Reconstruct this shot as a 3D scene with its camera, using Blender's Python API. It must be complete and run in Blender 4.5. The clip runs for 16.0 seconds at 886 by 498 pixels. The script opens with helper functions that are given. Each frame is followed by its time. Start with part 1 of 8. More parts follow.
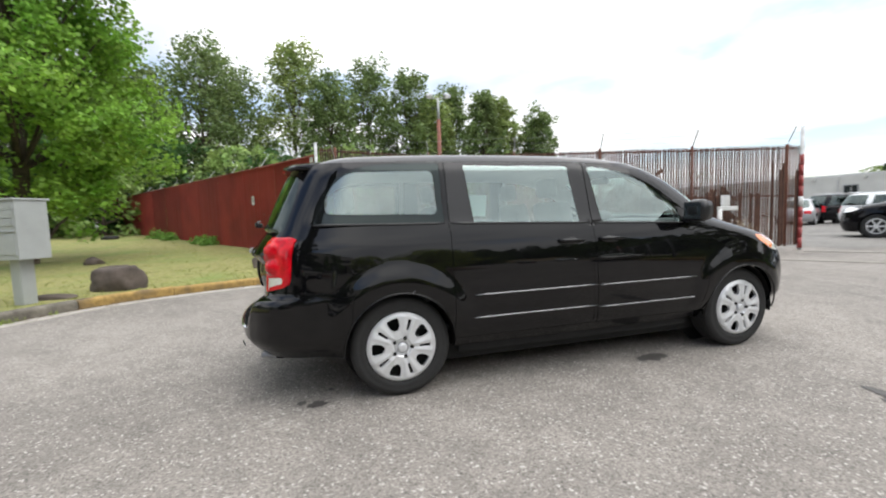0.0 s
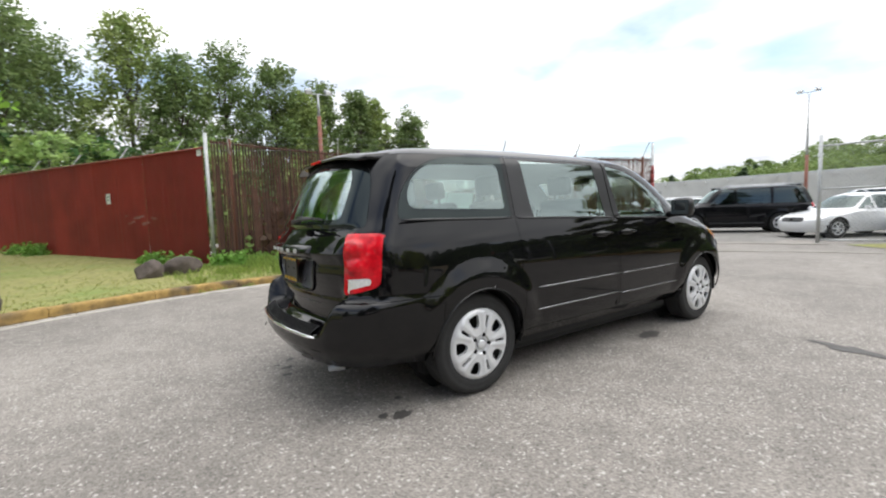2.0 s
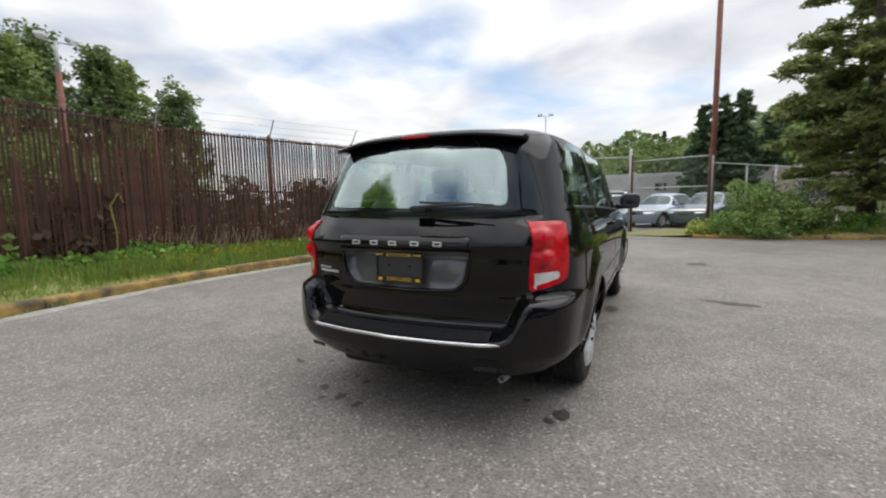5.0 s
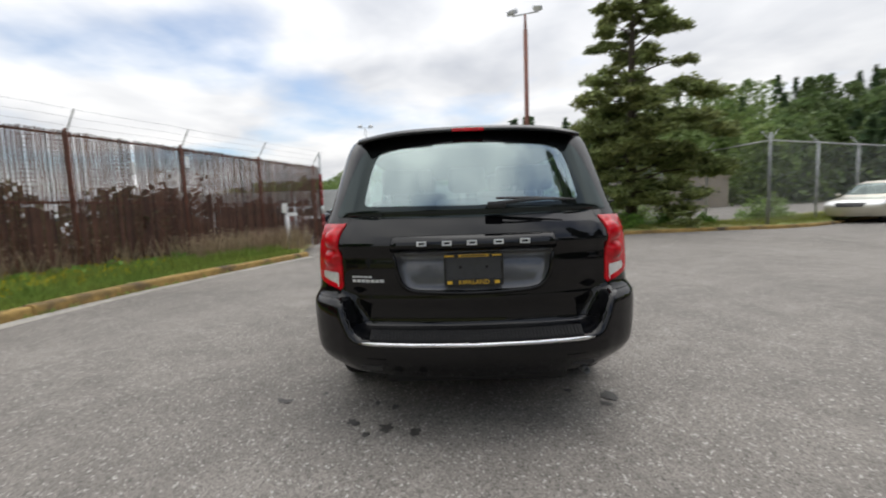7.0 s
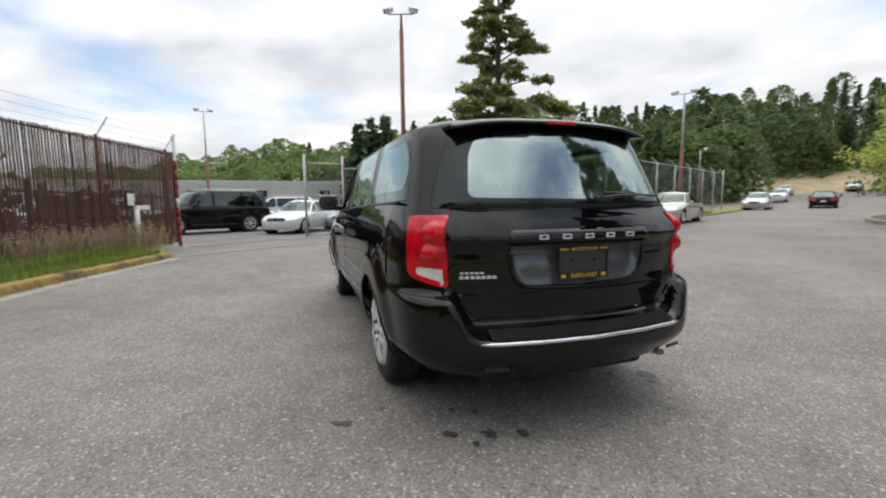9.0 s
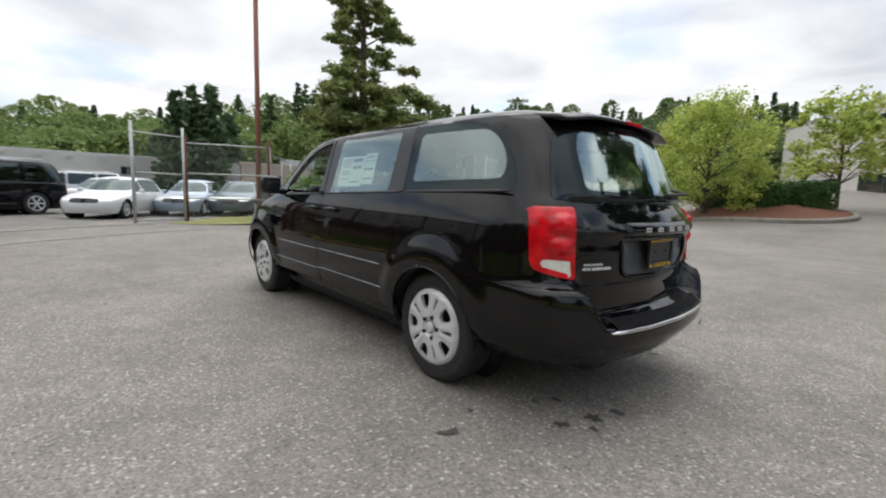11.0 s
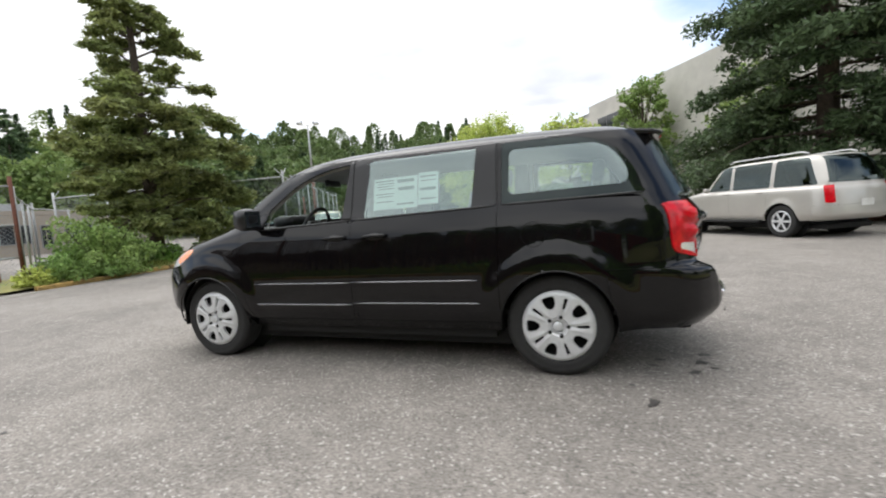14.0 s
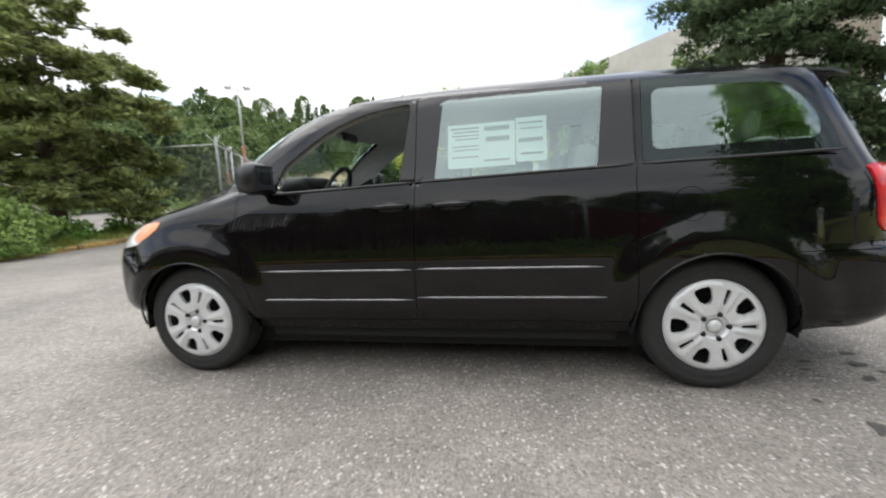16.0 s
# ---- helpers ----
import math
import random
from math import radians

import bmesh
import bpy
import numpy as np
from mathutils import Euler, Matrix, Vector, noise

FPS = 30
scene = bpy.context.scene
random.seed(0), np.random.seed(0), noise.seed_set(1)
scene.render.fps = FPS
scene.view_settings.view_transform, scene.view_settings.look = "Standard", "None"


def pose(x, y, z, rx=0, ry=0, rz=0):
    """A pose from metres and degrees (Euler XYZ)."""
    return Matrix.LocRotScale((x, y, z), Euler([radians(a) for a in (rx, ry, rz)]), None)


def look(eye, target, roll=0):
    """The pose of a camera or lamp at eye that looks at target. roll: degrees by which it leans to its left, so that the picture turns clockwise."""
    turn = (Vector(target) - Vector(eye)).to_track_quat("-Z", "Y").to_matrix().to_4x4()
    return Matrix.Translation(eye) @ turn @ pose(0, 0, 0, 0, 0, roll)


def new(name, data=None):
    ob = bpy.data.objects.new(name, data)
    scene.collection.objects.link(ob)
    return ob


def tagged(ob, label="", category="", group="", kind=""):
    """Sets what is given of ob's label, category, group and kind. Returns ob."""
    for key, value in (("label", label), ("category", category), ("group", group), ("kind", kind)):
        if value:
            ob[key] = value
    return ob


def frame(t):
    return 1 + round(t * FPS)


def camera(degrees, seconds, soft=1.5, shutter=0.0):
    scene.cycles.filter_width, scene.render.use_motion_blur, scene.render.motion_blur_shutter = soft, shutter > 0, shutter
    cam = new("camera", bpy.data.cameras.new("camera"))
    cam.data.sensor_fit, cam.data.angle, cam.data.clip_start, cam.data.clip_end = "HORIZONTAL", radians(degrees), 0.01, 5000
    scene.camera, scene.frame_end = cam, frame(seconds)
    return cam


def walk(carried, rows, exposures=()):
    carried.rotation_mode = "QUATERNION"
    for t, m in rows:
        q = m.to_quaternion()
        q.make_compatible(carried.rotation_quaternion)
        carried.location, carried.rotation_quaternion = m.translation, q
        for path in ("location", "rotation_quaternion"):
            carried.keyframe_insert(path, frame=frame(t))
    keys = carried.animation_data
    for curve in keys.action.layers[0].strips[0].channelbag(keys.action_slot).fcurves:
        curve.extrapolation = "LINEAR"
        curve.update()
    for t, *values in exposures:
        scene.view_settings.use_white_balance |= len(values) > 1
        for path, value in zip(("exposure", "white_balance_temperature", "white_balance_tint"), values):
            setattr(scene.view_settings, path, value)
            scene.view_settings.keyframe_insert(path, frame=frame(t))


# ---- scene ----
cam = camera(91.4, 16.0, 2.0, 0.5)
PATH = [
    (0, (-0.53, -3.874, 1.277), (0.024, -1.959, 1.118), -1.9),
    (0.5, (-0.889, -3.776, 1.268), (-0.171, -1.917, 1.104), -0.9),
    (1, (-1.213, -3.613, 1.271), (-0.361, -1.812, 1.091), -1.4),
    (1.5, (-1.534, -3.407, 1.272), (-0.581, -1.659, 1.078), -0.9),
    (2, (-1.844, -3.198, 1.27), (-0.716, -1.555, 1.101), -2.0),
    (2.5, (-2.095, -2.897, 1.271), (-0.875, -1.322, 1.093), -2.7),
    (3, (-2.337, -2.645, 1.267), (-0.993, -1.171, 1.128), -3.5),
    (3.2, (-2.448, -2.527, 1.278), (-1.035, -1.118, 1.141), -3.8),
    (5.3, (-3.119, -1.101, 1.271), (-1.3, -0.299, 1.055), -0.9),
    (5.5, (-3.135, -0.965, 1.257), (-1.292, -0.217, 1.045), -1.0),
    (6, (-3.235, -0.611, 1.242), (-1.315, -0.107, 1.007), -0.7),
    (6.5, (-3.223, -0.271, 1.25), (-1.275, 0.11, 1.002), -2.0),
    (7, (-3.257, 0.099, 1.229), (-1.266, 0.151, 1.039), -2.1),
    (7.5, (-3.208, 0.446, 1.234), (-1.227, 0.256, 1.029), -1.3),
    (8, (-3.127, 0.788, 1.235), (-1.161, 0.475, 1.047), -0.8),
    (8.5, (-3.068, 1.139, 1.227), (-1.143, 0.649, 0.998), -1.5),
    (9, (-2.91, 1.453, 1.22), (-1.03, 0.806, 1.01), -0.6),
    (9.5, (-2.744, 1.758, 1.222), (-0.952, 0.906, 0.977), 0.2),
    (9.7, (-2.673, 1.888, 1.21), (-0.925, 0.946, 0.972), 0.0),
    (11.8, (-1.616, 3.12, 1.2), (-0.299, 1.639, 0.934), 1.7),
    (12, (-1.51, 3.238, 1.211), (-0.25, 1.709, 0.943), 1.0),
    (12.5, (-1.254, 3.487, 1.201), (-0.167, 1.832, 0.922), 0.7),
    (13, (-0.942, 3.647, 1.189), (0.028, 1.917, 0.937), 0.1),
    (13.5, (-0.616, 3.78, 1.197), (0.223, 1.979, 0.967), -1.4),
    (14, (-0.28, 3.913, 1.194), (0.397, 2.039, 1.023), -4.1),
    (14.5, (0.091, 3.921, 1.168), (0.778, 2.051, 0.995), -4.7),
    (15, (0.43, 3.86, 1.098), (1.066, 1.969, 0.956), -5.5),
    (15.5, (0.769, 3.687, 1.08), (1.262, 1.756, 0.905), -3.2),
    (16, (0.956, 3.32, 1.134), (1.331, 1.375, 0.858), -2.8),
]
walk(cam, [(t, look(eye, goal, lean)) for t, eye, goal, lean in PATH],
     [(0, 0.72), (3, 0.7), (5.5, 0.1), (9.5, 0.2), (12, 0.34), (14, 0.6), (16, 0.82)])

# ---- sky and sun ----
SUN_EL, SUN_AZ = 64.0, -40.0        # degrees; azimuth from +x towards +y


def make_world():
    w = bpy.data.worlds.new("sky")
    w.use_nodes = True
    scene.world = w
    nt = w.node_tree
    nt.nodes.clear()
    N, L = nt.nodes.new, nt.links.new
    out = N("ShaderNodeOutputWorld")
    sky = N("ShaderNodeTexSky")
    sky.sky_type, sky.sun_disc = "NISHITA", False
    sky.sun_elevation, sky.sun_rotation = radians(SUN_EL), radians(90 - SUN_AZ)
    sky.air_density, sky.dust_density = 1.0, 1.5
    clear = N("ShaderNodeBackground")
    clear.inputs["Strength"].default_value = 0.15
    L(sky.outputs[0], clear.inputs["Color"])
    co = N("ShaderNodeTexCoord")
    sep = N("ShaderNodeSeparateXYZ")
    L(co.outputs["Generated"], sep.inputs[0])
    up = N("ShaderNodeMath"); up.operation = "ADD"; up.inputs[1].default_value = 0.16
    top = N("ShaderNodeMath"); top.operation = "MAXIMUM"; top.inputs[1].default_value = 0.0
    L(sep.outputs["Z"], top.inputs[0]); L(top.outputs[0], up.inputs[0])
    flat = N("ShaderNodeVectorMath"); flat.operation = "DIVIDE"
    L(co.outputs["Generated"], flat.inputs[0])
    cmb = N("ShaderNodeCombineXYZ")
    L(up.outputs[0], cmb.inputs[0]); L(up.outputs[0], cmb.inputs[1])
    cmb.inputs[2].default_value = 1.0
    L(cmb.outputs[0], flat.inputs[1])
    n1 = N("ShaderNodeTexNoise"); n1.inputs["Scale"].default_value = 0.9; n1.inputs["Detail"].default_value = 7; n1.inputs["Roughness"].default_value = 0.46
    n2 = N("ShaderNodeTexNoise"); n2.inputs["Scale"].default_value = 1.5; n2.inputs["Detail"].default_value = 6; n2.inputs["Roughness"].default_value = 0.46; n2.inputs["Distortion"].default_value = 0.3
    L(flat.outputs[0], n1.inputs["Vector"]); L(flat.outputs[0], n2.inputs["Vector"])
    cover = N("ShaderNodeValToRGB")
    cover.color_ramp.elements[0].position, cover.color_ramp.elements[1].position = 0.35, 0.50
    L(n1.outputs["Fac"], cover.inputs[0])
    tone = N("ShaderNodeValToRGB")
    tone.color_ramp.elements[0].position, tone.color_ramp.elements[1].position = 0.36, 0.76
    tone.color_ramp.elements[0].color, tone.color_ramp.elements[1].color = (1.0, 1.0, 1.0, 1), (0.52, 0.545, 0.60, 1)
    L(n2.outputs["Fac"], tone.inputs[0])
    cloud = N("ShaderNodeBackground")
    lift = N("ShaderNodeMapRange")
    lift.inputs[3].default_value, lift.inputs[4].default_value = CLOUD * 0.64, CLOUD * 1.50
    L(sep.outputs["Z"], lift.inputs[0]); L(lift.outputs[0], cloud.inputs["Strength"])
    L(tone.outputs[0], cloud.inputs["Color"])
    mix = N("ShaderNodeMixShader")
    L(cover.outputs[0], mix.inputs[0]); L(clear.outputs[0], mix.inputs[1]); L(cloud.outputs[0], mix.inputs[2])
    L(mix.outputs[0], out.inputs[0])


CLOUD = 1.22
make_world()
sun = new("sun", bpy.data.lights.new("sun", "SUN"))
sun.data.energy, sun.data.angle, sun.data.color = 1.0, radians(60), (1.0, 0.98, 0.95)
a, e = radians(SUN_AZ), radians(SUN_EL)
sun.matrix_world = look((0, 0, 0), (-math.cos(a) * math.cos(e), -math.sin(a) * math.cos(e), -math.sin(e))) 
sun.location = (20, 35, 40)

# ---- materials ----
def mat(name, color, rough=0.6, metal=0.0, vary=0.0, scale=8.0, bump=0.0, bump_scale=60.0, coat=0.0, spec=0.5,
        stain=None, stain_scale=0.7, stain_amount=0.0, coords="Object", vary_object=0.0):
    m = bpy.data.materials.new(name)
    m.use_nodes = True
    nt = m.node_tree
    N, L = nt.nodes.new, nt.links.new
    b = nt.nodes["Principled BSDF"]
    b.inputs["Base Color"].default_value = (*color, 1)
    b.inputs["Roughness"].default_value = rough
    b.inputs["Metallic"].default_value = metal
    b.inputs["Coat Weight"].default_value = coat
    b.inputs["Coat Roughness"].default_value = 0.03
    b.inputs["Coat IOR"].default_value = 1.5
    b.inputs["Specular IOR Level"].default_value = spec
    if vary or stain_amount or bump or vary_object:
        co = N("ShaderNodeTexCoord")
        src = co.outputs[coords]
        col = None
        base = N("ShaderNodeRGB"); base.outputs[0].default_value = (*color, 1)
        col = base.outputs[0]
        if vary:
            n = N("ShaderNodeTexNoise"); n.inputs["Scale"].default_value = scale; n.inputs["Detail"].default_value = 8; n.inputs["Roughness"].default_value = 0.65
            L(src, n.inputs["Vector"])
            r = N("ShaderNodeMapRange"); r.inputs[1].default_value, r.inputs[2].default_value = 0.3, 0.7
            r.inputs[3].default_value, r.inputs[4].default_value = 1 - vary, 1 + vary
            L(n.outputs["Fac"], r.inputs[0])
            mul = N("ShaderNodeVectorMath"); mul.operation = "SCALE"
            L(col, mul.inputs[0]); L(r.outputs[0], mul.inputs["Scale"])
            col = mul.outputs[0]
        if vary_object:
            oi = N("ShaderNodeObjectInfo")
            r = N("ShaderNodeMapRange"); r.inputs[3].default_value, r.inputs[4].default_value = 1 - vary_object, 1 + vary_object
            L(oi.outputs["Random"], r.inputs[0])
            mul = N("ShaderNodeVectorMath"); mul.operation = "SCALE"
            L(col, mul.inputs[0]); L(r.outputs[0], mul.inputs["Scale"])
            col = mul.outputs[0]
        if stain_amount:
            n = N("ShaderNodeTexNoise"); n.inputs["Scale"].default_value = stain_scale; n.inputs["Detail"].default_value = 6
            L(src, n.inputs["Vector"])
            r = N("ShaderNodeMapRange"); r.inputs[1].default_value, r.inputs[2].default_value = 0.48, 0.68
            r.inputs[4].default_value = stain_amount
            L(n.outputs["Fac"], r.inputs[0])
            mx = N("ShaderNodeMix"); mx.data_type = "RGBA"
            L(r.outputs[0], mx.inputs["Factor"]); L(col, mx.inputs["A"])
            mx.inputs["B"].default_value = (*stain, 1)
            col = mx.outputs["Result"]
        L(col, b.inputs["Base Color"])
        if bump:
            n = N("ShaderNodeTexNoise"); n.inputs["Scale"].default_value = bump_scale; n.inputs["Detail"].default_value = 5
            L(src, n.inputs["Vector"])
            bp = N("ShaderNodeBump"); bp.inputs["Strength"].default_value = bump; bp.inputs["Distance"].default_value = 0.01
            L(n.outputs["Fac"], bp.inputs["Height"]); L(bp.outputs[0], b.inputs["Normal"])
    return m


def glass(name, tint, gloss=0.08, clear=True):
    """A thin pane: clear tint, and a reflection that grows towards grazing angles."""
    m = bpy.data.materials.new(name)
    m.use_nodes = True
    nt = m.node_tree
    nt.nodes.clear()
    N, L = nt.nodes.new, nt.links.new
    out, tr, gl, mx, lw = N("ShaderNodeOutputMaterial"), N("ShaderNodeBsdfTransparent" if clear else "ShaderNodeBsdfDiffuse"), N("ShaderNodeBsdfGlossy"), N("ShaderNodeMixShader"), N("ShaderNodeLayerWeight")
    tr.inputs[0].default_value = (*tint, 1)
    gl.inputs["Roughness"].default_value = 0.01
    gl.inputs["Color"].default_value = (0.82, 0.97, 0.95, 1)
    lw.inputs["Blend"].default_value = 0.5
    pw = N("ShaderNodeMath"); pw.operation = "POWER"; pw.inputs[1].default_value = 4.5
    rg = N("ShaderNodeMapRange"); rg.inputs[3].default_value, rg.inputs[4].default_value = gloss, 1.0
    L(lw.outputs["Facing"], pw.inputs[0]); L(pw.outputs[0], rg.inputs[0])
    L(rg.outputs[0], mx.inputs[0]); L(tr.outputs[0], mx.inputs[1]); L(gl.outputs[0], mx.inputs[2]); L(mx.outputs[0], out.inputs[0])
    return m


def leaf_mat(name, color, vary=0.35, light=0.35):
    """Foliage: leaves that differ one from another, and let some light through."""
    m = bpy.data.materials.new(name)
    m.use_nodes = True
    nt = m.node_tree
    N, L = nt.nodes.new, nt.links.new
    b = nt.nodes["Principled BSDF"]
    b.inputs["Roughness"].default_value = 0.55
    b.inputs["Specular IOR Level"].default_value = 0.3
    g = N("ShaderNodeNewGeometry")
    hs = N("ShaderNodeHueSaturation"); hs.inputs["Color"].default_value = (*color, 1)
    r = N("ShaderNodeMapRange"); r.inputs[3].default_value, r.inputs[4].default_value = 1 - vary, 1 + vary
    L(g.outputs["Random Per Island"], r.inputs[0]); L(r.outputs[0], hs.inputs["Value"])
    co = N("ShaderNodeTexCoord")
    n = N("ShaderNodeTexNoise"); n.inputs["Scale"].default_value = 0.8
    L(co.outputs["Object"], n.inputs["Vector"])
    h = N("ShaderNodeMapRange"); h.inputs[1].default_value, h.inputs[2].default_value = 0.3, 0.7
    h.inputs[3].default_value, h.inputs[4].default_value = 0.485, 0.515
    L(n.outputs["Fac"], h.inputs[0]); L(h.outputs[0], hs.inputs["Hue"])
    L(hs.outputs[0], b.inputs["Base Color"])
    tl = N("ShaderNodeBsdfTranslucent"); L(hs.outputs[0], tl.inputs[0])
    mx = N("ShaderNodeMixShader"); mx.inputs[0].default_value = light
    L(b.outputs[0], mx.inputs[1]); L(tl.outputs[0], mx.inputs[2])
    L(mx.outputs[0], nt.nodes["Material Output"].inputs[0])
    return m


def asphalt_mat(name, color, speck=0.5):
    m = bpy.data.materials.new(name)
    m.use_nodes = True
    nt = m.node_tree
    N, L = nt.nodes.new, nt.links.new
    b = nt.nodes["Principled BSDF"]
    b.inputs["Roughness"].default_value = 0.85
    co = N("ShaderNodeTexCoord"); src = co.outputs["Object"]

    def noise_(scale, detail=6, rough=0.6):
        n = N("ShaderNodeTexNoise"); n.inputs["Scale"].default_value = scale; n.inputs["Detail"].default_value = detail; n.inputs["Roughness"].default_value = rough
        L(src, n.inputs["Vector"])
        return n.outputs["Fac"]

    def rng(v, a, c, lo, hi):
        r = N("ShaderNodeMapRange"); r.inputs[1].default_value, r.inputs[2].default_value, r.inputs[3].default_value, r.inputs[4].default_value = a, c, lo, hi
        L(v, r.inputs[0])
        return r.outputs[0]

    def cells(scale):
        v = N("ShaderNodeTexVoronoi"); v.inputs["Scale"].default_value = scale
        L(src, v.inputs["Vector"])
        c = N("ShaderNodeSeparateColor"); L(v.outputs["Color"], c.inputs[0])
        return v, c

    vo, sep = cells(95)
    vb, sepb = cells(78)
    grain = rng(sep.outputs[0], 0.0, 1.0, 0.68, 1.26)
    bright = rng(sepb.outputs[1], 0.92, 0.985, 0.0, speck)
    dark = rng(sepb.outputs[2], 0.0, 0.14, 0.62, 1.0)
    broad = rng(noise_(0.35, 5), 0.35, 0.65, 0.80, 1.13)
    mid = rng(noise_(3.0, 8, 0.7), 0.3, 0.7, 0.80, 1.16)
    fine = rng(noise_(160, 3), 0.3, 0.7, 0.86, 1.14)

    def mul(x, y):
        q = N("ShaderNodeMath"); q.operation = "MULTIPLY"; L(x, q.inputs[0]); L(y, q.inputs[1])
        return q.outputs[0]

    f = mul(mul(mul(grain, dark), broad), mul(mid, fine))
    sc = N("ShaderNodeVectorMath"); sc.operation = "SCALE"; sc.inputs[0].default_value = color
    L(f, sc.inputs["Scale"])
    mx = N("ShaderNodeMix"); mx.data_type = "RGBA"; mx.inputs["B"].default_value = (0.66, 0.63, 0.58, 1)
    L(bright, mx.inputs["Factor"]); L(sc.outputs[0], mx.inputs["A"])
    L(mx.outputs["Result"], b.inputs["Base Color"])
    bp = N("ShaderNodeBump"); bp.inputs["Strength"].default_value = 0.35; bp.inputs["Distance"].default_value = 0.003
    L(vo.outputs["Distance"], bp.inputs["Height"]); L(bp.outputs[0], b.inputs["Normal"])
    return m


M_ASPHALT = asphalt_mat("asphalt", (0.224, 0.204, 0.182), 0.48)
M_YARD = asphalt_mat("yard_asphalt", (0.18, 0.172, 0.158), 0.3)
M_PAINT = mat("black_paint", (0.0032, 0.0032, 0.0038), 0.25, coat=0.82, spec=0.0)
M_TRIM = mat("satin_black_trim", (0.012, 0.012, 0.013), 0.32, bump=0.02, bump_scale=500)
M_PLASTIC = mat("black_plastic", (0.014, 0.014, 0.015), 0.5, vary=0.2, scale=60, bump=0.1, bump_scale=400)
# plate bay: a lighter, bluer grey than the body paint
M_BAY = mat("dark_grey_gloss", (0.092, 0.094, 0.102), 0.22, vary=0.1, scale=12, coat=0.6)
M_PAD = mat("dark_step_plastic", (0.007, 0.007, 0.0075), 0.6, vary=0.2, scale=60, spec=0.25)
M_RUBBER = mat("tyre_rubber", (0.018, 0.018, 0.018), 0.75, vary=0.25, scale=14, bump=0.08, bump_scale=120)
M_DARK = mat("underbody_black", (0.008, 0.008, 0.008), 0.8, vary=0.2, scale=9)
M_CHROME = mat("chrome", (0.82, 0.82, 0.83), 0.12, 1.0, vary=0.04, scale=30)
M_SILVER = mat("silver_wheel_paint", (0.66, 0.67, 0.68), 0.35, 0.25, vary=0.05, scale=25, coat=0.3)
M_STEEL = mat("dull_steel", (0.32, 0.33, 0.34), 0.45, 0.8, vary=0.15, scale=20)
M_GLASS = glass("tinted_glass", (0.82, 0.93, 0.895), 0.21)
M_GLASS_REAR = glass("rear_window_glass", (0.74, 0.86, 0.825), 0.36)
M_GLASS_DARK = glass("privacy_glass", (0.12, 0.14, 0.14), 0.08)
M_RED = mat("red_lens", (0.56, 0.004, 0.012), 0.14, vary=0.45, scale=16, coat=0.25, spec=0.3, bump=0.05, bump_scale=160)
M_CLEAR = mat("clear_lens", (0.80, 0.80, 0.78), 0.12, 0.2, vary=0.2, scale=60, coat=1.0)
M_AMBER = mat("amber_lens", (0.85, 0.22, 0.02), 0.12, coat=1.0, vary=0.1, scale=30)
M_FRIT = glass("black_glass_border", (0.008, 0.009, 0.010), 0.04, False)
M_GREYTRIM = mat("grey_interior_trim", (0.52, 0.52, 0.51), 0.8, vary=0.1, scale=20, bump=0.05, bump_scale=300)
M_SEAT = mat("grey_seat_cloth", (0.30, 0.30, 0.305), 0.9, vary=0.15, scale=50, bump=0.15, bump_scale=260)
M_DASH = mat("dark_dashboard_plastic", (0.035, 0.036, 0.038), 0.55, vary=0.15, scale=30, bump=0.08, bump_scale=300)
M_PAPER = mat("window_sticker_paper", (0.80, 0.88, 0.85), 0.6, vary=0.04, scale=5)
M_INK = mat("grey_ink", (0.22, 0.27, 0.26), 0.7, vary=0.05, scale=40)
M_YELLOW = mat("yellow_plate_frame", (0.72, 0.43, 0.03), 0.45, vary=0.08, scale=40)
M_KERB = mat("weathered_kerb_concrete", (0.33, 0.215, 0.068), 0.9, vary=0.4, scale=9, bump=0.5, bump_scale=40, stain=(0.075, 0.058, 0.042), stain_scale=2.4, stain_amount=0.95)
M_GUTTER = mat("pale_gutter_concrete", (0.36, 0.34, 0.30), 0.9, vary=0.25, scale=4, bump=0.25, bump_scale=60, stain=(0.17, 0.15, 0.12), stain_scale=1.6, stain_amount=0.75)
M_OLDKERB = mat("bare_grey_kerb_concrete", (0.17, 0.155, 0.125), 0.92, vary=0.4, scale=9, bump=0.7, bump_scale=30, stain=(0.06, 0.05, 0.04), stain_scale=3.0, stain_amount=0.9)
M_CONC = mat("gutter_concrete", (0.25, 0.235, 0.205), 0.9, vary=0.25, scale=4, bump=0.25, bump_scale=60, stain=(0.16, 0.15, 0.12), stain_scale=0.8, stain_amount=0.5)
M_REDWALL = mat("red_painted_steel_sheet", (0.29, 0.052, 0.042), 0.55, vary=0.15, scale=1.2, bump=0.05, bump_scale=8, stain=(0.14, 0.026, 0.022), stain_scale=0.55, stain_amount=0.45, vary_object=0.28)
M_SLAT = mat("brown_fence_slat", (0.082, 0.040, 0.026), 0.75, vary=0.35, scale=5, bump=0.2, bump_scale=60, stain=(0.035, 0.02, 0.014), stain_scale=3, stain_amount=0.7, vary_object=0.6)
M_RUST = mat("rusty_post", (0.13, 0.045, 0.026), 0.8, vary=0.3, scale=9, bump=0.2, bump_scale=80)
M_GALV = mat("galvanised_steel", (0.46, 0.47, 0.47), 0.5, 0.4, vary=0.2, scale=12, bump=0.05, bump_scale=80)
M_WIRE = mat("chain_link_wire", (0.30, 0.31, 0.31), 0.55, 0.4, vary=0.2, scale=6)
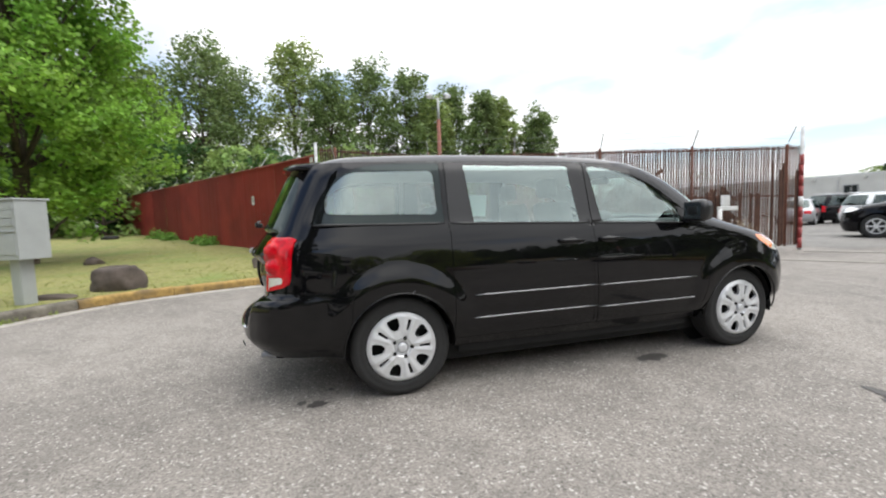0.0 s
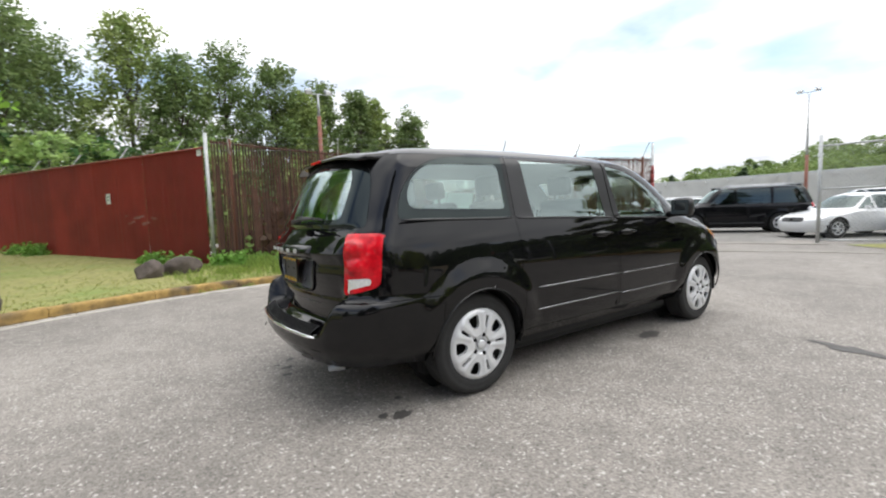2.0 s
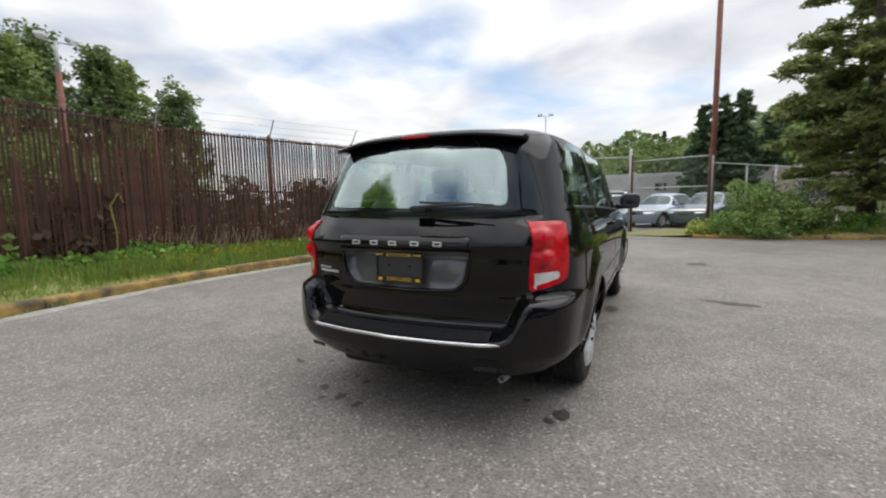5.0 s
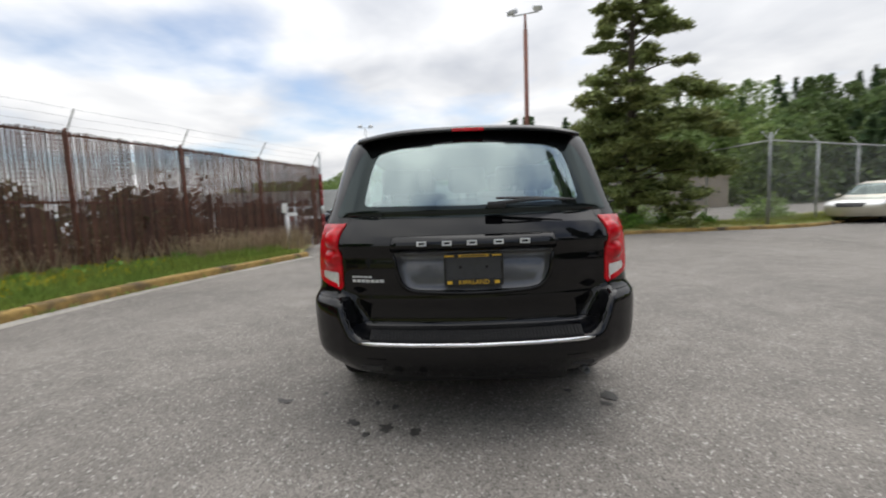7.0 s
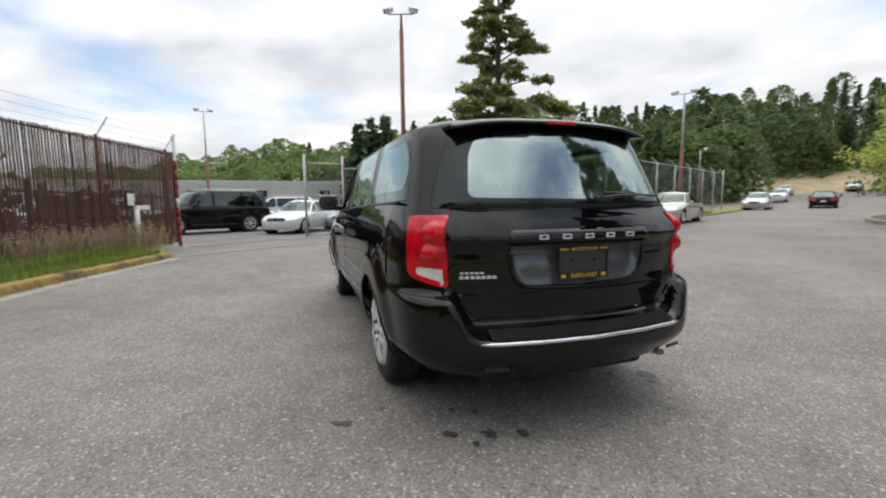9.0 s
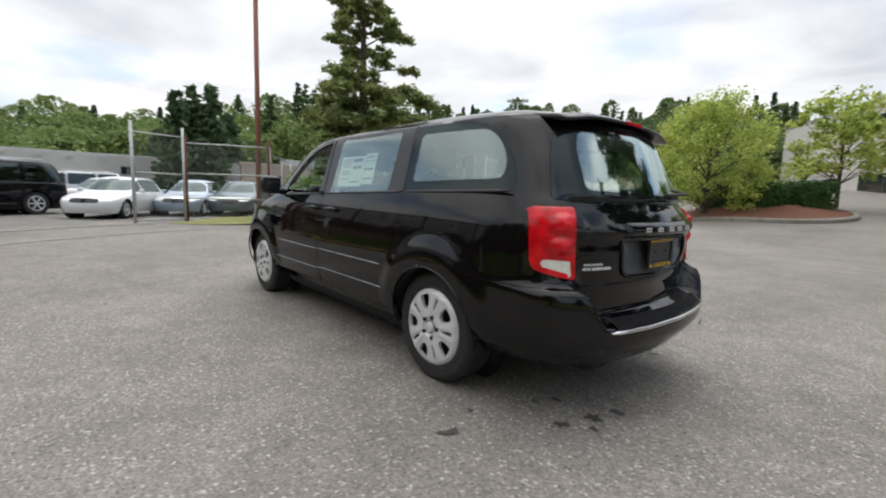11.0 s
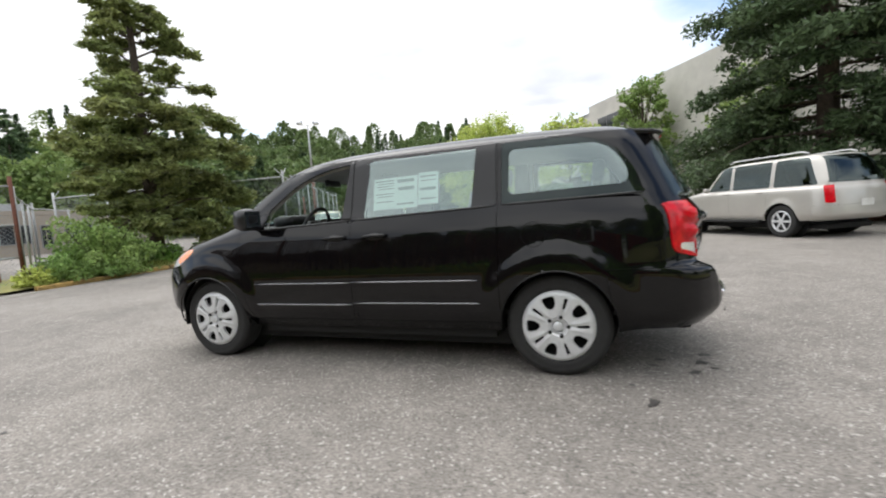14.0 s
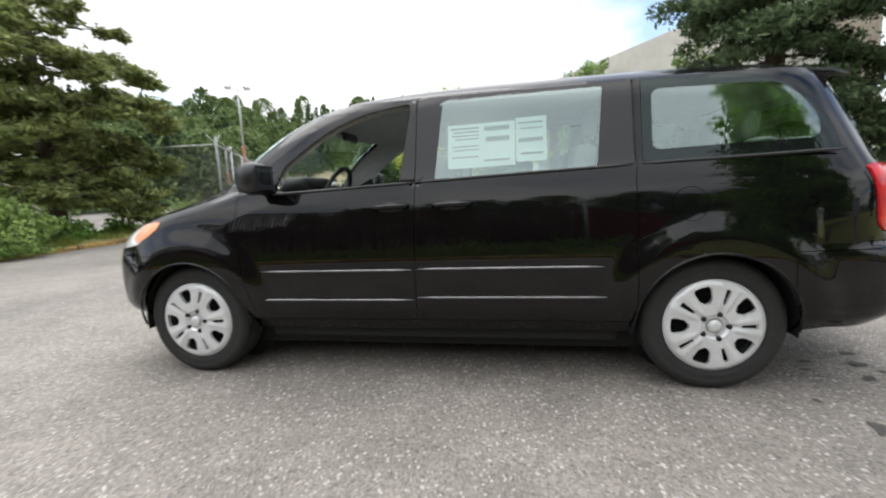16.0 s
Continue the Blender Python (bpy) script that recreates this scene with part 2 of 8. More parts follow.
M_WHITE = mat("white_paint", (0.72, 0.72, 0.70), 0.5, vary=0.08, scale=8, stain=(0.4, 0.38, 0.33), stain_scale=3, stain_amount=0.4)
M_GRASS_BASE = mat("dry_verge_soil", (0.235, 0.225, 0.08), 0.95, vary=0.35, scale=7, bump=0.6, bump_scale=30, stain=(0.15, 0.21, 0.045), stain_scale=0.6, stain_amount=0.8)
M_GRASS = leaf_mat("grass_blades", (0.27, 0.30, 0.08), 0.4)
M_LUSH = leaf_mat("lush_grass", (0.27, 0.36, 0.085), 0.45)
M_DRY = leaf_mat("dry_seed_heads", (0.46, 0.36, 0.24), 0.3)
M_WEED = leaf_mat("broad_weed_leaves", (0.20, 0.37, 0.075), 0.35)
M_FLOWER = leaf_mat("yellow_flowers", (0.75, 0.55, 0.02), 0.2)
M_ROCK = mat("dark_rock", (0.085, 0.068, 0.057), 0.9, vary=0.4, scale=5, bump=0.8, bump_scale=14)
M_BARK = mat("bark", (0.085, 0.065, 0.05), 0.95, vary=0.35, scale=9, bump=0.8, bump_scale=30)
M_MULCH = mat("red_mulch", (0.16, 0.065, 0.04), 0.95, vary=0.4, scale=25, bump=0.9, bump_scale=60)
M_MAPLE = leaf_mat("maple_leaves", (0.25, 0.43, 0.07), 0.4, 0.45)
M_POPLAR = leaf_mat("poplar_leaves", (0.165, 0.23, 0.08), 0.4)
M_POPLAR2 = leaf_mat("cottonwood_leaves", (0.25, 0.32, 0.10), 0.4)
M_PINE = leaf_mat("pine_needles", (0.225, 0.26, 0.092), 0.5, 0.35)
M_SPRUCE = leaf_mat("spruce_needles", (0.085, 0.125, 0.058), 0.55, 0.35)
M_YTREE = leaf_mat("yellow_green_leaves", (0.46, 0.53, 0.14), 0.35, 0.45)
M_HILL = leaf_mat("hill_foliage", (0.20, 0.275, 0.09), 0.24, 0.38)
M_WOODS = leaf_mat("deep_wood_foliage", (0.145, 0.205, 0.075), 0.24, 0.38)
M_CONIFER = leaf_mat("far_conifer_foliage", (0.085, 0.135, 0.062), 0.4, 0.25)
M_HEDGE = leaf_mat("hedge_leaves", (0.07, 0.15, 0.045), 0.35)
M_BUSH = leaf_mat("broom_bush_leaves", (0.25, 0.36, 0.11), 0.4)
M_BUILD = mat("pale_concrete_wall", (0.55, 0.53, 0.48), 0.85, vary=0.08, scale=1.5, bump=0.1, bump_scale=30, stain=(0.33, 0.32, 0.30), stain_scale=0.3, stain_amount=0.4)
M_BEIGE = mat("beige_stucco", (0.36, 0.31, 0.25), 0.85, vary=0.08, scale=1.2, bump=0.08, bump_scale=30)
M_WAREHOUSE = mat("white_warehouse_wall", (0.52, 0.52, 0.49), 0.8, vary=0.1, scale=0.8, stain=(0.38, 0.37, 0.33), stain_scale=0.25, stain_amount=0.5)
M_WINDOW = mat("dark_window_pane", (0.02, 0.024, 0.028), 0.08, spec=0.8, vary=0.2, scale=1.5)
M_POLE = mat("rust_red_pole_paint", (0.23, 0.085, 0.055), 0.7, vary=0.2, scale=5, stain=(0.16, 0.1, 0.08), stain_scale=2, stain_amount=0.4)
M_MAILBOX = mat("grey_mailbox_enamel", (0.36, 0.38, 0.37), 0.45, vary=0.05, scale=6, stain=(0.26, 0.27, 0.26), stain_scale=2, stain_amount=0.3)
M_OIL = mat("oil_stain", (0.06, 0.055, 0.05), 0.6, vary=0.3, scale=20)
M_HILLSOIL = mat("dry_bank_soil", (0.46, 0.36, 0.23), 0.95, vary=0.25, scale=0.3, stain=(0.34, 0.28, 0.16), stain_scale=0.12, stain_amount=0.5)
M_BROWNLEAF = leaf_mat("brown_bush_leaves", (0.115, 0.072, 0.042), 0.45, 0.3)
M_DULLLEAF = leaf_mat("dull_olive_leaves", (0.11, 0.11, 0.05), 0.45, 0.3)
M_STREET = leaf_mat("street_tree_leaves", (0.23, 0.32, 0.10), 0.4, 0.4)
M_MOULD = mat("dark_bright_trim", (0.25, 0.25, 0.26), 0.25, 0.9, vary=0.1, scale=20)

# ---- building tools ----
rnd = random.Random(7)


def link_mesh(name, bm, material, parent=None, label="", smooth=True):
    me = bpy.data.meshes.new(name)
    if smooth:
        for f in bm.faces:
            f.smooth = True
    bm.to_mesh(me)
    bm.free()
    for m in material if isinstance(material, (list, tuple)) else [material]:
        me.materials.append(m)
    ob = new(name, me)
    if parent is not None:
        ob.parent = parent
    if label:
        ob["label"] = label
    return ob


def part(name, bm, material, parent, label="", smooth=False):
    return link_mesh(name, bm, material, parent, label, smooth)


def raw(name, verts, faces, material, parent=None, label="", smooth=False):
    me = bpy.data.meshes.new(name)
    me.from_pydata([tuple(v) for v in verts], [], faces)
    if smooth:
        me.polygons.foreach_set("use_smooth", [True] * len(me.polygons))
    me.materials.append(material)
    ob = new(name, me)
    if parent is not None:
        ob.parent = parent
    if label:
        ob["label"] = label
    return ob


def thing(name, m=None, label="", category="", group="", kind=""):
    ob = new(name)
    ob.empty_display_size = 0.2
    if m is not None:
        ob.matrix_world = m
    return tagged(ob, label, category, group, kind)


def box(bm, size, at=(0, 0, 0), rot=None, bevel=0.0):
    """Adds a box to bm, with its edges rounded off by bevel."""
    b = bmesh.new()
    bmesh.ops.create_cube(b, size=1.0)
    bmesh.ops.scale(b, vec=size, verts=b.verts)
    if bevel:
        bmesh.ops.bevel(b, geom=b.edges[:], offset=bevel, segments=2, affect="EDGES", profile=0.6)
    m = Matrix.Translation(at) @ (rot.to_4x4() if rot else Matrix())
    bmesh.ops.transform(b, matrix=m, verts=b.verts)
    me = bpy.data.meshes.new("tmp")
    b.to_mesh(me)
    b.free()
    bm.from_mesh(me)
    bpy.data.meshes.remove(me)
    return bm


def boxed(size, at=(0, 0, 0), rot=None, bevel=0.0):
    return box(bmesh.new(), size, at, rot, bevel)


def tube(bm, pts, radii, sides=8, cap=True):
    """A tapered tube along pts, added to bm."""
    pts = [Vector(p) for p in pts]
    if not isinstance(radii, (list, tuple)):
        radii = [radii] * len(pts)
    rings = []
    for i, p in enumerate(pts):
        d = (pts[min(i + 1, len(pts) - 1)] - pts[max(i - 1, 0)]).normalized()
        u = d.orthogonal().normalized() if i == 0 else (u - d * u.dot(d)).normalized()
        w = d.cross(u)
        rings.append([bm.verts.new(p + (u * math.cos(q) + w * math.sin(q)) * radii[i]) for q in [2 * math.pi * k / sides for k in range(sides)]])
    for r0, r1 in zip(rings, rings[1:]):
        for k in range(sides):
            bm.faces.new((r0[k], r0[(k + 1) % sides], r1[(k + 1) % sides], r1[k]))
    if cap:
        bm.faces.new(rings[0][::-1])
        bm.faces.new(rings[-1])
    return bm


def tubed(pts, radii, sides=8):
    return tube(bmesh.new(), pts, radii, sides)


def lathe(bm, profile, sides=48, axis="y"):
    """Turns a profile of (radius, along) round the axis."""
    rings = []
    for r, h in profile:
        ring = []
        for k in range(sides):
            q = 2 * math.pi * k / sides
            c, s = r * math.cos(q), r * math.sin(q)
            ring.append(bm.verts.new((c, h, s) if axis == "y" else (c, s, h)))
        rings.append(ring)
    for r0, r1 in zip(rings, rings[1:]):
        for k in range(sides):
            bm.faces.new((r0[k], r0[(k + 1) % sides], r1[(k + 1) % sides], r1[k]))
    return bm


def spline(pts, n):
    """n points evenly along a smooth curve through pts."""
    p = np.array(pts, float)
    p = np.vstack([2 * p[0] - p[1], p, 2 * p[-1] - p[-2]])
    out = []
    for i in range(1, len(p) - 2):
        t = np.linspace(0, 1, 24, endpoint=False)[:, None]
        a0, a1, a2, a3 = p[i - 1], p[i], p[i + 1], p[i + 2]
        out.append(0.5 * (2 * a1 + (a2 - a0) * t + (2 * a0 - 5 * a1 + 4 * a2 - a3) * t**2 + (3 * a1 - a0 - 3 * a2 + a3) * t**3))
    out = np.vstack(out + [p[-2:-1]])
    d = np.r_[0, np.cumsum(np.linalg.norm(np.diff(out, axis=0), axis=1))]
    u = np.linspace(0, d[-1], n)
    return np.stack([np.interp(u, d, out[:, k]) for k in range(out.shape[1])], 1)


def curve_of(pairs):
    """A smooth function through (x, y) pairs."""
    s = spline(pairs, 400)
    return lambda v: np.interp(v, s[:, 0], s[:, 1])


def to_poly(p, poly):
    """Signed distance (inside negative) of points p (n, 2) to a closed polygon, and the nearest places on it."""
    a, b = poly, np.roll(poly, -1, 0)
    best, near = np.full(len(p), 1e9), p.copy()
    inside = np.zeros(len(p), bool)
    for s, t in zip(a, b):
        d = t - s
        k = np.clip(((p - s) @ d) / max(d @ d, 1e-12), 0, 1)
        q = s + k[:, None] * d
        r = np.linalg.norm(p - q, axis=1)
        m = r < best
        best[m], near[m] = r[m], q[m]
        c = (s[1] > p[:, 1]) != (t[1] > p[:, 1])
        if abs(d[1]) > 1e-12:
            inside ^= c & (p[:, 0] < s[0] + (p[:, 1] - s[1]) * d[0] / d[1])
    return np.where(inside, -best, best), near


def rounded(pts, r, n=5):
    """A closed polygon with its corners rounded; r may differ by corner."""
    out = []
    pts = [np.array(p, float) for p in pts]
    rs = r if isinstance(r, (list, tuple)) else [r] * len(pts)
    for i, p in enumerate(pts):
        a, b = pts[i - 1] - p, pts[(i + 1) % len(pts)] - p
        ra = min(rs[i], 0.45 * np.linalg.norm(a), 0.45 * np.linalg.norm(b))
        if ra < 1e-4:
            out.append(p)
            continue
        s, e_ = p + a / np.linalg.norm(a) * ra, p + b / np.linalg.norm(b) * ra
        for t in np.linspace(0, 1, n):
            out.append((1 - t) ** 2 * s + 2 * t * (1 - t) * p + t * t * e_)
    return np.array(out)


class Shell:
    """One half (y >= 0) of a car's skin as a grid, cut into labelled regions whose outlines the grid is drawn onto."""

    def __init__(self, P):
        self.P = P
        self.locked = np.zeros(P.shape[:2], bool)
        self.regions = []

    def normals(self):
        P = self.P
        du = np.gradient(P, axis=1)
        dv = np.gradient(P, axis=0)
        n = np.cross(dv, du)
        return n / np.maximum(np.linalg.norm(n, axis=2, keepdims=True), 1e-9)

    def flat(self, proj, P):
        if proj == "side":
            return P[..., [0, 2]]
        if proj == "rear":
            return P[..., [1, 2]]
        if proj == "corner":
            return np.stack([P[..., 0] + P[..., 1], P[..., 2]], -1)
        return P[..., [0, 1]]

    def cut(self, label, proj, poly, where):
        """Draws the grid onto the outline poly, and gives the faces inside it that label. where: a test on the vertices."""
        P, (K, I) = self.P, self.P.shape[:2]
        poly = np.array(poly, float)
        ok = where(P)
        q = self.flat(proj, P).reshape(-1, 2)
        d, near = to_poly(q, poly)
        d, near = d.reshape(K, I), near.reshape(K, I, 2)
        n = self.normals()
        snap = np.zeros((K, I), bool)
        for ax in (0, 1):
            d0, d1 = (d[:-1], d[1:]) if ax == 0 else (d[:, :-1], d[:, 1:])
            o = (ok[:-1] & ok[1:]) if ax == 0 else (ok[:, :-1] & ok[:, 1:])
            cross = (d0 * d1 < 0) & o
            first = cross & (abs(d0) <= abs(d1))
            second = cross & ~first
            if ax == 0:
                snap[:-1] |= first
                snap[1:] |= second
            else:
                snap[:, :-1] |= first
                snap[:, 1:] |= second
        snap &= ~self.locked & (abs(d) < 0.035)
        dl = near - self.flat(proj, P)
        move = np.zeros_like(P)
        if proj == "side":
            ny = np.where(abs(n[..., 1]) < 0.15, 0.15, n[..., 1])
            move[..., 0], move[..., 2] = dl[..., 0], dl[..., 1]
            move[..., 1] = -(n[..., 0] * dl[..., 0] + n[..., 2] * dl[..., 1]) / ny
        elif proj == "rear":
            nx = np.where(abs(n[..., 0]) < 0.15, np.where(n[..., 0] < 0, -0.15, 0.15), n[..., 0])
            move[..., 1], move[..., 2] = dl[..., 0], dl[..., 1]
            move[..., 0] = -(n[..., 1] * dl[..., 0] + n[..., 2] * dl[..., 1]) / nx
            mid = np.zeros((K, I), bool); mid[:, 0] = mid[:, -1] = True
            move[..., 1] = np.where(mid, 0, move[..., 1])
        elif proj == "corner":
            # along the outline of its level
            du = np.gradient(P, axis=1)[..., :2]
            rate = du.sum(-1)
            rate = np.where(abs(rate) < 1e-4, 1e-4, rate)
            k = np.clip(dl[..., 0] / rate, -0.8, 0.8)
            move[..., :2] = du * k[..., None]
            move[..., 2] = dl[..., 1]
        big = np.linalg.norm(move, axis=2, keepdims=True)
        move *= np.minimum(1, 0.07 / np.maximum(big, 1e-9))
        self.P = np.where(snap[..., None], P + move, P)
        self.locked |= snap
        self.regions.append((label, proj, poly, where))

    def push(self, proj, poly, where, dx, ramp=0.02):
        """Moves what lies inside an outline along x, easing in over the ramp."""
        d, _ = to_poly(self.flat(proj, self.P).reshape(-1, 2), np.array(poly, float))
        d = d.reshape(self.P.shape[:2])
        self.P[..., 0] += np.where(where(self.P) & (d < 0), dx(self.P) * step(0.0, ramp, -d), 0)

    def faces(self, default):
        """Triangles and quads as (vertex ids, label)."""
        P, (K, I) = self.P, self.P.shape[:2]
        ids = np.arange(K * I).reshape(K, I)
        quads = np.stack([ids[:-1, :-1], ids[:-1, 1:], ids[1:, 1:], ids[1:, :-1]], -1).reshape(-1, 4)
        flatP = P.reshape(-1, 3)
        lock = self.locked.reshape(-1)
        touched = lock[quads].sum(1) >= 2
        faces = [tuple(q) for q in quads[~touched]]
        for q in quads[touched]:
            a, b, c, d = q
            if lock[a] and lock[c] and not (lock[b] and lock[d]):
                faces += [(a, b, c), (a, c, d)]
            elif lock[b] and lock[d] and not (lock[a] and lock[c]):
                faces += [(a, b, d), (b, c, d)]
            else:
                faces.append(tuple(q))
        mid = np.array([flatP[list(f)].mean(0) for f in faces])
        lab = np.array([default(m) for m in mid], dtype=object)
        for label, proj, poly, where in self.regions:
            d, _ = to_poly(self.flat(proj, mid), poly)
            lab[(d < 0) & where(mid)] = label
        return flatP, faces, lab


def panel_mesh(flatP, faces, sides=(1,), rim=0.006, thick=0.0, lift=0.0):
    """A bmesh from some faces of a Shell half, mirrored where sides asks for it, with its rim turned inwards."""
    bm = bmesh.new()
    for sgn in sides:
        made = {}
        for f in faces:
            vs = []
            for i in f:
                if i not in made:
                    p = flatP[i]
                    made[i] = bm.verts.new((p[0], sgn * p[1], p[2]))
                vs.append(made[i])
            vs = vs[::-1] if sgn > 0 else vs
            if len(set(vs)) == len(vs):
                try:
                    bm.faces.new(vs)
                except ValueError:
                    pass
    bmesh.ops.remove_doubles(bm, verts=bm.verts, dist=0.0004)
    bmesh.ops.dissolve_degenerate(bm, edges=bm.edges, dist=0.0002)
    bm.normal_update()
    if rim and bm.faces:
        # draw the outline in by the gap, then turn it inwards at a sharp edge
        rimv = [v for v in bm.verts if v.is_boundary]
        pull = {v: Vector() for v in rimv}
        deep = {}
        for v in rimv:
            out_ = Vector(((v.co.x - 1.4) * 0.3, v.co.y, v.co.z - 0.8))
            deep[v] = v.normal.copy() if v.normal.dot(out_) > 0 or len(sides) > 1 else -v.normal
        for e_ in bm.edges:
            if e_.is_boundary:
                f = e_.link_faces[0]
                a_, b_ = e_.verts
                side_ = f.normal.cross(b_.co - a_.co)
                if side_.dot(f.calc_center_median() - a_.co) < 0:
                    side_ = -side_
                if side_.length > 1e-9:
                    side_.normalize()
                    pull[a_] += side_; pull[b_] += side_
        for v in rimv:
            if pull[v].length > 1e-6:
                v.co += pull[v].normalized() * rim * 0.45
        edges = [e_ for e_ in bm.edges if e_.is_boundary]
        for e_ in edges:
            e_.smooth = False
        ext = bmesh.ops.extrude_edge_only(bm, edges=edges)
        fresh = [g for g in ext["geom"] if isinstance(g, bmesh.types.BMVert)]
        for v in fresh:
            best = min((w for e_ in v.link_edges for w in e_.verts if w is not v and w in deep), key=lambda w: (w.co - v.co).length, default=None)
            if best is not None:
                v.co -= deep[best] * max(0.010, rim * 1.6)
        bm.normal_update()
    if lift:
        bm.normal_update()
        for v in bm.verts:
            v.co += v.normal * lift
    return bm


def half_grid(levels, rear, front, nr, ns, nf, reach_r, reach_f):
    """The half outlines of a car: levels of (z, half width, rear x, front x); rear and front: curves of (inset, share of half width)."""
    def half_curve(pairs, n):
        """Sampled from the middle line outwards, square to it there."""
        both = spline([(d, -w) for d, w in pairs[:0:-1]] + list(pairs), 1601)
        out = both[800:]
        d = np.r_[0, np.cumsum(np.linalg.norm(np.diff(out, axis=0), axis=1))]
        u = np.linspace(0, d[-1], n)
        return np.stack([np.interp(u, d, out[:, k]) for k in range(2)], 1)

    rc, fc = half_curve(rear, nr), half_curve(front, nf)
    rc[0, 1] = fc[0, 1] = 0.0
    rows = []
    for z, yh, xr, xf in levels:
        room = xf - xr
        kr, kf = min(1, 0.5 * room / reach_r), min(1, 0.45 * room / reach_f)
        r = np.stack([xr + rc[:, 0] * kr, rc[:, 1] * yh], 1)
        f = np.stack([xf - fc[:, 0] * kf, fc[:, 1] * yh], 1)[::-1]
        x = np.linspace(r[-1, 0], f[0, 0], ns + 2)[1:-1]
        s = np.stack([x, np.full(ns, yh)], 1)
        ring = np.vstack([r, s, f])
        rows.append(np.c_[ring, np.full(len(ring), z)])
    return np.array(rows)


def step(a, b, v):
    t = np.clip((v - a) / (b - a), 0, 1)
    return t * t * (3 - 2 * t)

# ---- the black minivan ----
WHEEL_R, WHEEL_Y = 0.358, 0.927
FRONT_AXLE = 3.078


def wheel(parent, x, side, r=WHEEL_R, width=0.225, cap_r=0.247, y_face=WHEEL_Y, style="cover"):
    """A tyre with its wheel cover; the outer face looks to the given side (+1 or -1)."""
    hub = part("wheel", bmesh.new(), M_DARK, parent)
    hub.location = (x, side * y_face, r)
    if side < 0:
        hub.rotation_euler = (0, 0, math.pi)
    w, tr = width, r
    bm = bmesh.new()
    prof = [(cap_r - 0.02, -w), (tr - 0.09, -w - 0.004), (tr - 0.03, -w), (tr - 0.008, -w + 0.02), (tr, -w + 0.04)]
    for k in range(1, 6):
        yy = -w + 0.04 + (w - 0.08) * k / 6
        prof += [(tr, yy - 0.006), (tr - 0.008, yy - 0.004), (tr - 0.008, yy + 0.004), (tr, yy + 0.006)]
    prof += [(tr, -0.04), (tr - 0.008, -0.022), (tr - 0.03, -0.006), (tr - 0.05, -0.001), (tr - 0.055, -0.004), (tr - 0.075, 0.003), (tr - 0.095, 0.0), (cap_r + 0.004, -0.008), (cap_r - 0.012, -0.03), (cap_r - 0.03, -0.06)]
    lathe(bm, prof, 56)
    part("tyre", bm, M_RUBBER, hub, smooth=True)
    bm = bmesh.new()
    lathe(bm, [(cap_r - 0.015, -0.05), (cap_r - 0.05, -0.09), (0.10, -0.10), (0.004, -0.10)], 40)
    part("brake_drum", bm, M_DARK, hub, smooth=True)
    # the cover: five pairs of spokes with slots between, and five windows
    nt, nr = 200, 22
    rr = np.linspace(0.012, cap_r, nr)
    bm = bmesh.new()
    grid = []
    for rad in rr:
        u = rad / cap_r
        dome = 0.008 + 0.016 * (1 - u) * (u > 0.25) - (0.012 if u < 0.16 else 0) - 0.016 * float(step(0.93, 1.0, u))
        row = []
        for k in range(nt):
            q = 2 * math.pi * k / nt
            ph = (q * 5 / (2 * math.pi)) % 1.0
            away = abs(ph - 0.5) * 72.0                  # degrees from the spoke pair's middle
            crest = 0.008 * math.exp(-((away - 11) / 6.5) ** 2) * float(step(0.28, 0.5, u)) * (1 - float(step(0.88, 0.97, u)))
            hole = -0.010 * math.exp(-((u - 0.30) / 0.075) ** 2) * math.exp(-(away / 11) ** 2)
            row.append(bm.verts.new((rad * math.cos(q), dome + crest + hole, rad * math.sin(q))))
        grid.append(row)
    for i in range(nr - 1):
        u = 0.5 * (rr[i] + rr[i + 1]) / cap_r
        for k in range(nt):
            q = 2 * math.pi * (k + 0.5) / nt
            away = abs((q * 5 / (2 * math.pi)) % 1.0 - 0.5) * 72.0
            slot = 0.52 < u < 0.82 and away < 3.1
            win = 0.52 < u < 0.88 and (36 - away) < 12.0 * step(0.42, 0.62, u) * (1 - 0.2 * step(0.78, 0.88, u))
            if not (slot or win):
                bm.faces.new((grid[i][k], grid[i][(k + 1) % nt], grid[i + 1][(k + 1) % nt], grid[i + 1][k]))
    for v in [v for v in bm.verts if not v.link_faces]:
        bm.verts.remove(v)
    bm.faces.new(grid[0][::-1])
    rim = [e for e in bm.edges if e.is_boundary]
    ext = bmesh.ops.extrude_edge_only(bm, edges=rim)
    bmesh.ops.translate(bm, vec=(0, -0.022, 0), verts=[g for g in ext["geom"] if isinstance(g, bmesh.types.BMVert)])
    bmesh.ops.recalc_face_normals(bm, faces=bm.faces)
    for e in bm.edges:
        if len(e.link_faces) == 2 and e.calc_face_angle(0) > 0.6:
            e.smooth = False
    part("wheel_cover", bm, M_SILVER, hub, "silver plastic wheel cover with split spokes", smooth=True)
    bm = bmesh.new()
    lathe(bm, [(0.034, 0.012), (0.031, 0.019), (0.012, 0.021), (0.001, 0.021)], 24)
    part("hub_badge", bm, M_SILVER, hub, smooth=True)
    for k in range(5):
        q = 2 * math.pi * (k + 0.5) / 5
        bm = bmesh.new()
        lathe(bm, [(0.0135, -0.006), (0.0135, 0.010), (0.010, 0.015), (0.001, 0.016)], 10)
        nut = part("lug_nut", bm, M_DARK, hub, smooth=True)
        nut.location = (0.068 * math.cos(q), 0.008, 0.068 * math.sin(q))
    return hub


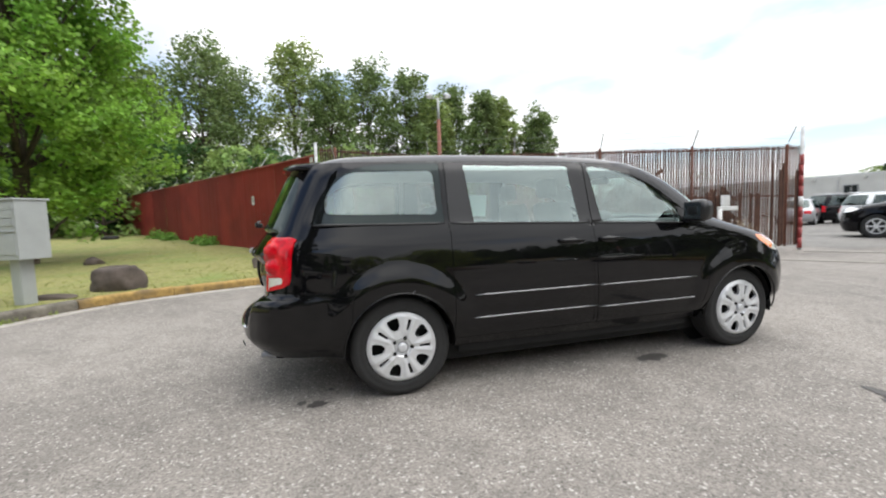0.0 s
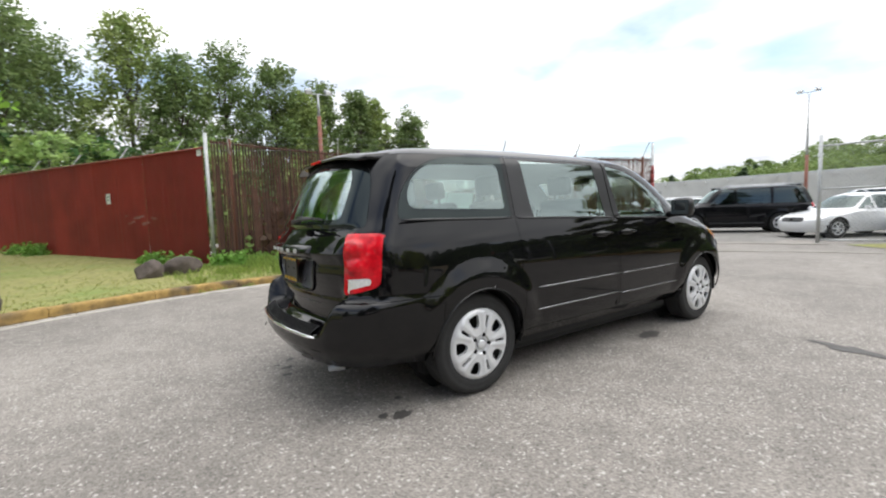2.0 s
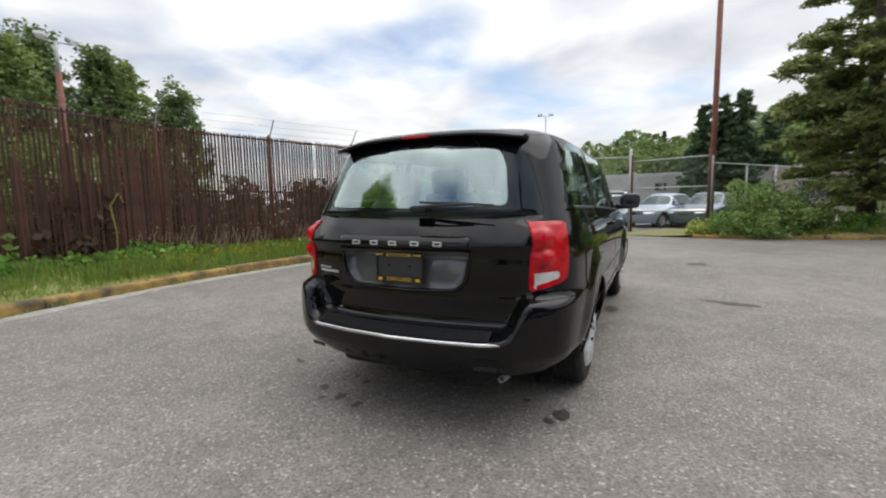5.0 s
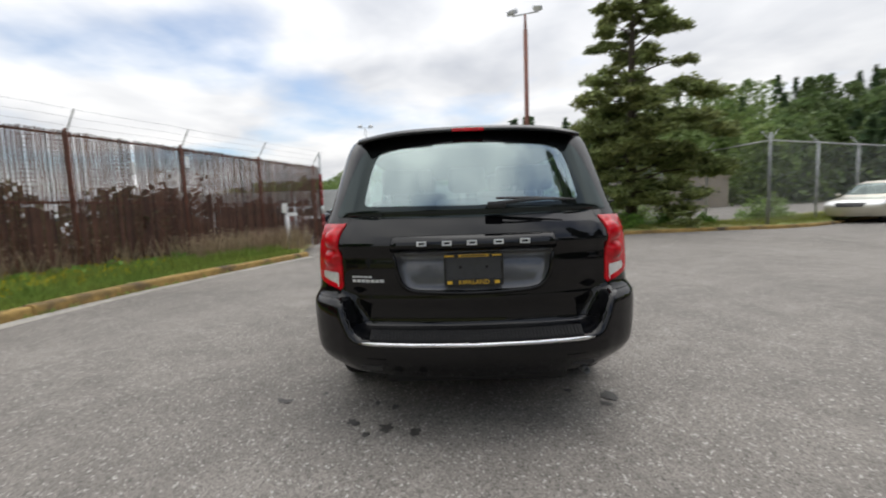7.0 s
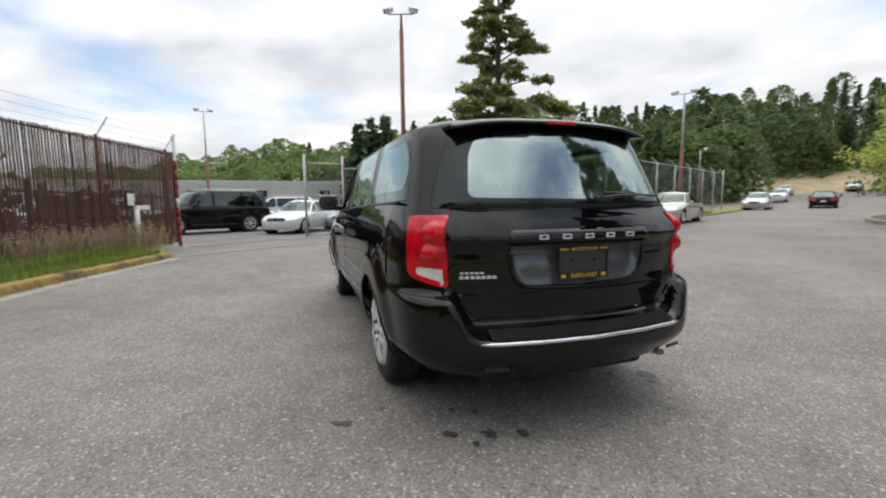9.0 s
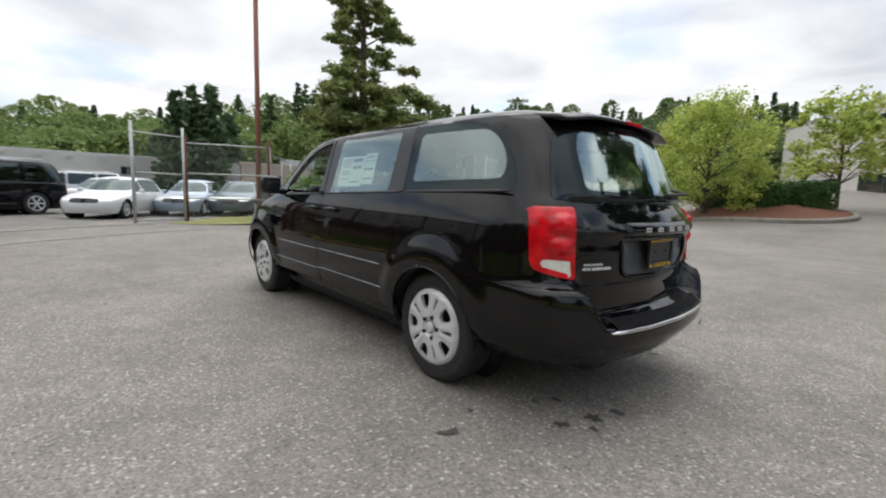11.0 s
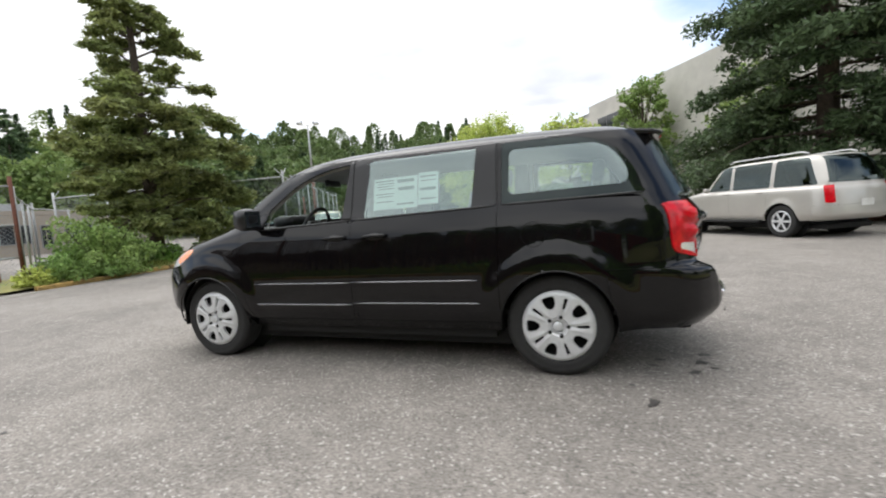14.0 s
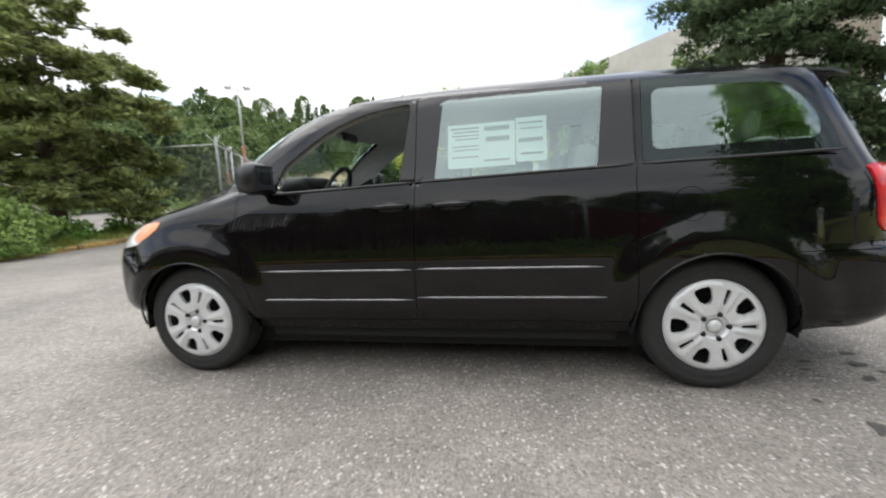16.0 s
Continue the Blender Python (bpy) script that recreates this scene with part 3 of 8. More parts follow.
def build_van():
    van = thing("minivan", label="glossy black minivan with silver wheel covers standing on asphalt", category="minivan")
    yh = curve_of([(0.18, 0.86), (0.30, 0.916), (0.37, 0.936), (0.52, 0.958), (0.69, 0.970), (0.85, 0.967), (0.95, 0.960), (1.05, 0.945), (1.12, 0.928), (1.19, 0.906), (1.26, 0.884), (1.45, 0.838), (1.60, 0.802), (1.66, 0.774)])
    xr = curve_of([(0.18, -1.03), (0.28, -1.07), (0.40, -1.112), (0.48, -1.128), (0.525, -1.130), (0.60, -1.126), (0.68, -1.119), (0.728, -1.104), (0.756, -1.066), (0.775, -1.048), (0.9, -1.03), (1.05, -1.012), (1.12, -0.992), (1.19, -0.955), (1.40, -0.855), (1.57, -0.77), (1.66, -0.71)])
    xf = curve_of([(0.18, 3.80), (0.30, 3.93), (0.45, 3.97), (0.65, 3.97), (0.80, 3.94), (0.90, 3.88), (0.96, 3.80), (1.03, 3.66), (1.10, 3.42), (1.15, 3.25), (1.20, 3.13), (1.35, 2.94), (1.50, 2.72), (1.60, 2.52), (1.66, 2.36)])
    zs = np.r_[np.arange(0.18, 0.51, 0.02), 0.515, 0.528, 0.538, 0.549, 0.565, 0.585, 0.60, 0.612, np.arange(0.63, 0.93, 0.02), np.arange(0.94, 1.2, 0.0125), np.arange(1.21, 1.661, 0.018)]
    rear = [(0, 0), (0.018, 0.3), (0.058, 0.55), (0.108, 0.71), (0.145, 0.775), (0.205, 0.855), (0.29, 0.928), (0.42, 0.973), (0.70, 0.996), (1.1, 1.0)]
    front = [(0, 0), (0.03, 0.3), (0.085, 0.55), (0.17, 0.75), (0.27, 0.865), (0.40, 0.935), (0.6, 0.98), (1.0, 1.0)]
    P = half_grid([(z, yh(z), xr(z), xf(z)) for z in zs], rear, front, 84, 240, 56, 1.1, 1.0)
    # roof
    crown = curve_of([(-0.71, 1.664), (-0.5, 1.718), (-0.36, 1.738), (0.06, 1.757), (0.5, 1.766), (1.0, 1.766), (1.5, 1.757), (1.94, 1.732), (2.2, 1.70), (2.36, 1.665)])
    top = P[-1]
    rows = []
    for f in np.r_[0.02, 0.045, 0.08, 0.12, 0.17, 0.23, 0.3, 0.4, 0.5, 0.62, 0.75, 0.88, 1.0]:
        x = top[:, 0] * (1 - f) + np.clip(top[:, 0], -0.1, 1.7) * f
        y = top[:, 1] * (1 - f)
        g = 1 - (1 - f) ** 5
        rows.append(np.c_[x, y, 1.66 + (crown(x) - 1.66) * g])
    P = np.vstack([P, np.array(rows)])
    # the step over the bumper, between its ears
    z, fy = P[..., 2], P[..., 1] / 0.96
    rearward = P[..., 0] < -0.45
    inner = 0.585 + 0.5 * np.clip(z - 0.53, 0, 0.21)
    ear = 1 - step(inner, inner + 0.10, fy)
    P[..., 0] += np.where(rearward & (z > 0.53) & (z < 1.2), 0.135 * ear * step(0.53, 0.60, z) * (1 - step(0.58, 0.95, z) * 0.78), 0)
    # between the ears the bumper's top falls away
    fall = curve_of([(0.52, 0.0), (0.56, 0.010), (0.60, 0.029), (0.68, 0.044), (0.725, 0.038), (0.765, 0.006), (0.80, 0.0), (0.9, 0.0)])
    P[..., 0] += np.where(rearward & (z > 0.525) & (z < 0.8), ear * fall(z), 0)
    P[..., 0] += np.where(rearward & (z > 0.72) & (z < 1.3), 0.03 * (1 - ear) * step(0.73, 0.765, z) * (1 - step(0.85, 1.1, z)), 0)
    P[..., 1] -= np.where((P[..., 0] < -0.36) & (z > 0.742) & (z < 1.2), 0.005 * step(0.742, 0.757, z) * (1 - step(0.78, 0.95, z)) * step(-0.36, -0.6, P[..., 0]), 0)
    # the crease across the tailgate
    P[..., 0] -= np.where(rearward & (z > 0.9) & (z < 1.2), 0.011 * (1 - step(0.72, 0.80, fy)) * step(0.972, 0.990, z) * (1 - step(0.99, 1.13, z)), 0)
    # its shoulder under the window
    P[..., 0] -= np.where(rearward & (z > 0.98) & (z < 1.2), 0.036 * (1 - step(0.74, 0.84, fy)) * step(0.985, 1.04, z) * (1 - np.clip((z - 1.04) / 0.15, 0, 1)), 0)
    # wheel-arch flares, shoulder
    for cx in (0.0, FRONT_AXLE - 0.01):
        r = np.hypot(P[..., 0] - cx, P[..., 2] - 0.355)
        P[..., 1] += np.where(P[..., 1] > 0.6, 0.028 * (1 - step(0.47, 0.62, r)) * step(0.22, 0.62, P[..., 2]), 0)
    # the lower edge rises behind the rear wheels and at the nose
    low = 0.30 + 0.03 * (1 - step(-0.6, -0.3, P[..., 0])) + 0.05 * step(3.3, 3.6, P[..., 0])
    P[..., 2] = np.where(P[..., 2] < 0.46, low + (P[..., 2] - 0.18) * (0.46 - low) / 0.28, P[..., 2])
    s = Shell(P)
    smooth_n = s.normals()
    side = lambda p: (p[..., 1] > 0.42)
    mid = lambda p: (p[..., 1] > 0.42) & (p[..., 0] > -0.72) & (p[..., 0] < 3.3)
    back = lambda p: (p[..., 0] < -0.45)
    nose = lambda p: (p[..., 0] > 2.0)
    ring = lambda cx, r: [(cx + r * math.cos(q), 0.355 + r * math.sin(q)) for q in np.linspace(0, 2 * math.pi, 56, endpoint=False)]
    s.cut("well", "side", ring(0.0, 0.392), mid)
    s.cut("well", "side", ring(FRONT_AXLE - 0.01, 0.390), lambda p: (p[..., 1] > 0.6) & (p[..., 0] > 2.3))
    s.cut("sliding_door", "side", rounded([(0.385, 0.375), (0.39, 1.672), (1.55, 1.665), (1.585, 0.375)], 0.012), mid)
    s.cut("front_door", "side", rounded([(1.585, 0.375), (1.552, 1.664), (1.90, 1.630), (2.18, 1.535), (2.47, 1.345), (2.70, 1.165), (2.70, 0.90), (2.66, 0.60), (2.60, 0.375)], [0.012, 0.02, 0.1, 0.1, 0.1, 0.03, 0.1, 0.1, 0.03]), mid)
    s.cut("pillar_trim", "side", rounded([(0.3899, 1.658), (0.3883, 1.218), (1.5644, 1.182), (1.5524, 1.655)], 0.012), mid)
    s.cut("door_glass", "side", rounded([(0.535, 1.638), (0.575, 1.212), (1.452, 1.186), (1.402, 1.632)], 0.02), mid)
    s.cut("front_glass", "side", rounded([(1.592, 1.632), (1.66, 1.180), (2.44, 1.152), (2.40, 1.305), (2.13, 1.500), (1.86, 1.598)], [0.03, 0.02, 0.015, 0.03, 0.2, 0.2]), mid)
    s.cut("mirror_patch", "side", rounded([(2.425, 1.292), (2.455, 1.152), (2.72, 1.15), (2.56, 1.235)], 0.01), mid)
    s.cut("quarter_surround", "side", rounded([(-0.562, 1.240), (-0.535, 1.36), (-0.472, 1.465), (-0.375, 1.565), (-0.22, 1.630), (0.0, 1.652), (0.345, 1.655), (0.350, 1.222)], [0.02, 0.1, 0.1, 0.1, 0.1, 0.1, 0.015, 0.015]), mid)
    s.cut("quarter_glass", "side", rounded([(-0.472, 1.300), (-0.478, 1.395), (-0.42, 1.50), (-0.31, 1.587), (0.295, 1.600), (0.300, 1.280)], [0.06, 0.05, 0.1, 0.09, 0.05, 0.04]), mid)
    s.cut("rear_lamp", "corner", rounded([(0.188, 1.148), (0.172, 0.868), (0.12, 0.838), (-0.140, 0.795), (-0.118, 1.150)], [0.015, 0.04, 0.05, 0.02, 0.02]), back)
    s.cut("reverse_lamp", "corner", rounded([(0.10, 0.902), (0.115, 0.853), (-0.124, 0.811), (-0.115, 0.893)], [0.03, 0.03, 0.01, 0.02]), back)
    s.cut("rear_surround", "rear", rounded([(-0.3, 1.600), (0.625, 1.575), (0.69, 1.45), (0.775, 1.195), (0.3, 1.175), (-0.3, 1.172)], [0, 0.04, 0.1, 0.02, 0.2, 0]), back)
    s.cut("rear_glass", "rear", rounded([(-0.3, 1.592), (0.505, 1.570), (0.555, 1.48), (0.600, 1.248), (-0.3, 1.232)], [0, 0.04, 0.06, 0.04, 0]), back)
    BAY = rounded([(-0.3, 0.995), (0.428, 0.995), (0.405, 0.86), (0.350, 0.792), (-0.3, 0.775)], [0, 0.012, 0.06, 0.06, 0])
    BAR = rounded([(-0.3, 1.085), (0.432, 1.083), (0.440, 1.000), (-0.3, 1.000)], [0, 0.025, 0.012, 0])
    s.cut("plate_bay", "rear", BAY, lambda p: (p[..., 0] < -0.7) & (p[..., 2] < 1.1))
    s.cut("tailgate_bar", "rear", BAR, lambda p: (p[..., 0] < -0.7) & (p[..., 2] < 1.15))
    s.cut("headlamp", "side", rounded([(3.27, 1.015), (3.30, 0.955), (3.46, 0.862), (3.86, 0.80), (3.90, 0.87), (3.55, 0.985)], 0.03), lambda p: p[..., 0] > 3.1)
    s.cut("side_marker", "side", rounded([(3.28, 1.01), (3.30, 0.955), (3.46, 0.872), (3.52, 0.91), (3.44, 0.995)], 0.02), lambda p: p[..., 0] > 3.1)
    s.cut("windscreen", "rear", rounded([(-0.3, 1.64), (0.655, 1.615), (0.775, 1.33), (0.825, 1.215), (-0.3, 1.205)], [0, 0.05, 0.1, 0.02, 0]), nose)
    s.cut("grille", "rear", rounded([(-0.3, 0.90), (0.48, 0.86), (0.45, 0.62), (-0.3, 0.60)], 0.03), lambda p: p[..., 0] > 3.5)
    s.cut("fuel_door", "side", [(0.135 + 0.085 * math.cos(q), 1.0 + 0.085 * math.sin(q)) for q in np.linspace(0, 2 * math.pi, 24, endpoint=False)], mid)

    def default(m):
        x, y, z = m
        if z > 1.662 and -0.75 < x < 2.4:
            return "roof"
        if x < -0.33 and z < 0.745 - (0.13 * (1 - step(0.67, 0.77, y / 0.96)) if x < -0.8 else 0):
            return "rear_bumper"
        if x + y < -0.125 - 0.22 * step(1.15, 1.66, z) and x < -0.5:
            return "tailgate"
        if x > 3.32 and z < 0.80 and x - 3.3 > 0:
            return "front_bumper"
        if x > 2.35 and z > 0.98 and z < 1.215 and y < 0.80 and x > 2.9:
            return "hood"
        if z < 0.375 and 0.3 < x < 2.75:
            return "rocker"
        if x > 2.6 and z < 1.2:
            return "fender"
        if x > 2.2:
            return "a_pillar"
        if x > 0.384:
            return "roof_side_rail" if z > 1.6 and x > 0.43 else "sliding_door" if x < 1.57 else "front_door"
        return "quarter_panel"

    s.push("rear", BAY, lambda p: (p[..., 0] < -0.7) & (p[..., 2] < 1.1), lambda p: 0.012 + 0.068 * np.clip((p[..., 2] - 0.775) / 0.22, 0, 1), 0.022)
    s.push("rear", BAR, lambda p: (p[..., 0] < -0.7) & (p[..., 2] < 1.15), lambda p: -0.014, 0.018)
    flatP, faces, lab = s.faces(default)
    hind = flatP[(flatP[:, 0] < -0.4) & (flatP[:, 2] < 1.2)]

    def gate_x(y, z):
        """Where the hind face stands at that width and height."""
        d = np.hypot(hind[:, 1] - abs(y), hind[:, 2] - z)
        k = np.argsort(d)[:4]
        w = 1 / (d[k] + 0.003)
        return float((hind[k, 0] * w).sum() / w.sum())

    by = {}
    for f, l in zip(faces, lab):
        by.setdefault(l, []).append(f)
    # scraps cut off from the windscreen pillar belong to the wing
    pillar = by.get("a_pillar", [])
    seen, groups = set(), []
    at_vertex = {}
    for k, f in enumerate(pillar):
        for i in f:
            at_vertex.setdefault(i, []).append(k)
    for k in range(len(pillar)):
        if k in seen:
            continue
        todo, bunch = [k], []
        seen.add(k)
        while todo:
            j = todo.pop()
            bunch.append(pillar[j])
            for i in pillar[j]:
                for w in at_vertex[i]:
                    if w not in seen:
                        seen.add(w)
                        todo.append(w)
        groups.append(bunch)
    groups.sort(key=len)
    by["a_pillar"] = groups.pop() if groups else []
    for bunch in groups:
        by.setdefault("fender" if flatP[bunch[0][0]][0] > 2.5 else "roof_side_rail", []).extend(bunch)
    whole = {"roof": M_PAINT, "rear_bumper": M_PAINT, "tailgate": M_PAINT, "plate_bay": M_BAY, "tailgate_bar": M_PAINT, "front_bumper": M_PAINT, "hood": M_PAINT,
             "rear_surround": M_FRIT, "rear_glass": M_GLASS_REAR, "windscreen": M_GLASS, "grille": M_PLASTIC}
    halves = {"rocker": M_PAINT, "fender": M_PAINT, "a_pillar": M_PAINT, "roof_side_rail": M_PAINT, "quarter_panel": M_PAINT, "sliding_door": M_PAINT, "front_door": M_PAINT,
              "pillar_trim": M_TRIM, "door_glass": M_GLASS, "front_glass": M_GLASS, "mirror_patch": M_TRIM, "quarter_surround": M_FRIT,
              "quarter_glass": M_GLASS, "rear_lamp": M_RED, "reverse_lamp": M_CLEAR, "headlamp": M_CLEAR, "side_marker": M_AMBER, "fuel_door": M_PAINT}
    says = {"rear_lamp": "red tail-light lens", "reverse_lamp": "clear reversing-light lens", "side_marker": "amber side marker", "door_glass": "tinted window pane",
            "quarter_glass": "tinted window pane", "pillar_trim": "satin black pillar trim", "rear_glass": "tinted rear window with reflections"}
    made = {}
    for l, m in whole.items():
        if l in by:
            soft = 0.0015 if "glass" in l or l in ("windscreen", "rear_surround") else 0.002 if l in ("plate_bay", "tailgate_bar") else 0.005
            ob = part(l, panel_mesh(flatP, by[l], (1, -1), soft), m, van, says.get(l, ""), True)
            made[l] = ob
    for l, m in halves.items():
        for sgn in (1, -1):
            if l == "front_glass" and sgn > 0:
                continue                       # the driver's pane is wound down
            if l == "fuel_door" and sgn < 0:
                continue
            fs = by.get(l, []) + (by.get("fuel_door", []) if l == "quarter_panel" and sgn < 0 else [])
            if not fs:
                continue
            soft = {"door_glass": 0.0015, "quarter_glass": 0.001, "front_glass": 0.0015, "fuel_door": 0.002, "quarter_surround": 0.0015, "pillar_trim": 0.002}.get(l, 0.0045)
            lift = 0.012 if l == "rear_lamp" else 0.008 if l == "reverse_lamp" else 0.0
            bm = panel_mesh(flatP, fs, (sgn,), soft, lift=lift)
            if l == "rear_lamp":
                # two round lobes, one over the other
                bm.normal_update()
                for v, nn in [(v, v.normal.copy()) for v in bm.verts if not v.is_boundary]:
                    at_ = v.co.x + abs(v.co.y) + 0.045
                    for zc in (1.075, 0.965):
                        q_ = math.hypot(at_ / 0.085, (v.co.z - zc) / 0.050)
                        v.co += nn * 0.034 * max(0.0, 1 - q_ * q_) ** 0.6
            made[l, sgn] = part(l, bm, m, van, says.get(l, ""), True)
    for ob in made.values():
        if ob.data.materials[0] in (M_GLASS, M_GLASS_REAR):
            ob.visible_shadow = False
    # inner skin: pale headliner and pillars, dark below the belt
    n = smooth_n.reshape(-1, 3)
    inner = flatP - n * 0.045
    for names, low, high, name, m in (({"roof", "roof_side_rail", "a_pillar", "quarter_panel", "tailgate", "front_door", "sliding_door"}, 1.16, 2.0, "headliner", M_GREYTRIM),
                                      ({"quarter_panel", "front_door", "sliding_door", "tailgate", "rear_lamp", "fuel_door", "rear_surround"}, 0.42, 1.17, "door_lining", M_DASH)):
        fs = [f[::-1] for f, l in zip(faces, lab) if l in names and low < flatP[list(f)][:, 2].mean() < high and flatP[list(f)][:, 0].mean() < 2.75]
        part(name, panel_mesh(inner, fs, (1, -1), 0), m, van, "pale grey cabin lining" if name == "headliner" else "", True)
    part("cabin_floor", boxed((3.6, 1.6, 0.03), (1.1, 0, 0.42)), M_DASH, van)
    # wheel wells and underside
    for cx in (0.0, FRONT_AXLE - 0.01):
        for sgn in (1, -1):
            bm = bmesh.new()
            prof = [(0.40, -0.03), (0.405, -0.06), (0.405, -0.34), (0.05, -0.34)]
            lathe(bm, prof, 40)
            bmesh.ops.delete(bm, geom=[v for v in bm.verts if v.co.z < -0.12 and v.co.y > -0.3], context="VERTS")
            for v in bm.verts:
                v.co.y = sgn * (0.95 + v.co.y)
                v.co.x += cx
                v.co.z += 0.355
            part("wheel_well", bm, M_DARK, van, smooth=True)
            lip_ = []
            for q in np.linspace(-0.06, math.pi + 0.06, 36):
                zz = 0.355 + 0.394 * math.sin(q)
                lip_.append((cx + 0.394 * math.cos(q), sgn * (float(yh(zz)) + 0.028 * float(step(0.22, 0.62, zz)) - 0.002), zz))
            part("arch_lip", tubed(lip_, 0.007, 8), M_PAINT, van, smooth=True)
    part("underbody", boxed((3.75, 1.40, 0.21), (1.55, 0, 0.245), bevel=0.03), M_DARK, van)
    # two boxes added out of sight to block light and view beneath the van
    part("floor_pan", boxed((2.15, 1.62, 0.12), (1.53, 0, 0.285), bevel=0.02), M_DARK, van)
    part("muffler", boxed((0.46, 1.05, 0.17), (-0.66, 0, 0.325), bevel=0.05), M_DARK, van, smooth=True)
    part("rear_axle", tubed([(-0.05, -0.75, 0.30), (-0.05, 0.75, 0.30)], 0.07, 10), M_DARK, van, smooth=True)
    for sgn in (1, -1):
        wheel(van, 0.0, sgn)
        wheel(van, FRONT_AXLE, sgn)
    # side mouldings in bright trim
    for sgn in (1, -1):
        for x0, x1, zz in ((0.545, 1.575, 0.689), (1.60, 2.545, 0.684), (0.515, 1.575, 0.520), (1.60, 2.63, 0.505)):
            bm = bmesh.new()
            n_ = 10
            pts = []
            for k in range(n_ + 1):
                x = x0 + (x1 - x0) * k / n_
                pts.append((x, sgn * (float(yh(zz)) + 0.004), zz))
            tube(bm, pts, [0.004] + [0.0068] * (n_ - 1) + [0.004], 8)
            part("side_moulding", bm, M_MOULD, van, "thin bright side moulding", True)
    # satin strips under the panes
    for sgn in (1, -1):
        for pts in ([(-0.56, 1.232), (-0.1, 1.222), (0.352, 1.214)], [(0.40, 1.211), (1.0, 1.195), (1.555, 1.177)], [(1.575, 1.176), (2.05, 1.160), (2.45, 1.146)]):
            line = spline(pts, 14)
            part("belt_moulding", tubed([(x, sgn * (float(yh(z)) + 0.001), z) for x, z in line], [0.004] + [0.0085] * 12 + [0.004], 8), M_TRIM, van, "satin black belt moulding", True)
    # satin cover of the pillar between the doors, and the shut line below it
    def shut_x(z_):
        return 1.585 - 0.033 * (z_ - 0.375) / 1.289
    for sgn in (1, -1):
        for name, m, z0, z1, left, right, lift_ in (("pillar_cover", M_TRIM, 1.180, 1.648, lambda z_: shut_x(z_) + 0.004, lambda z_: 1.655 - 0.068 * (z_ - 1.18) / 0.452, 0.0035),
                                                    ("door_edge", M_PAINT, 0.40, 1.172, lambda z_: shut_x(z_) + 0.0025, lambda z_: shut_x(z_) + 0.032, 0.0012),
                                                    ("door_edge", M_PAINT, 0.40, 1.172, lambda z_: shut_x(z_) - 0.032, lambda z_: shut_x(z_) - 0.0025, 0.0012)):
            bm = bmesh.new()
            rows_ = []
            for z_ in np.linspace(z0, z1, 24):
                y_ = float(yh(z_)) + lift_
                rows_.append([bm.verts.new((x_, sgn * yy_, z_)) for x_, yy_ in ((left(z_), y_ - 0.012), (left(z_), y_), (right(z_), y_), (right(z_), y_ - 0.012))])
            for r0, r1 in zip(rows_, rows_[1:]):
                for k in range(3):
                    bm.faces.new((r0[k], r0[k + 1], r1[k + 1], r1[k]))
            bm.faces.new(rows_[0]); bm.faces.new(rows_[-1][::-1])
            for e_ in bm.edges:
                e_.smooth = not (e_.is_boundary or abs(e_.verts[0].co.z - e_.verts[1].co.z) > 0.004)
            bmesh.ops.recalc_face_normals(bm, faces=bm.faces)
            part(name, bm, m, van, smooth=True)
    # door handles
    for sgn in (1, -1):
        for x0 in (1.24, 1.60):
            ye = float(yh(1.045))
            h = part("door_handle", bmesh.new(), M_PAINT, van)
            bm = bmesh.new()
            tube(bm, [(x0, sgn * (ye - 0.005), 1.046), (x0 + 0.02, sgn * (ye + 0.026), 1.048), (x0 + 0.11, sgn * (ye + 0.034), 1.048), (x0 + 0.20, sgn * (ye + 0.026), 1.046), (x0 + 0.22, sgn * (ye - 0.005), 1.044)], [0.012, 0.016, 0.016, 0.016, 0.012], 10)
            part("grip", bm, M_PAINT, h, smooth=True)
            bm = bmesh.new()
            bmesh.ops.create_uvsphere(bm, u_segments=16, v_segments=8, radius=1.0, matrix=Matrix.Translation((x0 + 0.11, sgn * (ye + 0.0015), 1.03)) @ Matrix.Diagonal((0.085, 0.004, 0.04, 1)))
            part("recess", bm, M_TRIM, h, smooth=True)
    # door mirrors
    for sgn in (1, -1):
        mir = part("door_mirror", bmesh.new(), M_TRIM, van)
        bm = boxed((0.14, 0.205, 0.18), (2.47, sgn * 1.055, 1.243), bevel=0.062)
        for v in bm.verts:
            if v.co.x > 2.47:
                v.co.y -= sgn * 0.02
                v.co.x += 0.02
        part("housing", bm, M_TRIM, mir, smooth=True)
        # dark pane: the dark van side it would mirror is put into its colour
        part("mirror_glass", boxed((0.004, 0.165, 0.135), (2.404, sgn * 1.055, 1.243), bevel=0.0015), M_WINDOW, mir)
        part("stalk", tubed([(2.50, sgn * 0.90, 1.175), (2.49, sgn * 0.96, 1.18), (2.48, sgn * 1.02, 1.185)], [0.035, 0.03, 0.03], 10), M_TRIM, mir, smooth=True)
    # roof spoiler with the third brake light
    bm = bmesh.new()
    sp = spline([(-0.60, 0, 1.708), (-0.60, 0.28, 1.702), (-0.58, 0.46, 1.692), (-0.53, 0.64, 1.668)], 18)
    lip = spline([(-0.765, 0, 1.668), (-0.760, 0.28, 1.662), (-0.745, 0.46, 1.650), (-0.71, 0.64, 1.624)], 18)
    loops = []
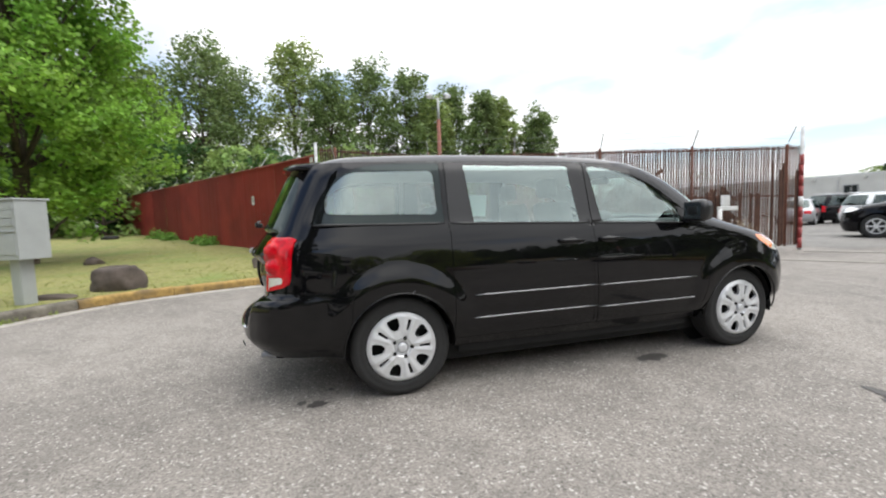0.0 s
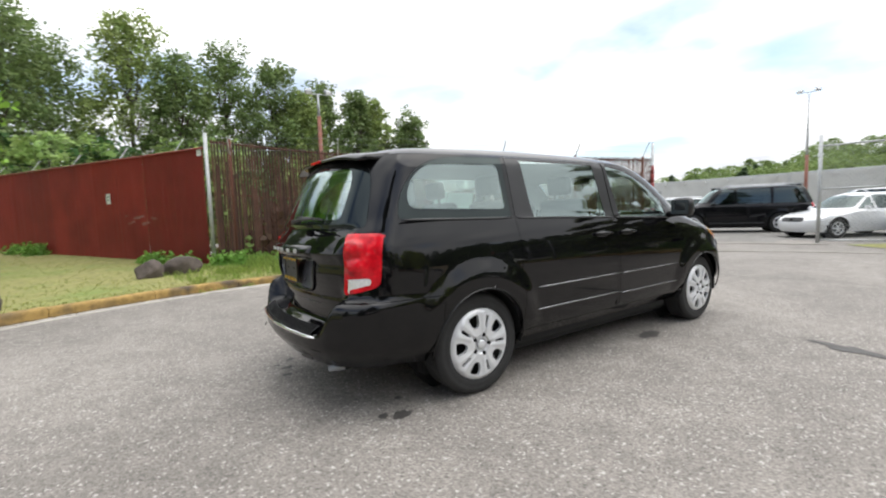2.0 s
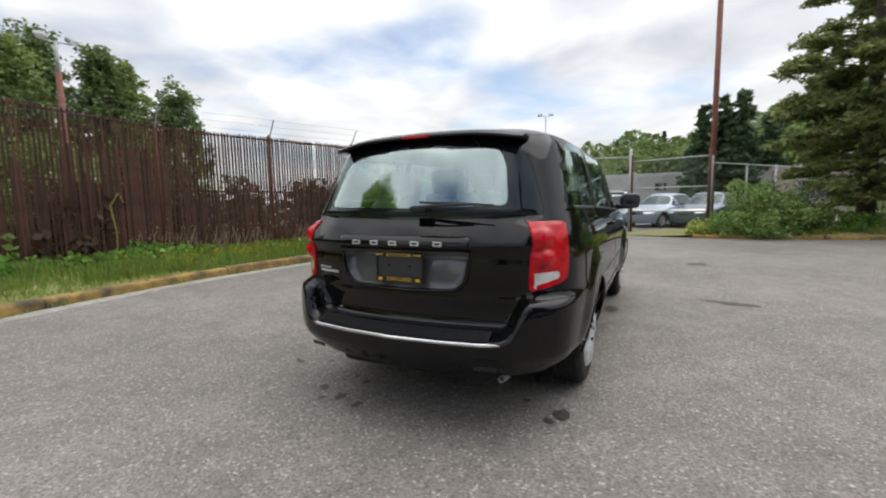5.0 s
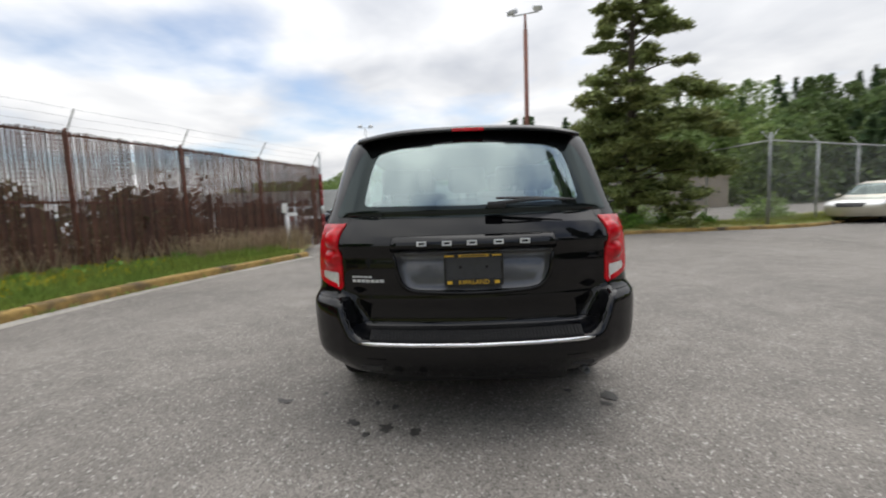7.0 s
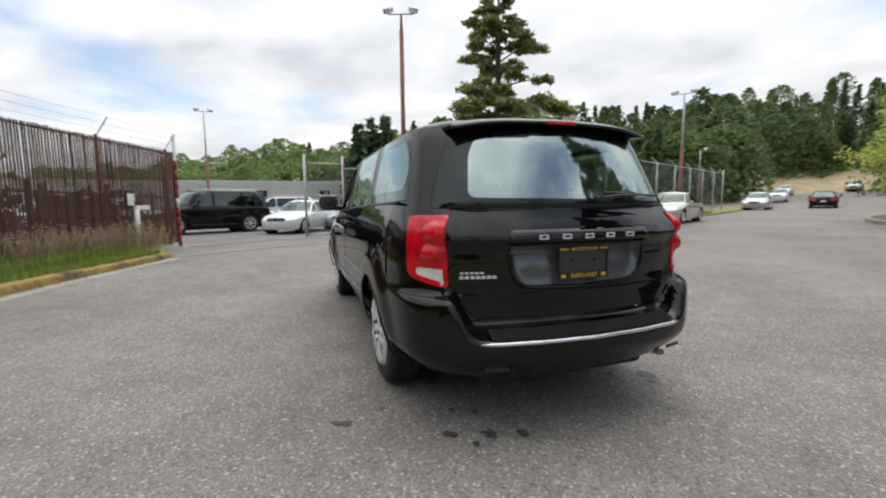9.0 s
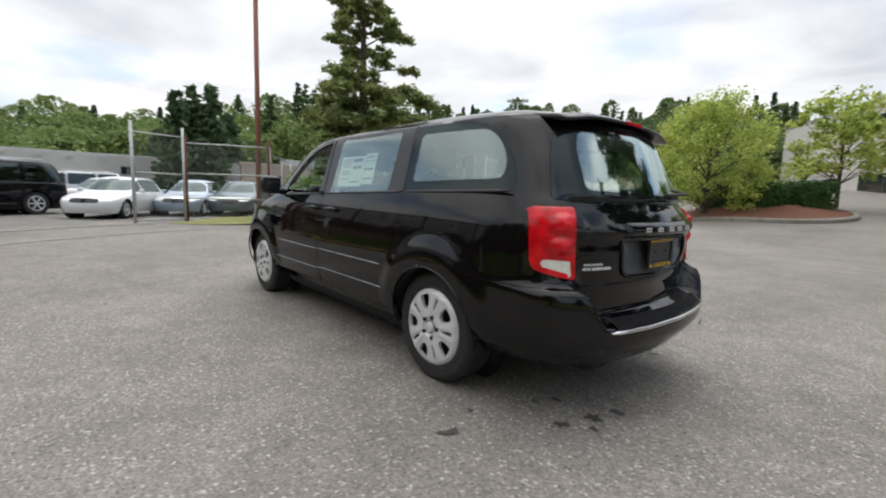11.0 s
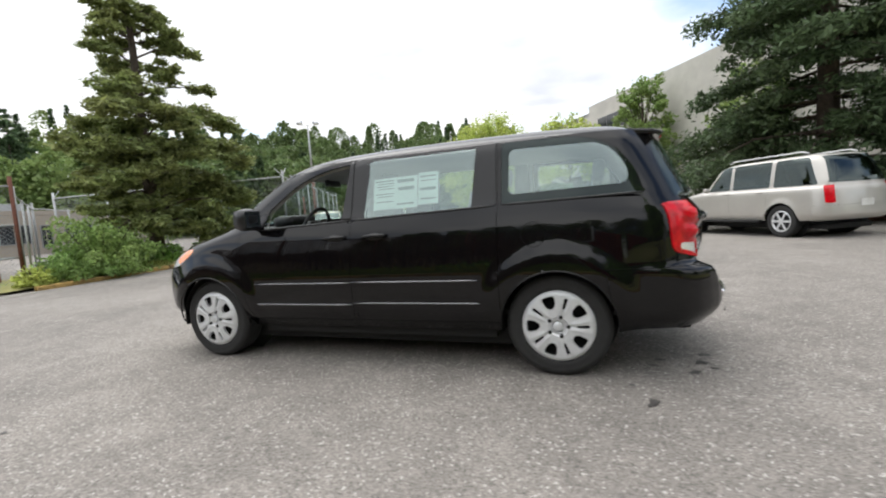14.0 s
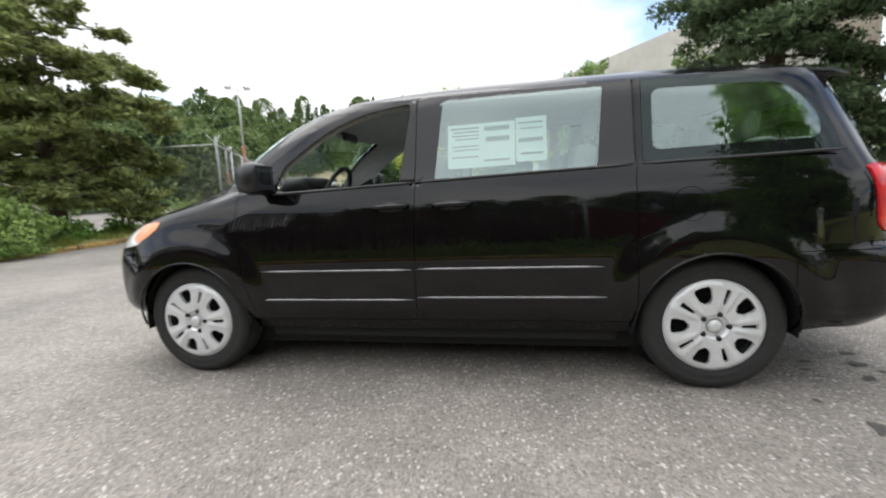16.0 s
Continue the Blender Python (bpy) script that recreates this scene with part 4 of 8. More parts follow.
    for j in range(-17, 18):
        k, sg = abs(j), (1 if j >= 0 else -1)
        a_, b_ = sp[k], lip[k]
        t_ = 0.014
        sec = [(a_[0] + 0.05, a_[2] + 0.005), (a_[0] * 0.4 + b_[0] * 0.6, a_[2] * 0.4 + b_[2] * 0.6 + 0.012), (b_[0] + 0.008, b_[2] + 0.006), (b_[0], b_[2] - 0.006), (b_[0] + 0.012, b_[2] - t_), (a_[0] * 0.3 + b_[0] * 0.7 + 0.02, a_[2] * 0.3 + b_[2] * 0.7 - t_ - 0.006), (a_[0] + 0.06, a_[2] - 0.055)]
        loops.append([bm.verts.new((x, sg * a_[1] if abs(x - a_[0]) < abs(x - b_[0]) else sg * b_[1], z)) for x, z in sec])
    for r0, r1 in zip(loops, loops[1:]):
        for k in range(len(r0) - 1):
            bm.faces.new((r0[k], r0[k + 1], r1[k + 1], r1[k]))
    bm.faces.new(loops[0]); bm.faces.new(loops[-1][::-1])
    bmesh.ops.recalc_face_normals(bm, faces=bm.faces)
    spo = part("roof_spoiler", bm, M_PAINT, van, smooth=True)
    part("brake_light", boxed((0.02, 0.18, 0.018), (-0.763, 0, 1.663), bevel=0.004), M_RED, spo, "narrow red third brake light")
    # tailgate dress: handle bar with bright letter blocks, plate, badge, wiper
    gate = made["tailgate"]
    def ins(y):
        return float(np.interp(abs(y) / 0.96, [r[1] for r in rear], [r[0] for r in rear]))

    def face_x(y, z):
        """The smooth hind face, as if there were no bay in it."""
        return gate_x(0.43, z) - ins(0.43) + ins(y)

    for l in ("plate_bay", "tailgate_bar"):
        made[l].parent = gate
    for yy in (0.268, 0.137, 0.007, -0.13, -0.266):
        bm = bmesh.new()
        gx = face_x(yy, 1.046) - 0.016
        for dz in (0.009, -0.009):
            box(bm, (0.008, 0.052, 0.007), (gx, yy, 1.046 + dz), None, 0.002)
        for dy in (0.021, -0.021):
            box(bm, (0.008, 0.010, 0.020), (gx, yy + dy, 1.046), None, 0.002)
        part("letter_block", bm, M_SILVER, gate, "bright raised letter shape")
    lip = [(face_x(y, z) - 0.003, y, z) for y, z in spline([(0.425, 0.985), (0.415, 0.91), (0.398, 0.845), (0.350, 0.793), (0.24, 0.777), (0.0, 0.770), (-0.24, 0.777), (-0.350, 0.793), (-0.398, 0.845), (-0.415, 0.91), (-0.425, 0.985)], 40)]
    part("bay_moulding", tubed(lip, [0.005] + [0.012] * 38 + [0.005], 10), M_PAINT, gate, smooth=True)
    px = face_x(0.0, 0.90) + 0.012
    plate = part("number_plate", boxed((0.006, 0.30, 0.15), (px, 0, 0.903), bevel=0.002), M_DASH, gate, "blank black dealer plate insert")
    for zz, hh in ((0.974, 0.014), (0.832, 0.028)):
        part("plate_frame", boxed((0.012, 0.315, 0.020 if hh < 0.02 else 0.034), (px - 0.005, 0, zz), bevel=0.003), M_TRIM, plate)
        if hh < 0.02:
            part("yellow_strip", boxed((0.004, 0.16, hh), (px - 0.013, 0, zz), bevel=0.001), M_YELLOW, plate, "yellow strip with dark print")
        for sy in (0.128, -0.122):
            part("yellow_strip", boxed((0.004, 0.05 if hh < 0.02 else 0.026, hh * 0.6), (px - 0.0128, sy, zz), bevel=0.001), M_YELLOW, plate)
    for sy in (0.152, -0.152):
        part("plate_frame", boxed((0.012, 0.012, 0.15), (px - 0.005, sy, 0.903), bevel=0.003), M_TRIM, plate)
    part("print_bar", boxed((0.002, 0.13, 0.006), (px - 0.016, 0, 0.974)), M_TRIM, plate)
    for sy in (0.07, -0.07):
        part("plate_screw", boxed((0.006, 0.014, 0.014), (px - 0.005, sy, 0.912), bevel=0.003), M_DARK, plate)
    fc = bpy.data.curves.new("town_name", "FONT")
    fc.body, fc.size, fc.align_x, fc.align_y, fc.extrude = "KIRKLAND", 0.034, "CENTER", "CENTER", 0.0006
    tmp = bpy.data.objects.new("tmp", fc)
    scene.collection.objects.link(tmp)
    me = bpy.data.meshes.new_from_object(tmp.evaluated_get(bpy.context.evaluated_depsgraph_get()))
    bpy.data.objects.remove(tmp)
    me.materials.clear()
    me.materials.append(M_YELLOW)
    word = new("town_name", me)
    word.parent = plate
    word.matrix_local = pose(px - 0.0125, 0, 0.832, 90, 0, -90)
    for k, (yy, zz, ww, hh) in enumerate([(0.660 - 0.024 * i, 0.866, 0.019, 0.010) for i in range(5)] + [(0.660 - 0.027 * i, 0.843, 0.022, 0.016) for i in range(7)]):
        slope = (gate_x(yy - 0.02, zz) - gate_x(yy + 0.02, zz)) / 0.04
        part("badge_block", boxed((0.005, ww, hh), (gate_x(yy, zz) - 0.002, yy, zz), Euler((0, 0, math.atan(slope))).to_matrix(), 0.001), M_SILVER, gate)
    wip = part("rear_wiper", bmesh.new(), M_PLASTIC, van)
    part("wiper_motor", boxed((0.05, 0.10, 0.035), (-0.972, -0.13, 1.235), bevel=0.012), M_PLASTIC, wip)
    part("wiper_arm", tubed([(-0.985, -0.10, 1.238), (-0.985, -0.25, 1.252), (-0.958, -0.42, 1.256)], [0.013, 0.009, 0.006], 8), M_PLASTIC, wip)
    part("wiper_blade", tubed([(-0.965, -0.13, 1.270), (-0.957, -0.33, 1.262), (-0.925, -0.55, 1.250)], [0.006, 0.010, 0.005], 6), M_PLASTIC, wip)
    # bumper: bright strip, ribbed step pad, reflectors, tailpipe
    bump = made["rear_bumper"]
    for nm, dx, zz, r_, m in (("bright_strip", 0.002, 0.534, 0.011, M_CHROME),):
        pts = [(float(xr(zz)) + rx - 0.002, yy, zz) for yy in np.linspace(-0.62, 0.62, 25) for rx in [float(np.interp(abs(yy) / 0.968, [r[1] for r in rear], [r[0] for r in rear]))]]
        part(nm, tubed(pts, [0.004] + [r_] * 23 + [0.004], 8), m, bump, "bright strip along the bumper edge", True)
    pad = bmesh.new()
    rows_ = []
    for yy in np.linspace(-0.56, 0.56, 33):
        rx = float(np.interp(abs(yy) / 0.968, [r[1] for r in rear], [r[0] for r in rear]))
        rows_.append([pad.verts.new((-1.118 + rx + a_, yy, b_)) for a_, b_ in ((0.0, 0.540), (0.004, 0.552), (0.062, 0.590), (0.068, 0.586))])
    for r0, r1 in zip(rows_, rows_[1:]):
        for k in range(3):
            pad.faces.new((r0[k], r0[k + 1], r1[k + 1], r1[k]))
    bmesh.ops.recalc_face_normals(pad, faces=pad.faces)
    pad_ob = part("step_pad", pad, M_PAD, bump, "ribbed black step pad")
    for j in range(-29, 30):
        yy = j * 0.0185
        rx = float(np.interp(abs(yy) / 0.968, [r[1] for r in rear], [r[0] for r in rear]))
        part("rib", boxed((0.066, 0.008, 0.005), (-1.085 + rx, yy, 0.573), Euler((0, -0.58, 0)).to_matrix(), 0.001), M_PAD, pad_ob)
    for sgn in (1, -1):
        part("reflector", boxed((0.006, 0.12, 0.02), (-1.075, sgn * 0.55, 0.41), Euler((0, 0, sgn * -0.25)).to_matrix(), 0.002), M_TRIM, bump)
    bm = bmesh.new()
    lathe(bm, [(0.019, 0.0), (0.019, 0.10), (0.016, 0.10), (0.016, 0.02)], 20)
    pipe = part("tailpipe", bm, M_STEEL, van, "bright tailpipe tip", True)
    pipe.matrix_local = pose(-0.86, -0.60, 0.305, 8, 0, 90)
    # cabin
    def seat(x, y, w=0.50, back=0.62, rest=True):
        st = part("seat", bmesh.new(), M_SEAT, van)
        part("cushion", boxed((0.50, w, 0.16), (x, y, 0.66), Euler((0, -0.12, 0)).to_matrix(), 0.05), M_SEAT, st, smooth=True)
        part("backrest", boxed((0.13, w, back), (x - 0.30, y, 0.74 + back / 2), Euler((0, -0.22, 0)).to_matrix(), 0.05), M_SEAT, st, smooth=True)
        if rest:
            part("headrest", boxed((0.09, 0.25, 0.17), (x - 0.40, y, 0.86 + back), Euler((0, -0.15, 0)).to_matrix(), 0.04), M_SEAT, st, smooth=True)
            for dy in (-0.06, 0.06):
                part("headrest_post", tubed([(x - 0.385, y + dy, 0.70 + back), (x - 0.395, y + dy, 0.82 + back)], 0.007, 6), M_CHROME, st)
        return st
    for y in (0.40, -0.40):
        seat(1.85, y)
        seat(0.95, y)
    for y in (0.45, 0.0, -0.45):
        seat(0.10, y, 0.44, 0.55)
    dash = part("dashboard", bmesh.new(), M_DASH, van)
    bm = boxed((0.45, 1.62, 0.30), (2.72, 0, 1.02), bevel=0.09)
    part("dash_top", bm, M_DASH, dash, smooth=True)
    part("instrument_hood", boxed((0.22, 0.40, 0.12), (2.50, 0.40, 1.20), bevel=0.05), M_DASH, dash, smooth=True)
    part("centre_stack", boxed((0.20, 0.30, 0.34), (2.52, 0, 0.98), Euler((0, 0.3, 0)).to_matrix(), 0.04), M_DASH, dash, smooth=True)
    sw = part("steering_wheel", bmesh.new(), M_DASH, van)
    c, tl = Vector((2.27, 0.40, 1.135)), radians(-24)
    turn = Matrix.Rotation(tl, 3, "Y")
    ringp = [c + turn @ Vector((0, 0.188 * math.cos(q), 0.188 * math.sin(q))) for q in np.linspace(0, 2 * math.pi, 33)]
    part("wheel_rim", tubed(ringp, 0.016, 10), M_DASH, sw, smooth=True)
    part("wheel_boss", boxed((0.06, 0.17, 0.13), c + Vector((0.03, 0, 0)), turn, 0.03), M_DASH, sw, smooth=True)
    for q in (0.1, math.pi - 0.1, 1.5 * math.pi):
        part("wheel_spoke", tubed([c + Vector((0.02, 0, 0)), c + turn @ Vector((0, 0.185 * math.cos(q), 0.185 * math.sin(q)))], 0.014, 6), M_DASH, sw)
    im = part("inside_mirror", boxed((0.035, 0.25, 0.065), (2.30, 0.0, 1.565), bevel=0.015), M_DASH, van)
    part("mirror_stem", tubed([(2.32, 0, 1.58), (2.40, 0, 1.63)], 0.012, 6), M_DASH, im)
    for sgn in (1, -1):
        part("belt_strap", tubed([(1.53, sgn * 0.775, 1.50), (1.53, sgn * 0.80, 1.1), (1.54, sgn * 0.82, 0.7)], [0.02, 0.012, 0.02], 6), M_GREYTRIM, van)
    # price sticker behind the left sliding-door pane
    sticker = part("window_sticker", bmesh.new(), M_PAPER, van)
    def glass_y(z):
        return float(yh(z)) - 0.012

    def sheet(name, x0, x1, z0, z1, m, off=0.0):
        bm = bmesh.new()
        q = [bm.verts.new((x, glass_y(z) - off, z)) for x, z in ((x0, z0), (x1, z0 - 0.016 * (x1 - x0)), (x1, z1 - 0.016 * (x1 - x0)), (x0, z1))]
        bm.faces.new(q[::-1])
        ext = bmesh.ops.solidify(bm, geom=bm.faces[:], thickness=0.001)
        return part(name, bm, m, sticker)
    sheet("paper_sheet", 1.00, 1.375, 1.245, 1.490, M_PAPER)
    sheet("paper_sheet", 0.83, 0.995, 1.262, 1.505, M_PAPER)
    for x0, x1, z0, z1 in ((1.03, 1.17, 1.445, 1.468), (1.03, 1.16, 1.385, 1.41), (1.03, 1.17, 1.275, 1.285), (1.20, 1.36, 1.46, 1.468), (1.20, 1.34, 1.44, 1.446), (1.20, 1.35, 1.42, 1.426), (1.20, 1.33, 1.40, 1.406), (1.20, 1.35, 1.36, 1.366), (1.20, 1.34, 1.34, 1.346), (1.20, 1.35, 1.30, 1.306), (0.85, 0.98, 1.47, 1.478), (0.85, 0.97, 1.44, 1.446), (0.85, 0.98, 1.37, 1.39), (0.85, 0.97, 1.30, 1.31)):
        sheet("print_bar", x0, x1, z0, z1, M_INK, -0.003)
    return van


build_van()

# ---- ground, kerbs, verge ----
def ground_z(x, y):
    """The lot is level; to the south the road and the ground beside it climb, and the planter strip in the east lies a little higher."""
    west = 1 - float(step(3.0, 8.0, x))
    rise = (0.012 + 0.07 * west) * max(0.0, -y - 11.0 - 2.0 * west) + 0.05 * (1 - west) * max(0.0, -y - 42.0)
    return rise + 0.15 * float(step(-1.5, -10.0, y) * step(5.0, 12.0, x)) * (1 - float(step(20.0, 32.0, x)))


def build_ground():
    c = np.r_[-900, -400, -200, -120, np.arange(-80, -24, 4.0), np.arange(-24, 30, 1.0), np.arange(30, 81, 4.0), 120, 200, 400, 900]
    verts = [(x, y, ground_z(x, max(y, -160))) for y in c for x in c]
    n = len(c)
    faces = [(j * n + i, j * n + i + 1, (j + 1) * n + i + 1, (j + 1) * n + i) for j in range(n - 1) for i in range(n - 1)]
    tagged(raw("ground", verts, faces, M_ASPHALT), "grey worn asphalt with pale stone chips", "ground", kind="structure")


build_ground()
KERB = spline([(-7.3, -1.9), (-6.5, -0.3), (-5.7, 1.6), (-4.8, 3.05), (-3.75, 4.3), (-2.4, 5.05), (-0.9, 5.5), (0.4, 5.66), (1.8, 5.68), (3.4, 5.53), (5.2, 5.18), (6.8, 4.76), (8.2, 4.36), (8.75, 4.2)], 61)
OUTER = spline([(-45, -12), (-45, 5), (-42, 25), (-34, 40), (-18.5, 39), (-11, 26.8), (-5.6, 17.8), (-0.6, 9.5), (2.2, 8.45), (5, 7.5), (7.2, 6.75), (9.2, 6.05), (10.6, 5.6), (11.9, 5.1)], 61)


def lawn_z(x, y, d):
    """The verge: level with the kerb at its edge, a little higher further in, rising along the red fence."""
    return 0.125 + 0.03 * float(step(0, 3.2, d)) + 0.028 * max(0.0, y - 9.0) * float(step(1.0, -2.0, x))


def side_of(path):
    d = np.gradient(path, axis=0)
    n = np.stack([-d[:, 1], d[:, 0]], 1)
    return n / np.linalg.norm(n, axis=1, keepdims=True)


def sweep(path, profile, name, m, parent, z0=0.0, label=""):
    """A moulding of (offset to the left, height) along a plan path, closed at its ends."""
    n = side_of(path)
    bm = bmesh.new()
    rows = [[bm.verts.new((p[0] + q[0] * o, p[1] + q[1] * o, z0 + h + ground_z(p[0], p[1]))) for o, h in profile] for p, q in zip(path, n)]
    for a, b in zip(rows, rows[1:]):
        for k in range(len(profile) - 1):
            bm.faces.new((a[k], b[k], b[k + 1], a[k + 1]))
    bm.faces.new(rows[0][::-1]); bm.faces.new(rows[-1])
    bmesh.ops.recalc_face_normals(bm, faces=bm.faces)
    return part(name, bm, m, parent, label)


def kerb_line(path, label, per=4, height=0.145, width=0.17, gutter=True, m=None):
    k = thing("kerb", label=label, category="kerb", kind="structure")
    jig = random.Random(5)
    dense = spline(path, (len(path) - 1) * 3 + 1)
    per3 = per * 3
    for i in range(0, len(dense) - 1, per3):
        seg = dense[i:i + per3 + 1]
        if len(seg) < 2:
            continue
        seg = seg.copy()
        seg[0] += (seg[1] - seg[0]) * 0.04
        seg[-1] += (seg[-2] - seg[-1]) * 0.04
        h = height + jig.uniform(-0.02, 0.008)
        o = jig.uniform(-0.008, 0.008)
        sweep(seg, [(o, -0.02), (o + 0.004, h - 0.045), (o + 0.012, h - 0.018), (o + 0.035, h), (width - 0.02, h + 0.004), (width, h - 0.01), (width, -0.02)], "kerb_stone", m or (M_OLDKERB if seg[-1][0] < -3.3 else M_KERB), k)
    if gutter:
        sweep(dense, [(-0.24, 0.0), (-0.235, 0.006), (-0.02, 0.008), (0.01, 0.008), (0.01, 0.0)], "gutter", M_GUTTER, k, 0.0, "pale concrete gutter")
    return k


kerb_line(KERB, "weathered concrete kerb with worn yellow paint")


def verge_point(u, v):
    """A place on the verge: u along the kerb (0 to 60), v from kerb (0) to fence (1)."""
    i = min(int(u), 59)
    f = u - i
    k = KERB[i] * (1 - f) + KERB[i + 1] * f
    n = side_of(KERB)
    k = k + (n[i] * (1 - f) + n[i + 1] * f) * 0.165
    o = OUTER[i] * (1 - f) + OUTER[i + 1] * f
    p = k * (1 - v) + o * v
    d = np.linalg.norm(p - k)
    z = lawn_z(p[0], p[1], d) + 0.012 * noise.noise((p[0] * 0.9, p[1] * 0.9, 0))
    return p[0], p[1], z


vs = np.r_[0, 0.03, 0.07, 0.12, 0.18, 0.25, 0.33, 0.42, 0.52, 0.63, 0.75, 0.88, 1.0]
us = np.linspace(0, 60, 121)
NV = len(vs)
vv = [verge_point(u, v) for u in us for v in vs]
tagged(raw("verge", vv, [(i * NV + j, (i + 1) * NV + j, (i + 1) * NV + j + 1, i * NV + j + 1) for i in range(len(us) - 1) for j in range(NV - 1)], M_GRASS_BASE, smooth=True), "mown dry grass verge rising to the fence", "verge", kind="structure")


def blades(name, places, height, width, m, label, lean=0.5, seed=1, group=3):
    """Tufts of grass blades at the places, one mesh."""
    r = np.random.RandomState(seed)
    p = np.repeat(np.array(places, float), group, 0)
    n = len(p)
    h = height * (0.5 + r.rand(n)) if np.isscalar(height) else np.repeat(height, group) * (0.5 + r.rand(n))
    p[:, :2] += r.normal(0, 0.03, (n, 2))
    q = r.rand(n) * 6.283
    d = np.stack([np.cos(q), np.sin(q), 0 * q], 1)
    tip = p + d * (h * lean * r.rand(n))[:, None] + np.c_[0 * h, 0 * h, h]
    sd = np.stack([-np.sin(q), np.cos(q), 0 * q], 1) * width * (0.6 + 0.8 * r.rand(n))[:, None]
    mid = p * 0.5 + tip * 0.5 + np.c_[0 * h, 0 * h, h * 0.12]
    V = np.stack([p - sd, p + sd, mid + sd * 0.7, tip, mid - sd * 0.7], 1).reshape(-1, 3)
    V[:, 2] -= 0.004
    F = [(5 * i, 5 * i + 1, 5 * i + 2, 5 * i + 3, 5 * i + 4) for i in range(n)]
    return tagged(raw(name, V, F, m), label, "grass", kind="stuff")


gr = np.random.RandomState(3)
spots = [verge_point(gr.uniform(6, 40), gr.rand() ** 1.6) for _ in range(16000)]
blades("lawn_grass", spots, 0.032, 0.004, M_GRASS, "short dry yellow-green lawn grass", 0.7, 4)
def fence_foot(s_, off, along=((-0.45, 9.1), (12.0, 4.8))):
    """A place at that length along a fence, so far out on its lot side."""
    a_, b_ = np.array(along[0]), np.array(along[1])
    d = (b_ - a_) / np.linalg.norm(b_ - a_)
    n_ = np.array([d[1], -d[0]])
    if n_[1] > 0 and n_[0] > 0:
        n_ = -n_
    p = a_ + d * s_ + n_ * off
    k = np.linalg.norm(KERB - p, axis=1).min()
    return p[0], p[1], lawn_z(p[0], p[1], k - 0.16) - 0.005


FENCE_A, FENCE_D = np.array((-0.45, 9.1)), np.array((0.9452, -0.3265))


def strip(n, u0, u1, near, far):
    """Places between kerb and slatted fence: u along the kerb, metres out from it."""
    out = []
    nn = side_of(KERB)
    while len(out) < n:
        u = gr.uniform(u0, u1)
        i = min(int(u), 59)
        d = gr.uniform(near, far)
        p = KERB[i] * (1 - u % 1) + KERB[i + 1] * (u % 1) + nn[i] * d
        if (p - FENCE_A) @ np.array((FENCE_D[1], -FENCE_D[0])) < 0.06:
            continue
        out.append((p[0], p[1], lawn_z(p[0], p[1], d - 0.16) - 0.005))
    return out


def patchy(places, amount):
    """Leaves bare patches of soil between the tufts, most of them by the fence corner."""
    return [p for p in places if noise.noise((p[0] * 1.3, p[1] * 1.3, 4.0)) > amount - 0.09 * max(-2.0, min(5.0, p[0] - 1.0)) or gr.rand() < 0.12]


blades("verge_grass", patchy(strip(19500, 30, 59.8, 0.18, 2.7), 0.10), 0.10, 0.005, M_LUSH, "lush green grass along the kerb", 0.6, 5)
blades("tall_grass", patchy(strip(4600, 34, 59, 0.4, 2.6), 0.12), 0.22, 0.005, M_LUSH, "tall green grass before the slatted fence", 0.5, 6)
spots = [fence_foot(gr.uniform(7.4, 11.6), gr.uniform(0.1, 0.9)) for _ in range(420)]
spots += [fence_foot(gr.uniform(2.6, 7.6), gr.uniform(-0.25, 0.35)) for _ in range(170)]
blades("seed_grass", spots, 0.5, 0.004, M_DRY, "tall dry seeding grass", 0.35, 7)
# tufts in the gutter joint
spots = [(*(KERB[i] * (1 - f) + KERB[i + 1] * f - side_of(KERB)[i] * 0.02), 0.006) for i, f in [(int(q), q % 1) for q in gr.choice(np.r_[gr.uniform(14, 20, 12), gr.uniform(30, 59, 60)], 260)]]
blades("gutter_weeds", spots, 0.06, 0.004, M_LUSH, "grass tufts growing in the gutter joint", 0.8, 8)
# seed heads
def fluff(name, places, size, m, label, category, seed=1, per=6):
    r = np.random.RandomState(seed)
    p = np.repeat(np.array(places, float), per, 0) + r.normal(0, 1, (len(places) * per, 3)) * size * np.array([0.5, 0.5, 1.2])
    n = len(p)
    a_, b_ = r.normal(size=(n, 3)), r.normal(size=(n, 3))
    a_ /= np.linalg.norm(a_, axis=1, keepdims=True); b_ /= np.linalg.norm(b_, axis=1, keepdims=True)
    sz = size * (0.4 + 0.7 * r.rand(n))[:, None] * 0.5
    V = np.stack([p - a_ * sz, p + b_ * sz * 0.6, p + a_ * sz, p - b_ * sz * 0.6], 1).reshape(-1, 3)
    return tagged(raw(name, V, [(4 * i, 4 * i + 1, 4 * i + 2, 4 * i + 3) for i in range(n)], m), label, category, kind="stuff")


fluff("seed_heads", [(x, y, z + gr.uniform(0.35, 0.7)) for x, y, z in [fence_foot(gr.uniform(7.4, 11.6), gr.uniform(0.1, 0.9)) for _ in range(330)] + [fence_foot(gr.uniform(2.6, 7.6), gr.uniform(-0.25, 0.35)) for _ in range(120)]], 0.05, M_DRY, "pale brown grass seed heads", "grass", 3)
fluff("yellow_flowers", [(x, y, z + gr.uniform(0.12, 0.3)) for x, y, z in strip(420, 37, 49, 0.4, 2.0)], 0.034, M_FLOWER, "small yellow wild flowers", "flower", 4, 4)


